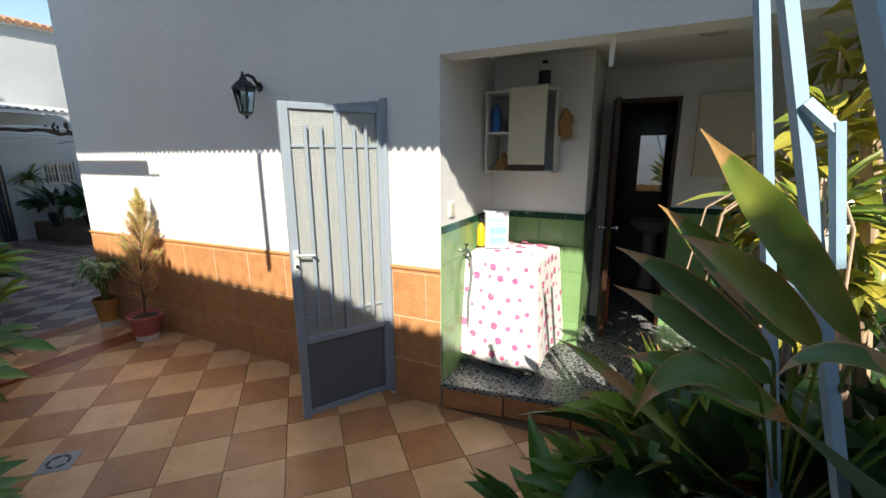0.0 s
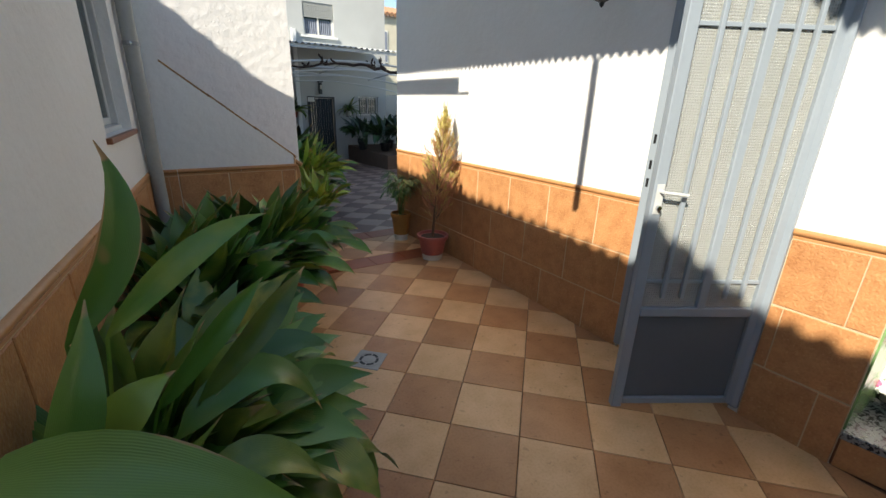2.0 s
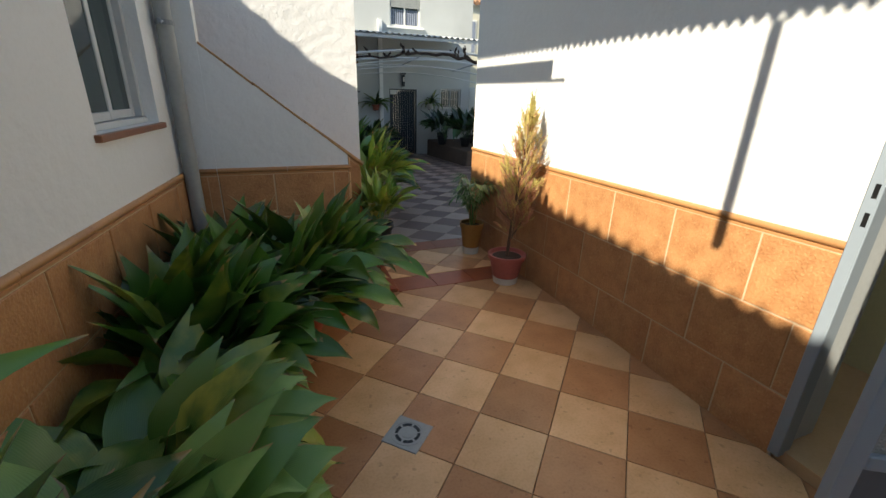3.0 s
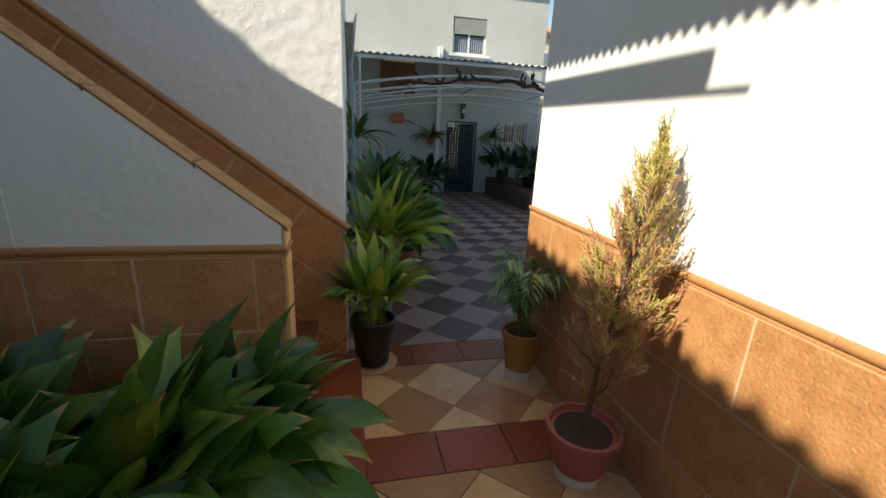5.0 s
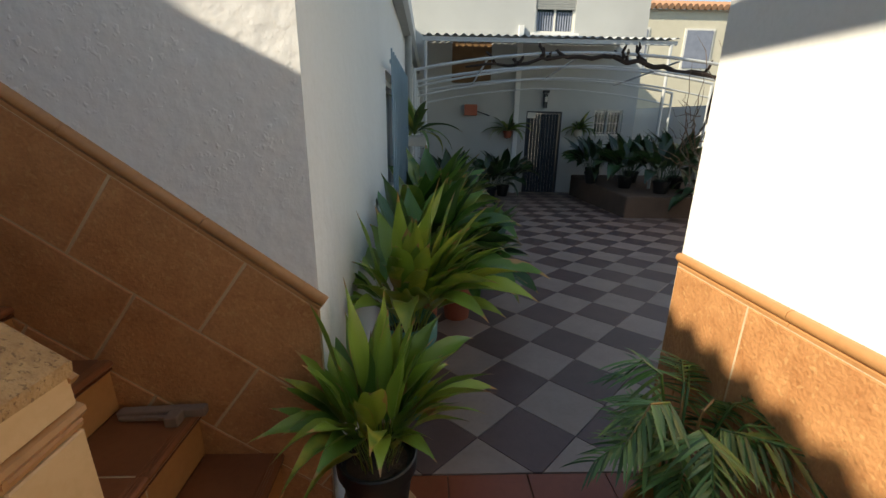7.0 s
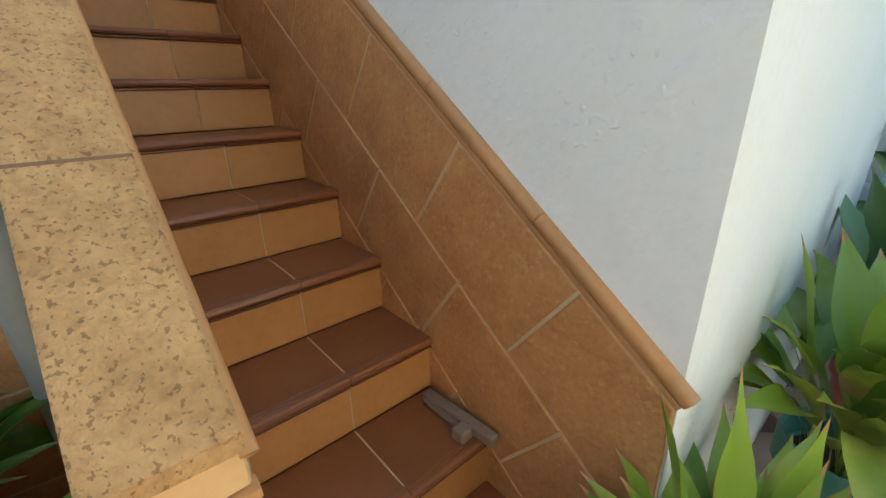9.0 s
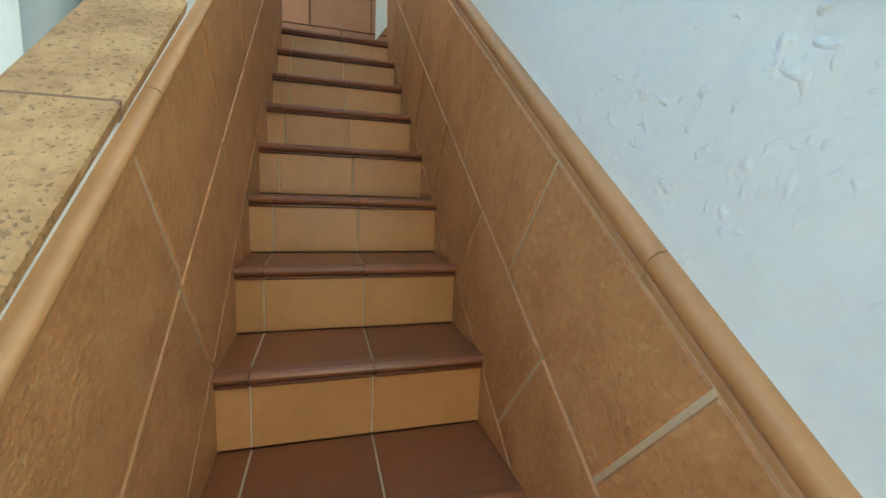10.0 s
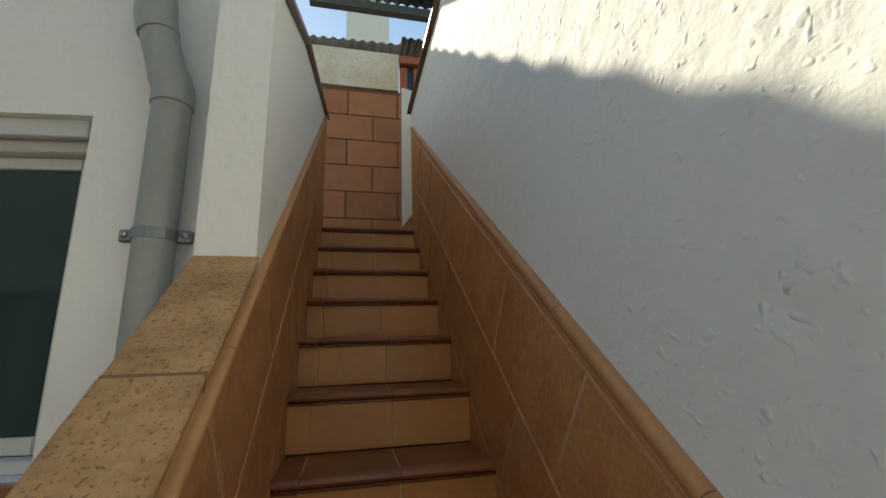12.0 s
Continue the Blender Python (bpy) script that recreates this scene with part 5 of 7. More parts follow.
# a few large arching leaves lean over the path
first, second = bpy.data.objects["aspidistra_plant"], bpy.data.objects["aspidistra_plant.001"]
out = (0.35, -0.65, 0.65)
for plant, base, mid, tip, w, face, m in (
        (first, (0.12, 1.82, 1.06), (0.28, 1.77, 1.03), (0.47, 1.72, 0.90), 0.11, (0.1, -0.7, 0.7), ASPI_Y), (first, (0.16, 1.86, 0.97), (0.32, 1.81, 0.86), (0.40, 1.72, 0.66), 0.12, (0.4, -0.75, 0.45), ASPI_Y),
        (first, (0.02, 1.84, 0.92), (0.08, 1.76, 1.0), (0.18, 1.70, 0.93), 0.10, out, ASPI), (first, (-0.02, 1.9, 0.75), (0.06, 1.88, 1.0), (0.05, 1.9, 1.12), 0.10, (0.3, -0.9, 0.1), ASPI), (first, (0.1, 1.95, 0.8), (0.17, 2.0, 1.0), (0.2, 2.1, 1.15), 0.09, (0.4, -0.8, 0.2), ASPI),
        (second, (0.10, 2.36, 0.95), (0.23, 2.42, 1.17), (0.22, 2.45, 1.38), 0.10, (0.25, -0.95, 0.05), ASPI_Y), (second, (0.19, 2.25, 1.0), (0.38, 2.27, 1.16), (0.54, 2.36, 1.2), 0.075, out, ASPI), (second, (0.25, 2.18, 0.84), (0.40, 2.2, 1.0), (0.50, 2.26, 1.07), 0.07, (0.5, -0.75, 0.3), ASPI),
        (second, (0.33, 2.14, 0.86), (0.49, 2.19, 1.0), (0.60, 2.26, 1.08), 0.085, (0.5, -0.75, 0.3), ASPI), (second, (0.28, 2.12, 0.80), (0.47, 2.18, 0.86), (0.60, 2.2, 0.68), 0.11, (0.2, -0.5, 0.85), ASPI), (second, (0.16, 2.1, 0.84), (0.22, 2.1, 0.92), (0.30, 2.14, 0.95), 0.10, out, ASPI_Y),
        (second, (0.34, 2.26, 0.78), (0.52, 2.28, 0.86), (0.66, 2.26, 0.82), 0.11, (0.2, -0.5, 0.85), ASPI), (second, (0.30, 2.06, 0.70), (0.44, 2.06, 0.72), (0.56, 2.04, 0.60), 0.11, (0.2, -0.5, 0.85), ASPI)):
    root = (-0.04, 1.98, 0.22) if plant is first else (0.08, 2.30, 0.22)
    arched_leaf(root, base, mid, tip, w * 0.84, face, m, plant)
# yellower ones at the patio corner
clump("aspidistra with yellow-green leaves in a black plastic pot", 1.605, 5.70, ASPI_Y_LEAVES, 84, 0.135, 0.30, POT_BLACK, 31, spread=0.075, scale=(0.45, 0.78), tilt=(0, 12), z=ground(5.7) + 0.02)
s = Shape()
s.lathe([(0.13, 0.0), (0.155, 0.018), (0.15, 0.02), (0.12, 0.006)], (1.605, 5.70, ground(5.7)), 24)
solid("pot_saucer", s, CREAM, "pale saucer under the black pot", "saucer", smooth=True)
clump("tall aspidistra with yellowing leaves in a teal pot", 1.68, 6.35, ASPI_Y_LEAVES, 90, 0.14, 0.52, POT_TEAL, 32, scale=(0.6, 0.98), tilt=(0, 20), bias=-30)
clump("tall aspidistra with dark leaves by the patio wall", 1.72, 7.1, ASPI_LEAVES, 40, 0.14, 0.45, TERRACOTTA, 33, scale=(0.9, 1.2), bias=-20)
clump("tall aspidistra with dark leaves by the patio wall", 1.75, 7.9, ASPI_LEAVES, 40, 0.14, 0.5, TERRACOTTA, 34, scale=(0.9, 1.2), bias=0)
clump("aspidistra with dark drooping leaves by the patio wall", 2.0, 7.5, ASPI_LEAVES, 40, 0.13, 0.28, TERRACOTTA, 35, scale=(0.8, 1.0), bias=0, tilt=(5, 45))
clump("tall aspidistra with dark leaves by the patio wall", 1.8, 8.9, ASPI_LEAVES, 36, 0.14, 0.5, TERRACOTTA, 36, scale=(0.9, 1.2), bias=0)
# plant on a wall bracket by the grilled window
br = thing("wall_planter", "white wall bracket with a spiky green plant", "planter", (1.5, 9.75, 1.15))
s = Shape()
s.soft(1.455, 1.75, 9.65, 9.9, 1.05, 1.17, 0.01)
part("trough", s, POT_WHITE, br)
for k in range(26):
    rg = random.Random(400 + k)
    yaw = rg.uniform(0, 360)
    piece("leaf", STRAP_LEAVES[k % 7], Matrix.Translation((1.6, 9.78, 1.17)) @ Euler((0, 0, radians(yaw))).to_matrix().to_4x4() @ Euler((0, radians(rg.uniform(0, 30)), 0)).to_matrix().to_4x4() @ Matrix.Scale(rg.uniform(0.9, 1.5), 4), br)

# near plants beside the trellis
clump("aspidistra with tattered yellowing leaves beside the trellis", 1.60, 0.50, ASPI_LEAVES, 34, 0.14, 0.22, TERRACOTTA, 41, scale=(0.5, 0.72), tilt=(4, 34), group="aspidistras at the trellis", bias=130)
# this clump's leaf colour is darkened for the shade between the leaves
clump("aspidistra with broad browned leaves in a terracotta pot", 1.95, 0.02, ASPI_SHADED_LEAVES, 40, 0.17, 0.30, TERRACOTTA, 42, scale=(0.9, 1.2), tilt=(2, 38), group="aspidistras at the trellis", bias=150)
clump("aspidistra with tattered yellowing leaves beside the trellis", 2.42, 0.06, ASPI_Y_LEAVES, 40, 0.15, 0.26, TERRACOTTA, 43, scale=(0.65, 0.9), tilt=(4, 38), group="aspidistras at the trellis", bias=120)
clump("aspidistra with broad browned leaves in a terracotta pot", 2.25, 0.20, BIG_LEAVES, 34, 0.15, 0.24, TERRACOTTA, 52, scale=(0.45, 0.65), tilt=(2, 34), group="aspidistras at the trellis", bias=140)
clump("aspidistra with tattered yellowing leaves beside the trellis", 1.84, 0.24, ASPI_Y_LEAVES, 44, 0.14, 0.24, TERRACOTTA, 53, scale=(0.6, 0.85), tilt=(4, 36), group="aspidistras at the trellis", bias=140)
clump("green-leaved aspidistra beside the trellis", 2.05, -0.45, ASPI_LEAVES, 40, 0.16, 0.3, TERRACOTTA, 44, scale=(1.0, 1.3), tilt=(4, 34), group="aspidistras at the trellis")
# background clumps, leaf colour darkened in place of deep shade
for x, y, sd in ((2.75, -0.35, 45), (2.55, -0.8, 46), (1.65, -0.6, 47), (2.0, -0.95, 48), (1.35, -0.55, 49)):
    clump("green-leaved aspidistra beside the trellis", x, y, ASPI_SHADED_LEAVES, 44, 0.16, 0.3, TERRACOTTA, sd, scale=(1.0, 1.35), tilt=(4, 34), group="aspidistras at the trellis")
# the big worn leaves that lean out over the path
lean = thing("leaning_aspidistra", "large worn aspidistra leaves with brown blotches in a raised pot", "potted plant", (1.72, -0.12, 0.0))
part("pot", pot_shape(1.72, -0.12, 0.36, 0.15, 0.28), TERRACOTTA, lean, smooth=True)
part("stand", Shape().lathe([(0.11, 0.0), (0.10, 0.02), (0.10, 0.34), (0.12, 0.36)], (1.72, -0.12, 0.0), 18), POT_WHITE, lean, smooth=True)
root = (1.70, -0.10, 0.60)
over = (-0.75, 0.35, 0.55)
for base, mid, tip, w in (((1.33, -0.05, 1.36), (1.25, 0.14, 1.61), (1.20, 0.278, 1.776), 0.078), ((1.35, 0.0, 1.33), (1.30, 0.15, 1.48), (1.25, 0.296, 1.573), 0.08), ((1.40, 0.06, 1.267), (1.34, 0.25, 1.43), (1.30, 0.409, 1.523), 0.075),
                          ((1.42, 0.05, 1.20), (1.35, 0.23, 1.34), (1.30, 0.405, 1.431), 0.08), ((1.40, 0.07, 1.16), (1.32, 0.23, 1.245), (1.30, 0.336, 1.10), 0.08), ((1.30, -0.15, 1.30), (1.17, 0.03, 1.395), (1.10, 0.131, 1.365), 0.045),
                          ((1.42, 0.02, 1.30), (1.38, 0.20, 1.50), (1.34, 0.33, 1.62), 0.07), ((1.44, 0.0, 1.10), (1.42, 0.20, 1.20), (1.42, 0.38, 1.20), 0.08), ((1.52, 0.2, 0.92), (1.57, 0.42, 1.07), (1.60, 0.582, 1.135), 0.04), ((1.42, -0.2, 1.15), (1.36, -0.22, 1.38), (1.30, -0.17, 1.55), 0.09)):
    arched_leaf(root, base, mid, tip, w, over, WORN, lean)

# trellis: flat painted bars
trellis = thing("garden_trellis", "pale blue painted metal trellis of flat bars", "trellis", (1.4, 0.0, 0.0))


def flat_bar(a, b, w, d, label=""):
    a, b = Vector(a), Vector(b)
    ax = (b - a).normalized()
    side = ax.cross(Vector((0.87, 0.5, 0))).normalized()
    dep = side.cross(ax)
    ring = lambda p: [p + side * w / 2 + dep * d / 2, p - side * w / 2 + dep * d / 2, p - side * w / 2 - dep * d / 2, p + side * w / 2 - dep * d / 2]
    sh = Shape()
    sh.loft([ring(a), ring(b)])
    return part("bar", sh, TRELLIS, trellis)


flat_bar((1.60, -0.17, 0.0), (1.60, 0.164, 2.15), 0.028, 0.02)
flat_bar((1.40, -0.33, 0.0), (1.40, 0.17, 2.15), 0.03, 0.02)
flat_bar((1.38, 0.09, 1.83), (1.38, 0.035, 1.775), 0.022, 0.016)
flat_bar((1.38, 0.035, 1.79), (1.38, -0.01, 1.5), 0.022, 0.016)
flat_bar((0.75, 0.30, 2.15), (0.75, -0.39, 0.0), 0.034, 0.016)
flat_bar((1.60, 0.05, 1.42), (1.40, 0.0, 1.40), 0.03, 0.012)
# yellow-leaved shrub behind it: bare canes with tufts
shrub = thing("yellow_shrub", "tall yellow-green shrub with bare pale canes", "shrub", (2.2, -0.45, 0.0))
rg = random.Random(77)
TUFT = leaf_set(YELLOW_LEAF, 0.05, 0.19, 0.065, 6, 9, (10, 90))
for k in range(13):
    bx, by = 2.2 + rg.uniform(-0.35, 0.5), -0.42 + rg.uniform(-0.3, 0.3)
    tx, ty, tz = bx + rg.uniform(-0.4, 0.15), by + rg.uniform(-0.1, 0.4), rg.uniform(1.5, 2.7)
    s = Shape()
    s.tube([(bx, by, 0.0), (bx + (tx - bx) * 0.3 + 0.05, by + (ty - by) * 0.3, tz * 0.4), (bx + (tx - bx) * 0.7, by + (ty - by) * 0.6 + 0.04, tz * 0.75), (tx, ty, tz)], [0.022, 0.02, 0.016, 0.01], 8)
    cane = part("cane", s, STEM, shrub, smooth=True)
    for j in range(5):
        f = rg.uniform(0.66, 1.0)
        c = Vector((bx + (tx - bx) * f, by + (ty - by) * f, tz * f))
        for q in range(8):
            yaw = rg.uniform(0, 360)
            piece("leaf", TUFT[rg.randrange(6)], Matrix.Translation(c) @ Euler((0, 0, radians(yaw))).to_matrix().to_4x4() @ Euler((0, radians(rg.uniform(10, 80)), 0)).to_matrix().to_4x4() @ Matrix.Scale(rg.uniform(0.7, 1.2), 4), shrub)
# strap-leaved hanging plant with dry runners
spider = thing("spider_plant", "strap-leaved plant with pale dry runners hanging down", "potted plant", (1.95, -0.1, 1.4))
part("pot", pot_shape(1.98, -0.12, 1.38, 0.09, 0.14), POT_WHITE, spider, smooth=True)
s = Shape()
s.tube([(1.98, -0.12, 1.38), (1.98, -0.12, 0.0)], 0.015, 8)
part("stand", s, BLACK, spider, smooth=True)
for k in range(30):
    yaw = rg.uniform(0, 360)
    piece("leaf", STRAP_LEAVES[k % 7], Matrix.Translation((1.98, -0.12, 1.5)) @ Euler((0, 0, radians(yaw))).to_matrix().to_4x4() @ Euler((0, radians(rg.uniform(5, 60)), 0)).to_matrix().to_4x4() @ Matrix.Scale(rg.uniform(0.5, 0.85), 4), spider)
for k in range(7):
    a = radians(rg.uniform(70, 190))
    d = rg.uniform(0.22, 0.4)
    s = Shape()
    s.tube([(1.98, -0.12, 1.52), (1.98 + 0.5 * d * math.cos(a), -0.12 + 0.5 * d * math.sin(a), 1.66), (1.98 + d * math.cos(a), -0.12 + d * math.sin(a), 1.55), (1.98 + 1.15 * d * math.cos(a), -0.12 + 1.15 * d * math.sin(a), rg.uniform(1.0, 1.35))], 0.0035, 5)
    part("runner", s, STEM, spider, smooth=True)

# ---- palm in an ochre pot ----
PXX, PYY = 2.47, 5.42
palm, top = potted("parlour_palm", "small feathery palm in an ochre pot with a whitened base", PXX, PYY, 0.115, 0.25, OCHRE, ground(PYY) + 0.07)
part("white_base", Shape().lathe([(0.075, -0.07), (0.082, -0.002)], (PXX, PYY, ground(PYY) + 0.07), 20), POT_WHITE, palm, smooth=True)


def leaflet(name, material, length, width, seed):
    v, f, uv = [], [], []
    n = 5
    for i in range(n + 1):
        t = i / n
        w = width * (math.sin(math.pi * (0.12 + 0.88 * t)) ** 0.7 if t < 1 else 0.02)
        for c in (-1, 0, 1):
            v.append((length * t, w * 0.5 * c, -0.25 * length * t * t + 0.12 * abs(c) * w))
            uv.append(((c + 1) / 2, t))
    for i in range(n):
        for j in range(2):
            a = i * 3 + j
            f.append((a, a + 1, a + 4, a + 3))
    me = bpy.data.meshes.new(name)
    me.from_pydata(v, [], f)
    layer = me.uv_layers.new(name="UVMap")
    for loop in me.loops:
        layer.data[loop.index].uv = uv[loop.vertex_index]
    me.polygons.foreach_set("use_smooth", [True] * len(me.polygons))
    me.materials.append(material)
    return me


LEAFLETS = [leaflet("leaflet", PALM, 0.12 + 0.025 * k, 0.014, k) for k in range(3)]
rg = random.Random(12)
for k in range(15):
    yaw = 360 * k / 15 + rg.uniform(-15, 15)
    out, hgt = rg.uniform(0.08, 0.19), rg.uniform(0.28, 0.52)
    d = Vector((math.cos(radians(yaw)), math.sin(radians(yaw)), 0))
    base = Vector((PXX, PYY, top)) + d * 0.02
    pts = [base, base + d * out * 0.2 + Vector((0, 0, hgt * 0.6)), base + d * out * 0.6 + Vector((0, 0, hgt * 0.95)), base + d * out * 1.1 + Vector((0, 0, hgt)), base + d * out * 1.6 + Vector((0, 0, hgt * 0.82))]
    s = Shape()
    s.tube(pts, [0.006, 0.005, 0.004, 0.003, 0.002], 6)
    fr = part("frond", s, PALM, palm, smooth=True)
    for j in range(18):
        t = 1.2 + 2.75 * j / 17
        i = min(3, int(t))
        p = pts[i].lerp(pts[i + 1], t - i)
        for sd in (-1, 1):
            piece("leaflet", LEAFLETS[j % 3], Matrix.Translation(p) @ Euler((0, radians(rg.uniform(-5, 25)), radians(yaw + sd * (64 - 1.6 * j))), "XYZ").to_matrix().to_4x4() @ Matrix.Scale(rg.uniform(0.75, 1.05) * (1 - 0.022 * j), 4), palm)

# ---- dry conifer in a red pot ----
JX, JY = 2.42, 4.63
conifer, top = potted("dry_conifer", "half-dead browning conifer in a dull red pot", JX, JY, 0.15, 0.195, RED_POT, 0.055)
part("white_base", Shape().lathe([(0.098, -0.055), (0.105, -0.002)], (JX, JY, 0.055), 20), POT_WHITE, conifer, smooth=True)
s = Shape()
s.tube([(JX, JY, top), (JX + 0.02, JY - 0.02, 0.65), (JX + 0.05, JY - 0.04, 1.0), (JX + 0.07, JY - 0.06, 1.36)], [0.014, 0.011, 0.008, 0.003], 8)
part("trunk", s, BARK, conifer, smooth=True)
rg = random.Random(21)


def spray(shape, p, d, length, rg):
    """A flat fan of small scaly fingers."""
    side = d.cross(Vector((rg.uniform(-1, 1), rg.uniform(-1, 1), rg.uniform(-1, 1)))).normalized()
    up = d.cross(side)
    shape.tube([p, p + d * length], [0.0018, 0.0008], 3, False)
    for k in range(8):
        t = k / 8
        q = p + d * length * t
        e = (d * 0.8 + side * rg.uniform(-0.8, 0.8) + up * rg.uniform(-0.8, 0.8)).normalized()
        shape.tube([q, q + e * length * (0.42 - 0.25 * t)], [0.0024, 0.0009], 3, False)


greens, browns = Shape(), Shape()
for k in range(210):
    z = 0.46 + 0.86 * (k / 210)
    tz = (z - 0.46) / 0.86
    rad = 0.17 * math.sin(math.pi * min(1.0, 0.22 + 0.78 * tz)) ** 0.8 * rg.uniform(0.5, 1.1)
    yaw = rg.uniform(0, 2 * math.pi)
    base = Vector((JX + 0.02 + 0.05 * tz, JY - 0.02 - 0.04 * tz, z - 0.08))
    tip = base + Vector((math.cos(yaw) * rad, math.sin(yaw) * rad, 0.10 + 0.12 * rg.random()))
    if k % 4 == 0:
        s = Shape()
        s.tube([base, base.lerp(tip, 0.6) + Vector((0, 0, -0.015)), tip], [0.004, 0.003, 0.0015], 5)
        part("branch", s, TWIG, conifer)
    for j in range(6):
        p = base.lerp(tip, 0.3 + 0.13 * j)
        d = (tip - base).normalized() + Vector((rg.uniform(-0.5, 0.5), rg.uniform(-0.5, 0.5), rg.uniform(0.2, 0.9)))
        spray(greens if rg.random() < 0.25 + 0.75 * tz else browns, p, d.normalized(), rg.uniform(0.05, 0.085), rg)
part("green_foliage", greens, JUNIPER, conifer, "yellowish green sprays")
BROWN_SPRAY = mat("brown_conifer_spray", "c8957a", "a8704f", rough=0.8, grain=14, blotch=5, bump=0.1, mix=0.8)
part("brown_foliage", browns, BROWN_SPRAY, conifer, "dead brown sprays")


# ---- far patio ----
GZ = ground(FAR_Y)
s = Shape()
DX0, DX1, DZ1 = 4.11, 4.97, 1.57
GX0, GX1, GZ0, GZ1 = 5.76, 6.46, 1.02, 1.61
UX0, UX1, UZ0, UZ1 = 4.16, 5.07, 3.27, 4.15
SX0, SX1, SZ0, SZ1 = 2.29, 3.21, 2.18, 3.08
TOPZ = 5.0
EDGE = 6.76
far_house = thing("far_house", "two-storey white house with a grey shutter and a low door", "house", (4.4, FAR_Y, GZ))
xs = sorted({CORNER_X - 0.25, DX0, DX1, GX0, GX1, UX0, UX1, SX0, SX1, EDGE})
holes = ((DX0, DX1, GZ - 0.2, DZ1), (GX0, GX1, GZ0, GZ1), (UX0, UX1, UZ0, UZ1), (SX0, SX1, SZ0, SZ1))
for a, b in zip(xs, xs[1:]):
    c = (a + b) / 2
    cuts_z = [GZ - 0.3]
    for h in sorted((h for h in holes if h[0] < c < h[1]), key=lambda h: h[2]):
        cuts_z += [h[2], h[3]]
    cuts_z.append(TOPZ)
    for z0, z1 in zip(cuts_z[::2], cuts_z[1::2]):
        if z1 - z0 > 0.01:
            part("wall", Shape().box(a, b, FAR_Y, FAR_Y + 0.3, z0, z1), PLASTER_SHADED, far_house)
s = Shape()
s.box(EDGE - 0.3, EDGE, FAR_Y + 0.3, 20, GZ - 0.3, TOPZ)
s.box(CORNER_X - 0.25, EDGE - 0.3, FAR_Y + 2.0, FAR_Y + 2.3, GZ - 0.3, TOPZ)
part("side_wall", s, PLASTER, far_house)
s = Shape()
for k in range(34):
    x = CORNER_X - 0.4 + k * 0.17
    s.tube([(x, FAR_Y - 0.18, TOPZ + 0.02), (x, FAR_Y + 2.3, TOPZ + 0.62)], 0.075, 8)
roofp = part("roof", s, ROOF_TILE, far_house, "clay tile roof", smooth=True)
s = Shape()
s.box(CORNER_X - 0.5, EDGE + 0.1, FAR_Y - 0.12, FAR_Y + 0.1, TOPZ - 0.06, TOPZ)
part("cornice", s, PLASTER, roofp)
# door with a ribbed curtain
s = Shape()
s.box(DX0, DX0 + 0.05, FAR_Y - 0.01, FAR_Y + 0.1, GZ, DZ1)
s.box(DX1 - 0.05, DX1, FAR_Y - 0.01, FAR_Y + 0.1, GZ, DZ1)
s.box(DX0 + 0.05, DX1 - 0.05, FAR_Y - 0.01, FAR_Y + 0.1, DZ1 - 0.05, DZ1)
fd = part("door_frame", s, DARK_METAL, far_house)
for k in range(10):
    x = DX0 + 0.055 + k * 0.075
    s = Shape()
    s.tube([(x + 0.035, FAR_Y + 0.05, GZ), (x + 0.035, FAR_Y + 0.05, DZ1 - 0.06)], 0.036, 8)
    part("curtain_fold", s, SLATE, fd, smooth=True)
s = Shape()
s.box(DX0 + 0.02, DX0 + 0.22, FAR_Y - 0.02, FAR_Y - 0.011, DZ1 - 0.16, DZ1 - 0.03)
part("notice", s, POT_WHITE, fd, "small white notice")


def far_window(x0, x1, z0, z1, bars, blind=0.0):
    sh = Shape()
    t = 0.045
    for b6 in ((x0, x0 + t, z0, z1), (x1 - t, x1, z0, z1), (x0 + t, x1 - t, z0, z0 + t), (x0 + t, x1 - t, z1 - t, z1), ((x0 + x1) / 2 - 0.02, (x0 + x1) / 2 + 0.02, z0 + t, z1 - t)):
        sh.box(b6[0], b6[1], FAR_Y + 0.06, FAR_Y + 0.11, b6[2], b6[3])
    w = part("window", sh, WHITE_PAINT, far_house)
    sh = Shape()
    sh.box(x0 + t, x1 - t, FAR_Y + 0.12, FAR_Y + 0.13, z0 + t, z1 - t)
    part("pane", sh, PANE_DARK, w)
    if bars:
        for k in range(1, 9):
            x = x0 + (x1 - x0) * k / 9
            sh = Shape()
            sh.tube([(x, FAR_Y - 0.03, z0 - 0.04), (x, FAR_Y - 0.03, z1 + 0.04)], 0.008, 6)
            part("grille_bar", sh, POT_WHITE, w)
        for z in (z0 + 0.08, (z0 + z1) / 2, z1 - 0.08):
            sh = Shape()
            sh.tube([(x0 - 0.03, FAR_Y - 0.03, z), (x1 + 0.03, FAR_Y - 0.03, z)], 0.008, 6)
            part("grille_rail", sh, POT_WHITE, w)
    else:
        for k in range(14):
            x = x0 + t + (x1 - x0 - 2 * t) * (k + 0.5) / 14
            sh = Shape()
            sh.tube([(x, FAR_Y + 0.10, z0 + t), (x, FAR_Y + 0.10, z1 - t - blind)], 0.022, 6)
            part("curtain_fold", sh, CURTAIN, w, smooth=True)
    if blind:
        for k in range(int(blind / 0.05)):
            sh = Shape()
            sh.soft(x0 + 0.01, x1 - 0.01, FAR_Y + 0.02, FAR_Y + 0.04, z1 - 0.05 * (k + 1), z1 - 0.05 * k - 0.004, 0.004)
            part("blind_slat", sh, PVC, w)
    return w


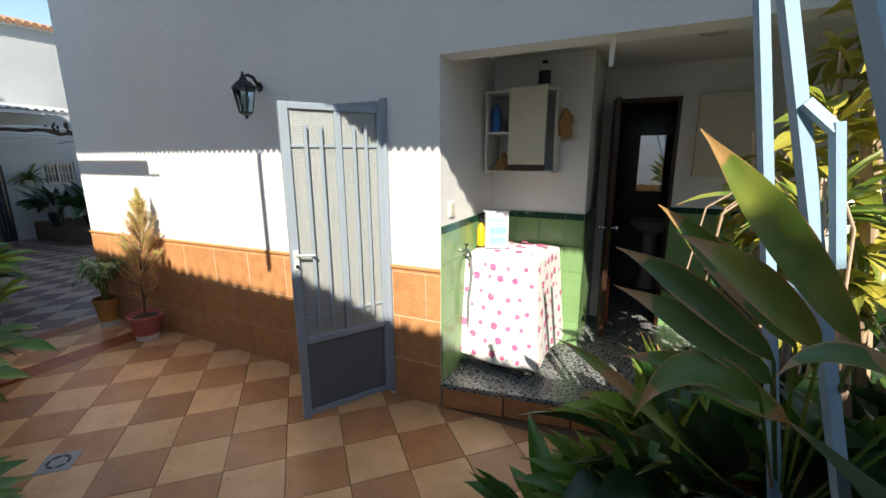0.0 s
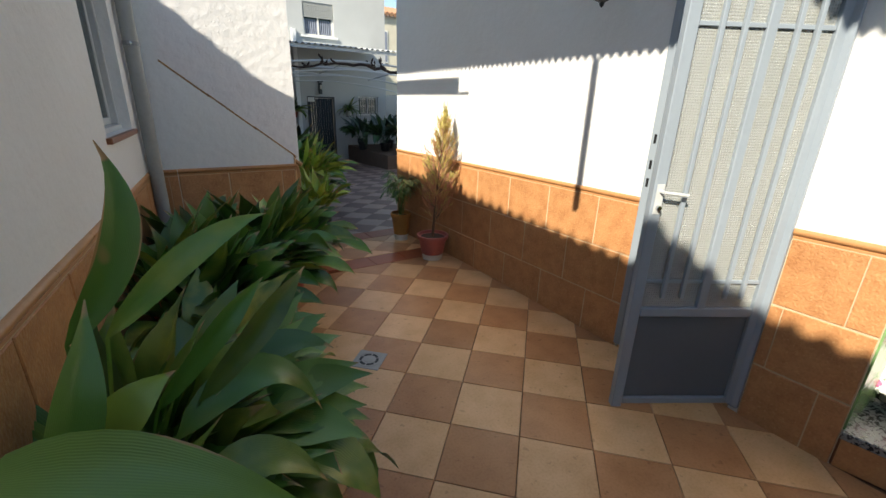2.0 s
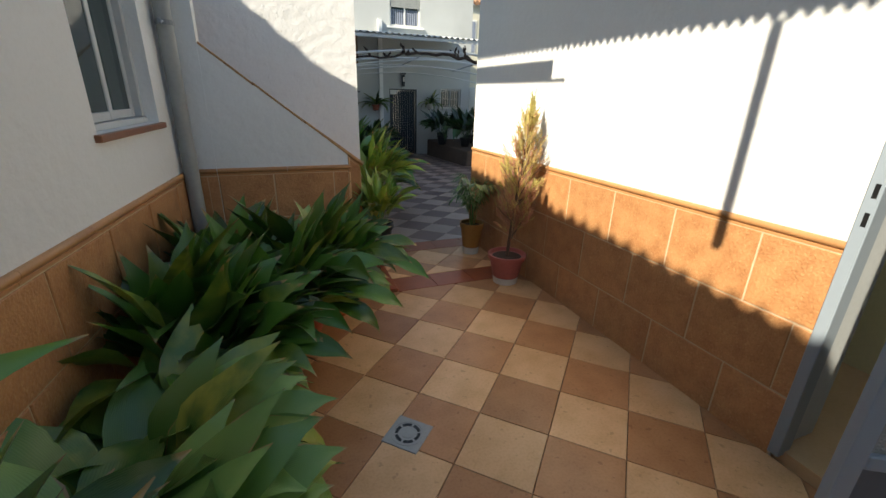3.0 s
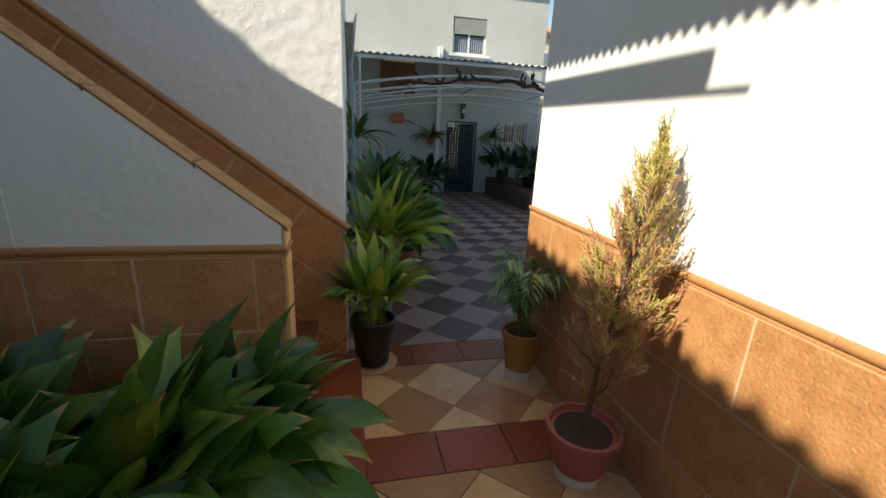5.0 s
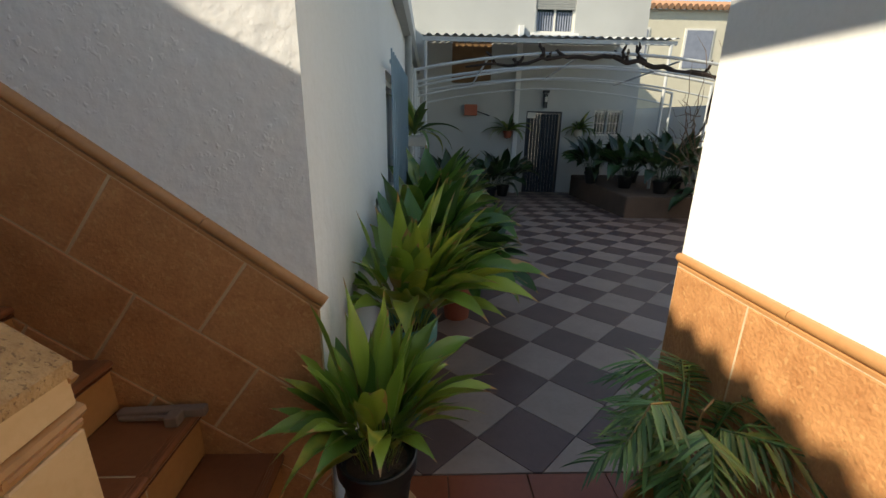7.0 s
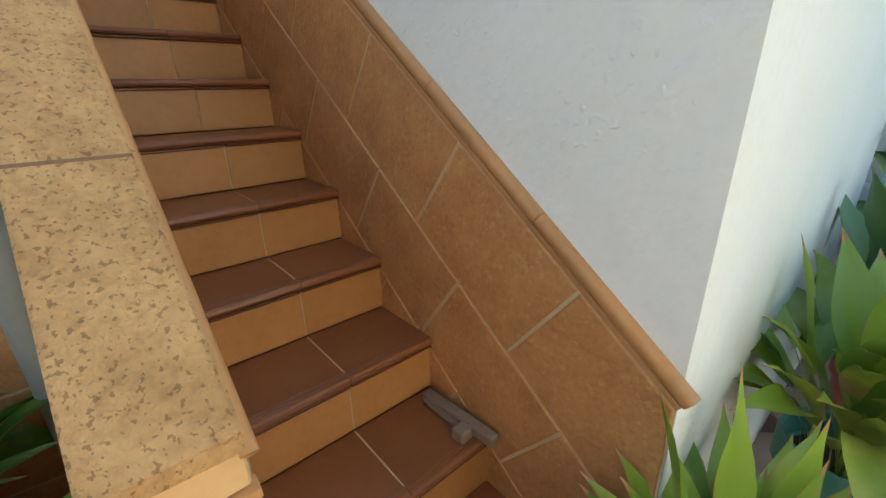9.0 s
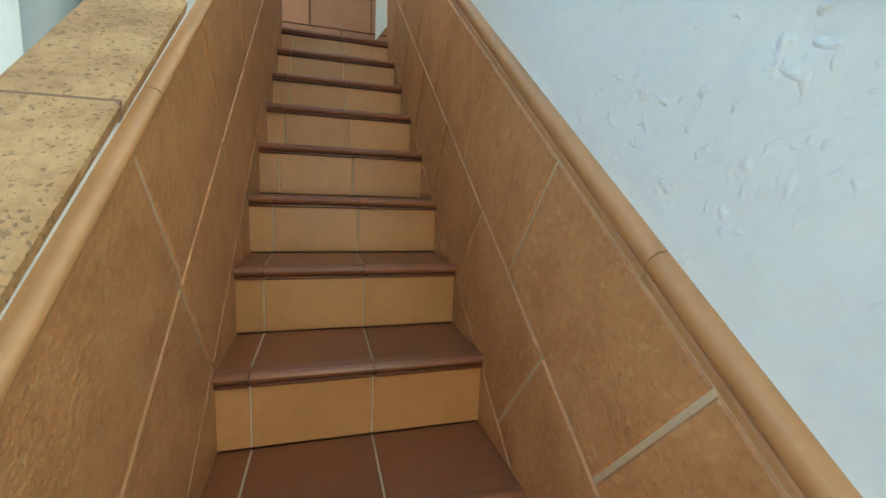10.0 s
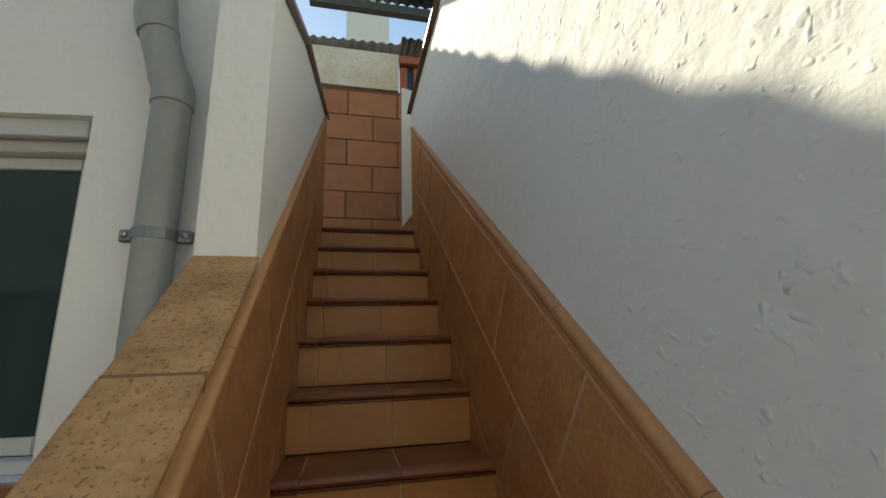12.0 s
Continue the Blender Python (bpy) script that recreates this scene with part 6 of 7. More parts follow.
far_window(GX0, GX1, GZ0, GZ1, True)
w = far_window(UX0, UX1, UZ0, UZ1, False, 0.4)
s = Shape()
s.box(UX0 - 0.1, UX1 + 0.1, FAR_Y - 0.06, FAR_Y - 0.001, UZ0 - 0.06, UZ0 - 0.005)
part("sill", s, PLASTER, w)
s = Shape()
s.box(SX0, SX1, FAR_Y + 0.05, FAR_Y + 0.09, SZ0, SZ1)
sh1 = part("shutter", s, WOOD_DOOR, far_house, "brown wooden shutter")
for k in range(6):
    s = Shape()
    s.box(SX0 + 0.01 + k * (SX1 - SX0) / 6, SX0 + (k + 1) * (SX1 - SX0) / 6 - 0.01, FAR_Y + 0.035, FAR_Y + 0.0495, SZ0 + 0.02, SZ1 - 0.02)
    part("board", s, WOOD_DOOR, sh1)
s = Shape()
s.box(3.79, 3.90, FAR_Y - 0.1, FAR_Y - 0.001, GZ, 3.4)
part("pilaster", s, PLASTER, far_house)
lampf = thing("door_lamp", "small dark lamp box above the far door", "lamp", (4.53, FAR_Y, 1.7))
s = Shape()
s.soft(4.46, 4.60, FAR_Y - 0.12, FAR_Y - 0.001, 1.98, 2.04, 0.005)
s.soft(4.49, 4.57, FAR_Y - 0.1, FAR_Y - 0.001, 1.64, 1.97, 0.005)
part("body", s, DARK_METAL, lampf)
s = Shape()
s.soft(4.5, 4.56, FAR_Y - 0.115, FAR_Y - 0.1005, 1.78, 1.9, 0.003)
part("shade", s, POT_WHITE, lampf)

# corrugated porch roof in front of it
porch = thing("porch_roof", "pale corrugated porch roof on slim posts", "porch", (4, 12.5, 2.7), kind="structure")
s = ridged(-6.15, -1.65, 12.45, 14.99, 2.76, 3.05, pitch=0.15, amp=0.02)
s.v = [(-y, x, z) for x, y, z in s.v]
s.f = [tuple(reversed(q)) for q in s.f]
part("sheet", s, SHEET, porch, smooth=True)
s = Shape()
s.box(1.65, 6.15, 12.5, 12.55, 2.66, 2.73)
part("beam", s, ALU, porch)
for x in (1.7, 6.05):
    s = Shape()
    s.tube([(x, 12.52, ground(12.5)), (x, 12.52, 2.66)], 0.03, 10)
    part("post", s, ALU, porch, smooth=True)

# pergola of bent tubes with a vine
pergola = thing("vine_pergola", "pale bent-tube pergola carrying a bare vine", "pergola", (4, 11, 0))


def arc(y, zl, zm, zr, x0=1.55, x1=6.6):
    pts = []
    for k in range(21):
        t = k / 20
        pts.append(Vector((x0 + (x1 - x0) * t, y, (zl * (1 - t) + zr * t) + (zm - (zl + zr) / 2) * (1 - (2 * t - 1) ** 2))))
    return pts


for y, z in ((11.0, 2.03), (12.0, 1.95), (13.2, 1.86)):
    p = arc(y, z, z + 0.27, z + 0.05)
    part("arch", Shape().tube(p, 0.022, 8), ALU, pergola, smooth=True)
    p2 = [q - Vector((0, 0, 0.17 + 0.06 * abs(2 * i / 20 - 1))) for i, q in enumerate(p)]
    part("arch", Shape().tube(p2, 0.014, 8), ALU, pergola, smooth=True)
    for x in (1.56, 6.59):
        part("post", Shape().tube([(x, y, ground(y)), (x, y, z + 0.03)], 0.024, 8), ALU, pergola, smooth=True)
for x, dz in ((2.6, 0.14), (4.0, 0.26), (5.4, 0.17)):
    part("purlin", Shape().tube([(x, 11.0, 2.04 + dz), (x, 12.0, 1.96 + dz), (x, 13.2, 1.87 + dz)], 0.014, 8), ALU, pergola, smooth=True)
vine = thing("grape_vine", "gnarled bare grape vine trained over the pergola", "vine", (6.2, 11.2, ground(11.2)))
rg = random.Random(5)


def wander(a, b, n, amp, rg):
    a, b = Vector(a), Vector(b)
    out = []
    for k in range(n + 1):
        t = k / n
        j = amp * math.sin(math.pi * t) + amp * 0.3
        out.append(a.lerp(b, t) + Vector((rg.uniform(-j, j), rg.uniform(-j, j), rg.uniform(-j, j))))
    return out


arms = [wander((6.2, 11.2, ground(11.2)), (6.1, 11.1, 2.0), 8, 0.05, rg), wander((6.1, 11.1, 2.0), (4.4, 11.0, 2.26), 12, 0.045, rg), wander((4.4, 11.0, 2.26), (2.3, 11.0, 2.10), 14, 0.04, rg)]
for p, r0, r1 in zip(arms, (0.045, 0.04, 0.032), (0.04, 0.032, 0.014)):
    part("trunk", Shape().tube(p, [r0 + (r1 - r0) * k / (len(p) - 1) for k in range(len(p))], 8), VINE, vine, smooth=True)
for k in range(16):
    p = arms[1 + k % 2]
    a = p[rg.randrange(2, len(p) - 1)]
    b = a + Vector((rg.uniform(-0.15, 0.15), rg.uniform(-0.1, 0.1), rg.uniform(0.06, 0.24)))
    part("spur", Shape().tube(wander(a, b, 4, 0.02, rg), [0.022, 0.026, 0.02, 0.022, 0.008], 6), VINE, vine, smooth=True)
# thin bare shrub at the right of the patio
bare = thing("bare_climber", "tangled bare grey climber", "shrub", (6.0, 10.6, ground(10.6)))
for k in range(46):
    a = Vector((5.9 + rg.uniform(-0.25, 0.5), 10.9 + rg.uniform(-0.4, 0.4), rg.uniform(0.2, 1.5)))
    b = a + Vector((rg.uniform(-0.9, 0.9), rg.uniform(-0.5, 0.5), rg.uniform(0.2, 1.3)))
    part("twig", Shape().tube(wander(a, b, 6, 0.07, rg), [0.009, 0.008, 0.007, 0.006, 0.005, 0.004, 0.002], 5), TWIG, bare)
part("stem", Shape().tube(wander((6.05, 10.9, ground(10.9)), (6.0, 10.9, 1.6), 7, 0.05, rg), 0.03, 7), TWIG, bare, smooth=True)

# patio's right wall and what stands before it
s = Shape()
s.box(7.4, 7.6, WALL_Y1, FAR_Y + 3, -0.6, 1.7)
solid("wall_patio_east", s, PLASTER, "low white wall along the patio's sunny side", "wall", "structure")
s = Shape()
s.box(EDGE + 0.3, 14.0, 21.0, 21.4, -0.6, 5.2)
hz = thing("next_house", "cream neighbouring house with a clay tile roof", "house", (10, 21, 0))
part("wall", s, CREAM_PAINT, hz)
s = Shape()
for k in range(34):
    x = EDGE + 0.2 + k * 0.22
    s.tube([(x, 20.8, 5.25), (x, 23.5, 6.0)], 0.1, 8)
part("roof", s, ROOF_TILE, hz, smooth=True)
for x in (8.6, 11.0):
    s = Shape()
    s.box(x, x + 1.1, 20.97, 20.999, 3.2, 4.6)
    ww = part("window", s, WHITE_PAINT, hz)
    s = Shape()
    s.box(x + 0.07, x + 1.03, 20.95, 20.969, 3.27, 4.53)
    part("pane", s, CURTAIN, ww)
# raised planter, and clumps along the far side with shade put into their leaf colour
s = Shape()
s.soft(5.2, 7.3, 11.6, 14.6, ground(13) - 0.2, 0.12, 0.02)
solid("raised_bed", s, BED, "raised brown flower bed by the patio wall", "planter", "structure")
far_spots = ((3.15, 13.9, 1.0), (3.5, 14.3, 1.25), (5.2, 13.3, 1.0), (5.6, 12.6, 1.1), (6.0, 12.0, 1.2), (6.1, 13.4, 1.2), (6.6, 12.6, 1.3), (6.7, 11.5, 1.2), (5.5, 14.1, 1.0), (2.2, 12.6, 1.2), (2.0, 11.2, 1.2), (1.95, 10.3, 1.1))
for i, (x, y, sc_) in enumerate(far_spots):
    zz = 0.1 if x > 5.15 and y > 11.6 else ground(y)
    clump("aspidistra clump with shade-darkened leaves at the far side of the patio", x, y, ASPI_SHADED_LEAVES, 40, 0.15, 0.25, POT_BLACK, 60 + i, scale=(0.9 * sc_, 1.1 * sc_), tilt=(0, 40), z=zz, group="far aspidistras", spread=0.14)


def bracket_pot(x, z, n, sd, m):
    y = FAR_Y - 0.14
    pl = thing("hanging_pot", "spiky green plant in a wall pot on the far house", "potted plant", (x, y, z), "wall pots")
    part("pot", pot_shape(x, y, z, 0.11, 0.16), m, pl, smooth=True)
    part("bracket", Shape().box(x - 0.02, x + 0.02, y + 0.06, FAR_Y - 0.001, z - 0.02, z - 0.002), BLACK, pl)
    r = random.Random(sd)
    for k in range(n):
        yaw = r.uniform(0, 360)
        piece("leaf", STRAP_LEAVES[k % 7], Matrix.Translation((x, y - 0.03, z + 0.14)) @ Euler((0, 0, radians(yaw))).to_matrix().to_4x4() @ Euler((0, radians(r.uniform(0, 40)), 0)).to_matrix().to_4x4() @ Matrix.Scale(r.uniform(0.9, 1.4), 4), pl)


bracket_pot(5.37, 1.0, 34, 91, POT_WHITE)
bracket_pot(3.65, 0.95, 34, 92, TERRACOTTA)
box_p = thing("wall_meter", "small dark red box on the far wall", "box", (2.75, FAR_Y, 1.5))
s = Shape()
s.soft(2.6, 2.9, FAR_Y - 0.14, FAR_Y - 0.001, 1.45, 1.7, 0.01)
part("body", s, TERRACOTTA, box_p)
s = Shape()
s.tube([(2.9, FAR_Y - 0.08, 1.55), (3.2, FAR_Y - 0.12, 1.45)], 0.012)
part("rod", s, BLACK, box_p)

# grilled window in the patio's west wall
gw = thing("window_2", "window with a pale blue grille in the patio wall", "window", (CORNER_X, 8.7, WZ0), kind="structure")
for b6 in ((W0, W0 + 0.05, WZ0, WZ1), (W1 - 0.05, W1, WZ0, WZ1), (W0 + 0.05, W1 - 0.05, WZ0, WZ0 + 0.05), (W0 + 0.05, W1 - 0.05, WZ1 - 0.05, WZ1)):
    part("window_frame", Shape().box(CORNER_X - 0.14, CORNER_X - 0.09, *b6), ALU, gw)
part("pane", Shape().box(CORNER_X - 0.13, CORNER_X - 0.12, W0 + 0.05, W1 - 0.05, WZ0 + 0.05, WZ1 - 0.05), PANE_DARK, gw)
for k in range(13):
    y = W0 - 0.3 + 2.0 * k / 12
    part("grille_bar", Shape().box(CORNER_X + 0.07, CORNER_X + 0.082, y - 0.008, y + 0.008, WZ0 - 0.2, WZ1 + 0.1), TRELLIS, gw)
for z in (WZ0 - 0.1, 1.1, WZ1 + 0.02):
    part("grille_rail", Shape().box(CORNER_X + 0.06, CORNER_X + 0.069, W0 - 0.3, W1 + 0.1, z - 0.012, z + 0.012), TRELLIS, gw)
# eaves gutter of the west patio building
gut = thing("eaves_gutter", "pale sheet-metal eaves gutter with a down pipe", "gutter", (1.55, 9, 2.5), kind="structure")
prof = [(0.0, 0.0), (0.09, 0.0), (0.12, 0.09), (0.112, 0.09), (0.083, 0.008), (0.0, 0.008)]
part("channel", Shape().loft([[(CORNER_X + 0.002 + u, 8.0, 2.35 + w) for u, w in prof], [(CORNER_X + 0.002 + u, 14.9, 2.35 + w) for u, w in prof]]), PVC, gut)
part("down_pipe", Shape().tube([(CORNER_X + 0.06, 10.3, ground(10.3)), (CORNER_X + 0.06, 10.3, 2.36)], 0.045, 12), PVC, gut, smooth=True)


# ---- pieces of floors and walls ----
def clip(poly, x0, x1, y0, y1):
    """The part of a flat outline inside a rectangle."""
    for ax, lim, sign in ((0, x0, 1), (0, x1, -1), (1, y0, 1), (1, y1, -1)):
        out = []
        for k, p in enumerate(poly):
            q = poly[(k + 1) % len(poly)]
            a, b = sign * (p[ax] - lim), sign * (q[ax] - lim)
            if a >= 0:
                out.append(p)
            if a * b < 0:
                w = a / (a - b)
                out.append((p[0] + (q[0] - p[0]) * w, p[1] + (q[1] - p[1]) * w))
        poly = out
        if len(poly) < 3:
            return []
    return poly


def tile_shape(poly, slope, gap=0.0017, thick=0.011):
    """A tile lying on the ground: its outline pulled in by half a joint, with a worn edge."""
    cx, cy = sum(p[0] for p in poly) / len(poly), sum(p[1] for p in poly) / len(poly)
    size = max(math.hypot(p[0] - cx, p[1] - cy) for p in poly)
    sh = Shape()
    rings = []
    for inset, h in ((gap, -thick), (gap, -0.002), (gap + 0.002, 0.0)):
        k = max(0.2, 1 - inset * 1.4 / size)
        rings.append([Vector((cx + (x - cx) * k, cy + (y - cy) * k, slope(cy + (y - cy) * k) + h)) for x, y in poly])
    sh.loft(rings)
    return sh


HALF = 0.2357


def diamonds(x0, x1, y0, y1):
    """Outlines of the diagonal tiles in a rectangle, with their colour."""
    ox, oy = 1.307 + HALF, 3.067
    for i in range(int((x0 - ox) / HALF) - 2, int((x1 - ox) / HALF) + 3):
        for j in range(int((y0 - oy) / HALF) - 2, int((y1 - oy) / HALF) + 3):
            if (i + j) % 2:
                continue
            cx, cy = ox + i * HALF, oy + j * HALF
            poly = clip([(cx - HALF, cy), (cx, cy - HALF), (cx + HALF, cy), (cx, cy + HALF)], x0, x1, y0, y1)
            if len(poly) > 2:
                area = abs(sum(p[0] * q[1] - q[0] * p[1] for p, q in zip(poly, poly[1:] + poly[:1]))) / 2
                if area > 0.001:
                    yield poly, i % 2 == 0


def lay(name, x0, x1, y0, y1, light, dark):
    for poly, pale in diamonds(x0, x1, y0, y1):
        part(name, tile_shape(poly, ground), light if pale else dark, floor)


lay("floor_tile", -0.3, WALL_X - 0.002, -0.3, 4.73, TILE_LIGHT, TILE_DARK)
lay("floor_tile", 1.53, WALL_X - 0.002, 5.005, 5.64, TILE_LIGHT, TILE_DARK)
lay("floor_tile", CORNER_X, 4.6, 5.915, 9.2, PATIO_LIGHT, PATIO_DARK)
rest_light, rest_dark = Shape(), Shape()
for box4 in ((4.6, 9.2, 5.915, 9.2), (CORNER_X, 9.2, 9.2, FAR_Y)):
    for poly, pale in diamonds(*box4):
        t = tile_shape(poly, ground)
        (rest_light if pale else rest_dark).add(t.v, t.f)
tagged(part("far_tiles", rest_light, PATIO_LIGHT, floor), kind="stuff")
tagged(part("far_tiles", rest_dark, PATIO_DARK, floor), kind="stuff")
# border strips
x = 1.53
while x < WALL_X - 0.05:
    x1 = min(x + 0.335, WALL_X - 0.002)
    for a, b in ((4.735, 5.0), (5.645, 5.91)):
        part("border_tile", tile_shape([(x, a), (x1, a), (x1, b), (x, b)], ground), TILE_RED, floor)
    x = x1
# low landing before the first step
s = Shape()
s.hexa([(0.9, 4.735, -0.3), (1.525, 4.735, -0.3), (1.525, 5.69, -0.3), (0.9, 5.69, -0.3), (0.9, 4.735, 0.0), (1.525, 4.735, 0.0), (1.525, 5.69, 0.026), (0.9, 5.69, 0.026)])
landing = solid("stair_landing", s, TREAD, "low red-tiled landing before the stairs", "landing", "structure")
for k in range(5):
    a, b = 4.74 + 0.19 * k, 4.74 + 0.19 * (k + 1)
    part("landing_tile", tile_shape([(1.21, a), (1.53, a), (1.53, b), (1.21, b)], lambda yy: 0.012 + 0.027 * (yy - 4.74)), TILE_RED, landing)
    part("landing_tile", tile_shape([(0.9, a), (1.21, a), (1.21, b), (0.9, b)], lambda yy: 0.012 + 0.027 * (yy - 4.74)), TILE_RED, landing)

# dado of the long wall
def dado_top(y):
    return 1.003 - 0.0123 * (y - 1.54)


def slab_tile(p, out, thick, gap=0.004, edge=0.003):
    """A flat tile on a wall: outline p in space, standing out along a direction."""
    p = [Vector(q) for q in p]
    c = sum(p, Vector()) / len(p)
    size = max((q - c).length for q in p)
    k0, k1 = 1 - gap * 1.4 / size, 1 - (gap + edge) * 1.4 / size
    out = Vector(out)
    sh = Shape()
    sh.loft([[c + (q - c) * k0 for q in p], [c + (q - c) * k0 + out * (thick - edge) for q in p], [c + (q - c) * k1 + out * thick for q in p]])
    return sh


def bed(quad, out, thick):
    out = Vector(out)
    sh = Shape()
    sh.loft([[Vector(q) for q in quad], [Vector(q) + out * thick for q in quad]])
    return sh


def trim_bar(a, b, out, radius=0.012, height=0.045, parent=None):
    """A half-round moulding with a thin fillet below, along a line."""
    a, b, out = Vector(a), Vector(b), Vector(out)
    d = (b - a).normalized()
    up = out.cross(d)
    if up.z < 0:
        up = -up
    prof = [(0, 0), (0.008, 0.0), (0.008, 0.008), (0.005, 0.011), (0.010, 0.016)]
    prof += [(0.008 + 0.012 * math.sin(math.pi * t / 6), 0.016 + (height - 0.016) * (0.5 - 0.5 * math.cos(math.pi * t / 6))) for t in range(1, 6)]
    prof += [(0.006, height), (0, height)]
    n = max(1, int((b - a).length / 0.43 + 0.5))
    for k in range(n):
        p, q = a + (b - a) * (k / n) + d * 0.0008, a + (b - a) * ((k + 1) / n) - d * 0.0008
        sh = Shape()
        sh.loft([[p + out * u + up * w for u, w in prof], [q + out * u + up * w for u, w in prof]])
        part("trim", sh, TRIM, parent, smooth=True)


W = -1  # tiles stand out towards -x
for ya, yb in ((WALL_Y0, DOOR_A - 0.046), (DOOR_B + 0.005, WALL_Y1)):
    part("dado_bed", bed([(WALL_X, ya, -0.25), (WALL_X, ya, dado_top(ya) - 0.04), (WALL_X, yb, dado_top(yb) - 0.04), (WALL_X, yb, -0.25)], (-1, 0, 0), 0.007), GROUT, wall_long)
    for row in range(3):
        ja = [ya + 0.001] + [y for y in [1.64 + 0.43 * k + (0.215 if row == 1 else 0.0) for k in range(-1, 11)] if ya + 0.03 < y < yb - 0.03] + [yb - 0.001]
        for a, b in zip(ja, ja[1:]):
            def zz(y):
                t = dado_top(y) - 0.043 - 0.325 * row
                return t, (t - 0.325 if row < 2 else ground(y) - 0.02)
            part("dado_tile", slab_tile([(WALL_X, a, zz(a)[1]), (WALL_X, a, zz(a)[0]), (WALL_X, b, zz(b)[0]), (WALL_X, b, zz(b)[1])], (-1, 0, 0), 0.011), DADO, wall_long)
    trim_bar((WALL_X, ya, dado_top(ya) - 0.043), (WALL_X, yb, dado_top(yb) - 0.043), (-1, 0, 0), parent=wall_long)

# dado beside the stairs: two sloping courses
def rail_z(x):
    return 0.866 + 0.757 * (1.45 - x)


YS = STAIR_Y1
ang = math.atan(0.755)
ca, sa = math.cos(ang), math.sin(ang)
part("dado_bed", bed([(CORNER_X, YS, -0.25), (CORNER_X, YS, rail_z(CORNER_X) - 0.05), (-1.5, YS, rail_z(-1.5) - 0.05), (-1.5, YS, 0.3)], (0, -1, 0), 0.006), GROUT, wall_stair)


def cut_x(poly, lim, keep_less):
    out = []
    for k, p in enumerate(poly):
        q = poly[(k + 1) % len(poly)]
        a, b = (lim - p[0], lim - q[0]) if keep_less else (p[0] - lim, q[0] - lim)
        if a >= 0:
            out.append(p)
        if a * b < 0:
            w = a / (a - b)
            out.append(tuple(p[i] + (q[i] - p[i]) * w for i in range(2)))
    return out


def sloped_courses(y, out, x_hi, x_lo, parent, first):
    for row in range(3):
        top, bot = -0.043 - 0.285 * row, -0.043 - 0.285 * (row + 1)
        for k in range(-2, 12):
            a = first - 0.42 * k - (0.21 if row == 1 else 0.0)
            b = a - 0.42
            # along the slope from the corner, and square to it
            quad = []
            for u, w in ((a, top), (b, top), (b, bot), (a, bot)):
                quad.append((1.45 + u * ca + w * sa, rail_z(1.45) - u * sa + w * ca))
            quad = cut_x(cut_x(quad, x_hi, True), x_lo, False)
            if len(quad) < 3:
                continue
            part("dado_tile", slab_tile([(px, y, pz) for px, pz in quad], out, 0.010), DADO, parent)


sloped_courses(YS, (0, -1, 0), CORNER_X - 0.002, -1.5, wall_stair, 0.20)
trim_bar((CORNER_X, YS, rail_z(CORNER_X) - 0.055), (-1.5, YS, rail_z(-1.5) - 0.055), (0, -1, 0), parent=wall_stair, height=0.05)


# parapet face: level dado under the white plaster, with its moulding
def flat_dado(y, x0, x1, top, parent, first, courses=3, out=(0, -1, 0), width=0.405):
    part("dado_bed", bed([(x0, y, -0.02), (x1, y, -0.02), (x1, y, top - 0.045), (x0, y, top - 0.045)], out, 0.006), GROUT, parent)
    for row in range(courses):
        t, b_ = top - 0.045 - 0.31 * row, (top - 0.045 - 0.31 * (row + 1) if row < courses - 1 else 0.0)
        js = [x0] + [x for x in [first + width * k + (0.2 if row % 2 else 0.0) for k in range(-12, 12)] if x0 + 0.03 < x < x1 - 0.03] + [x1]
        for a, b in zip(js, js[1:]):
            part("dado_tile", slab_tile([(a, y, b_), (b, y, b_), (b, y, t), (a, y, t)], out, 0.011), DADO, parent)


parapet = bpy.data.objects["wall_parapet"]
flat_dado(4.965, 0.372, 1.225, 0.955, parapet, 1.119)
trim_bar((0.372, 4.965, 0.91), (1.24, 4.965, 0.91), (0, -1, 0), parent=parapet)
inner = bpy.data.objects["wall_stair_inner"]
flat_dado(4.96, 0.21, 0.37, 0.955, inner, 0.31)
trim_bar((0.21, 4.96, 0.91), (0.37, 4.96, 0.91), (0, -1, 0), parent=inner)
# house wall dado, following the askew wall
hd = Vector((house_x(4.9) - house_x(0.0), 4.9, 0)).normalized()
ho = Vector((hd.y, -hd.x, 0))
hy = lambda y, z, d=0.0: Vector((house_x(y), y, z)) + ho * d
part("dado_bed", bed([hy(-0.5, -0.05), hy(4.93, -0.05), hy(4.93, 0.91), hy(-0.5, 0.96)], ho, 0.006), GROUT, wall_house)
for row in range(3):
    js = [-0.5 + 0.43 * k + (0.2 if row % 2 else 0.0) for k in range(13) if -0.5 + 0.43 * k < 4.7] + [4.93]
    for a, b in zip(js, js[1:]):
        zt = lambda y: 0.955 - 0.009 * (y + 0.5) - 0.31 * row
        zb = lambda y: zt(y) - 0.31 if row < 2 else 0.0
        part("dado_tile", slab_tile([hy(a, zb(a)), hy(b, zb(b)), hy(b, zt(b)), hy(a, zt(a))], ho, 0.011), DADO, wall_house)
trim_bar(hy(-0.5, 0.957), hy(4.93, 0.909), ho, parent=wall_house)
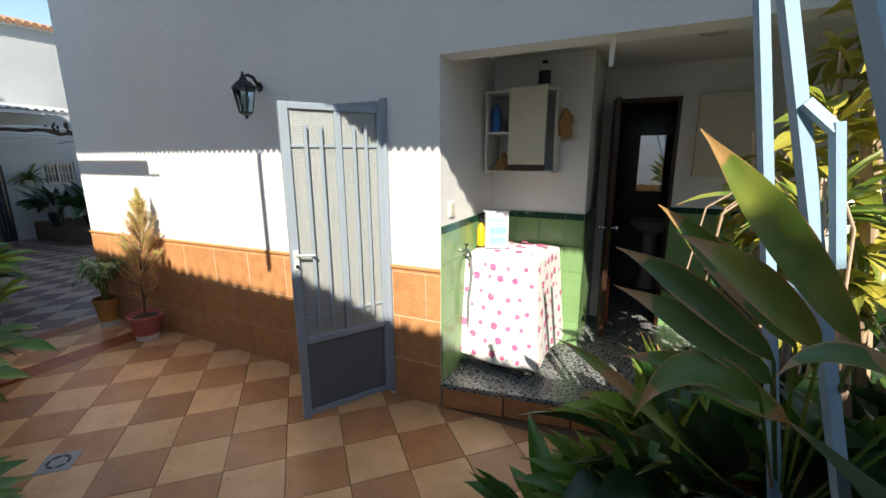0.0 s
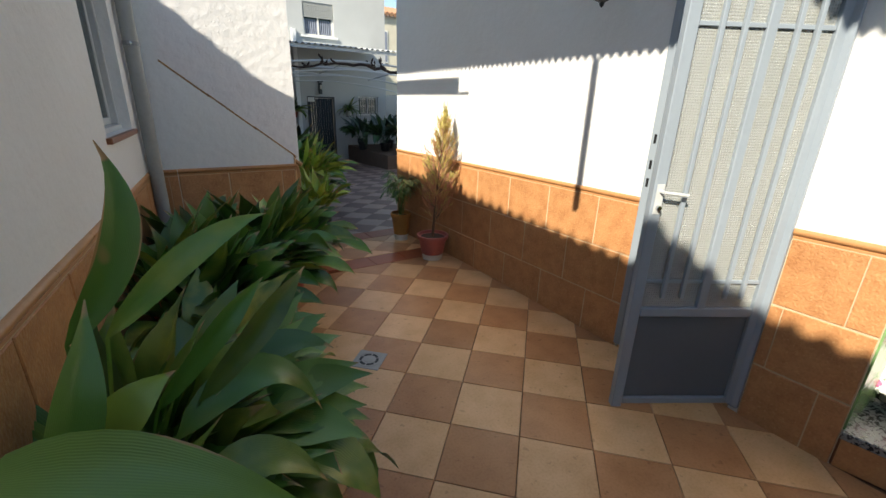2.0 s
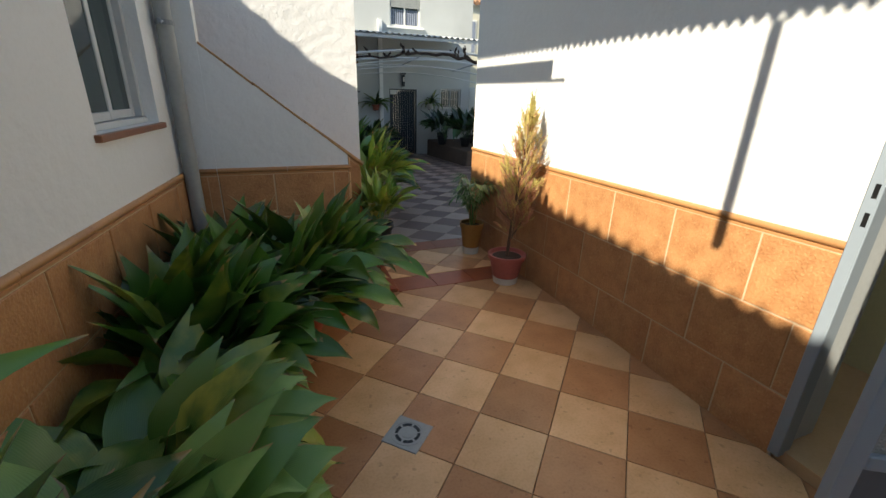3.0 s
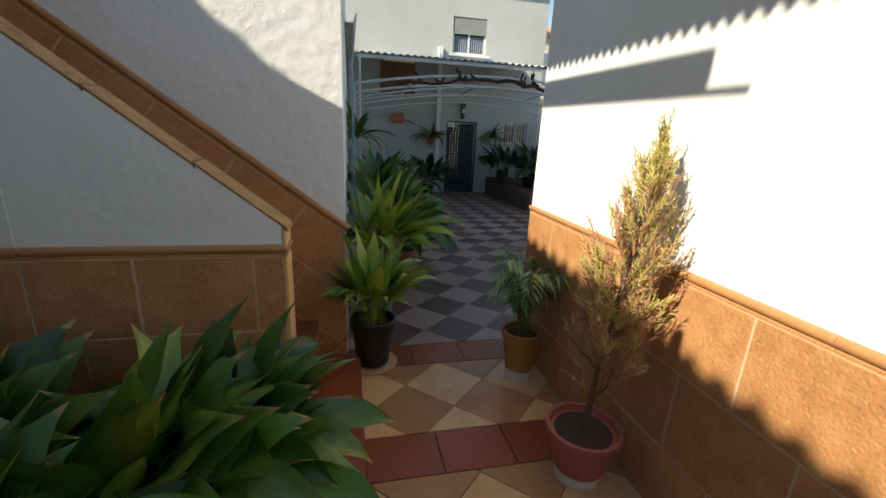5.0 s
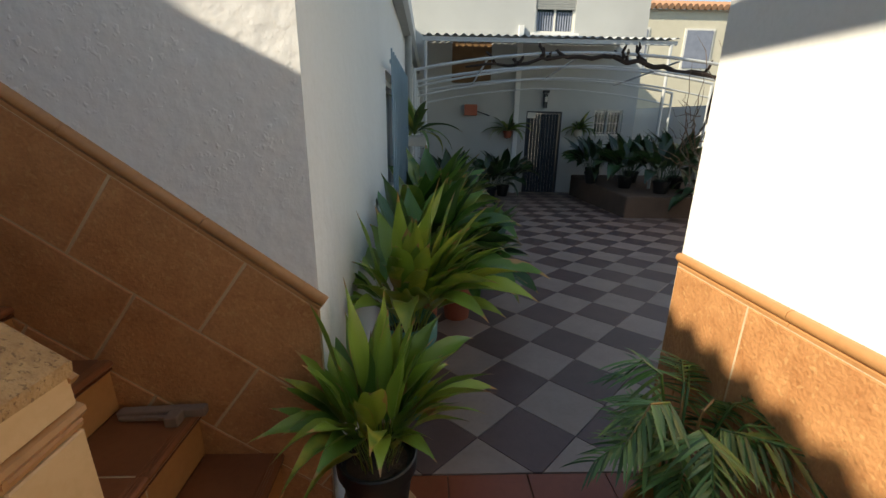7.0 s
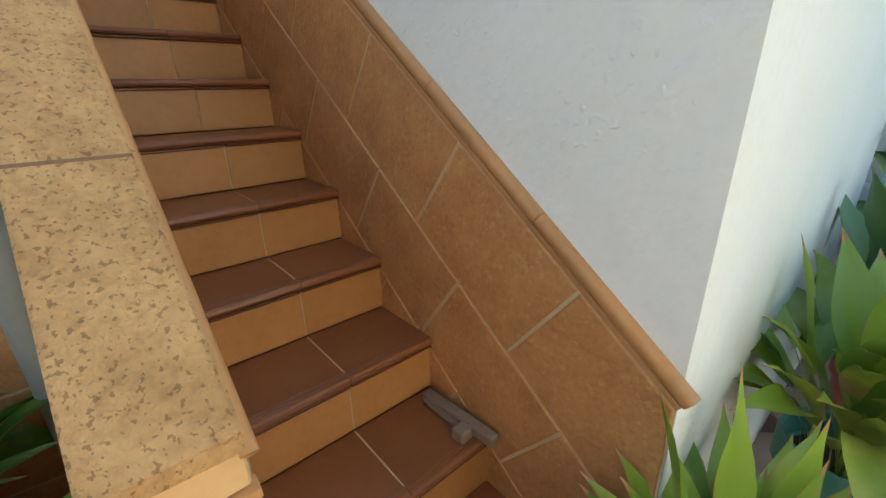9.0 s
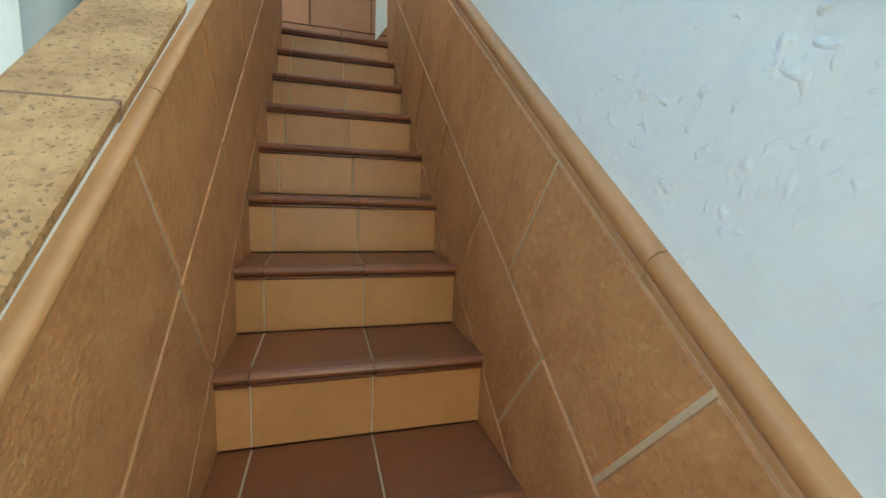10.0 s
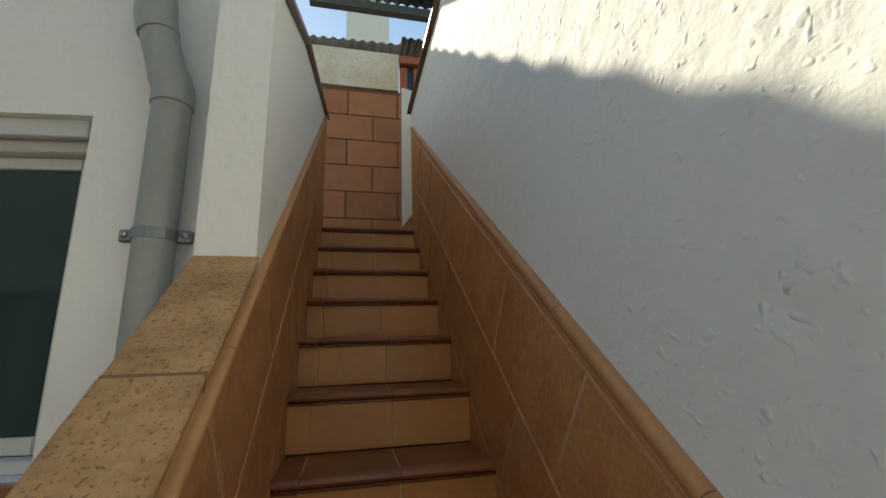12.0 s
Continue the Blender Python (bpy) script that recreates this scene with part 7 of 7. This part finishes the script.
# inner side of the parapet and stair wall: two sloping courses
sl = math.atan(0.785)
for row in range(4):
    for k in range(-2, 10):
        top = lambda x: COP(x) - 0.05 - 0.345 * row
        a = 1.30 - 0.335 * k - (0.16 if row == 1 else 0)
        b = a - 0.335
        sh_x = 0.17
        q = [(a, top(a)), (b, top(b)), (b - sh_x, top(b - sh_x) - 0.345), (a - sh_x, top(a - sh_x) - 0.345)]
        q = cut_x(cut_x(q, 1.224, True), -1.52, False)
        if len(q) > 2:
            part("dado_tile", slab_tile([(x, STAIR_Y0, z) for x, z in q], (0, 1, 0), 0.006), DADO, parapet)
part("dado_bed", bed([(1.224, STAIR_Y0, -0.1), (1.224, STAIR_Y0, COP(1.224) - 0.06), (-1.52, STAIR_Y0, COP(-1.52) - 0.06), (-1.52, STAIR_Y0, 1.2)], (0, 1, 0), 0.003), GROUT, parapet)
trim_bar((1.224, STAIR_Y0, COP(1.224) - 0.08), (-1.52, STAIR_Y0, COP(-1.52) - 0.08), (0, 1, 0), parent=parapet, height=0.036)

# green tiles of the recess
side = bpy.data.objects["wall_recess_side"]
back = bpy.data.objects["wall_recess_back"]
doorw = bpy.data.objects["wall_recess_door"]


def green_wall(p0, p1, out, parent, z0=0.185, top=1.285, w=0.15):
    """Tiles between two plan points, with a dark green border on top."""
    p0, p1, out = Vector((*p0, 0)), Vector((*p1, 0)), Vector((*out, 0))
    d, L = (p1 - p0).normalized(), (p1 - p0).length
    at = lambda u, z: p0 + d * u + Vector((0, 0, z))
    part("tile_bed", bed([at(0, z0), at(L, z0), at(L, top), at(0, top)], out, 0.004), GREEN_TILE, parent)
    nh = 5
    h = (top - 0.05 - z0) / nh
    us = [0.0]
    while us[-1] < L - 0.02:
        us.append(min(us[-1] + 0.2, L))
    for a, b in zip(us, us[1:]):
        if b - a < 0.015:
            continue
        for j in range(nh):
            part("wall_tile", slab_tile([at(a, z0 + h * j), at(b, z0 + h * j), at(b, z0 + h * (j + 1)), at(a, z0 + h * (j + 1))], out, 0.008, 0.0015, 0.0015), GREEN_TILE, parent)
        part("border_tile", slab_tile([at(a, top - 0.05), at(b, top - 0.05), at(b, top - 0.012), at(a, top - 0.012)], out, 0.009, 0.0015, 0.002), GREEN_DARK, parent)
        part("border_strip", slab_tile([at(a, top - 0.012), at(b, top - 0.012), at(b, top), at(a, top)], out, 0.012, 0.001, 0.002), GREEN_DARK, parent)


green_wall((WALL_X + 0.003, WALL_Y0), (BACK_X, WALL_Y0), (0, -1), side)
green_wall((BACK_X, WALL_Y0 - 0.01), (BACK_X, PIER_Y), (-1, 0), back)
green_wall((BACK_X, PIER_Y), (DOOR_X, PIER_Y), (0, -1), back)
green_wall((DOOR_X, DY0), (DOOR_X, -1.2), (-1, 0), doorw)
# terrazzo slabs and the tiled step face
rf = bpy.data.objects["recess_floor"]
edges = [1.525, 0.98, 0.42, -0.14, -0.7, -1.2]
for a, b in zip(edges, edges[1:]):
    q = [(sx(b) - 0.01, b), (sx(b) + 0.26, b), (sx(a) + 0.26, a), (sx(a) - 0.01, a)]
    sh = Shape().loft([[(x, y, 0.146) for x, y in q], [(x, y, 0.178) for x, y in q], [(x + (0.003 if k in (0, 3) else 0), y, 0.182) for k, (x, y) in enumerate(q)]])
    part("front_slab", sh, TERRAZZO, rf)
    for k in range(6):
        x0, x1 = 0.264 + 0.5 * k, 0.26 + 0.5 * (k + 1)
        q = [(sx(b) + x0, b + 0.002), (sx(b) + x1, b + 0.002), (sx(a) + x1, a - 0.002), (sx(a) + x0, a - 0.002)]
        part("floor_slab", Shape().loft([[(x, y, 0.146) for x, y in q], [(x, y, 0.182) for x, y in q]]), TERRAZZO, rf)
edges = [1.525, 1.1, 0.67, 0.24, -0.2, -0.63, -1.2]
for a, b in zip(edges, edges[1:]):
    part("step_tile", slab_tile([(sx(a), a, 0.0), (sx(a), a, 0.145), (sx(b), b, 0.145), (sx(b), b, 0.0)], (-1, 0, 0), 0.008), DADO, rf)
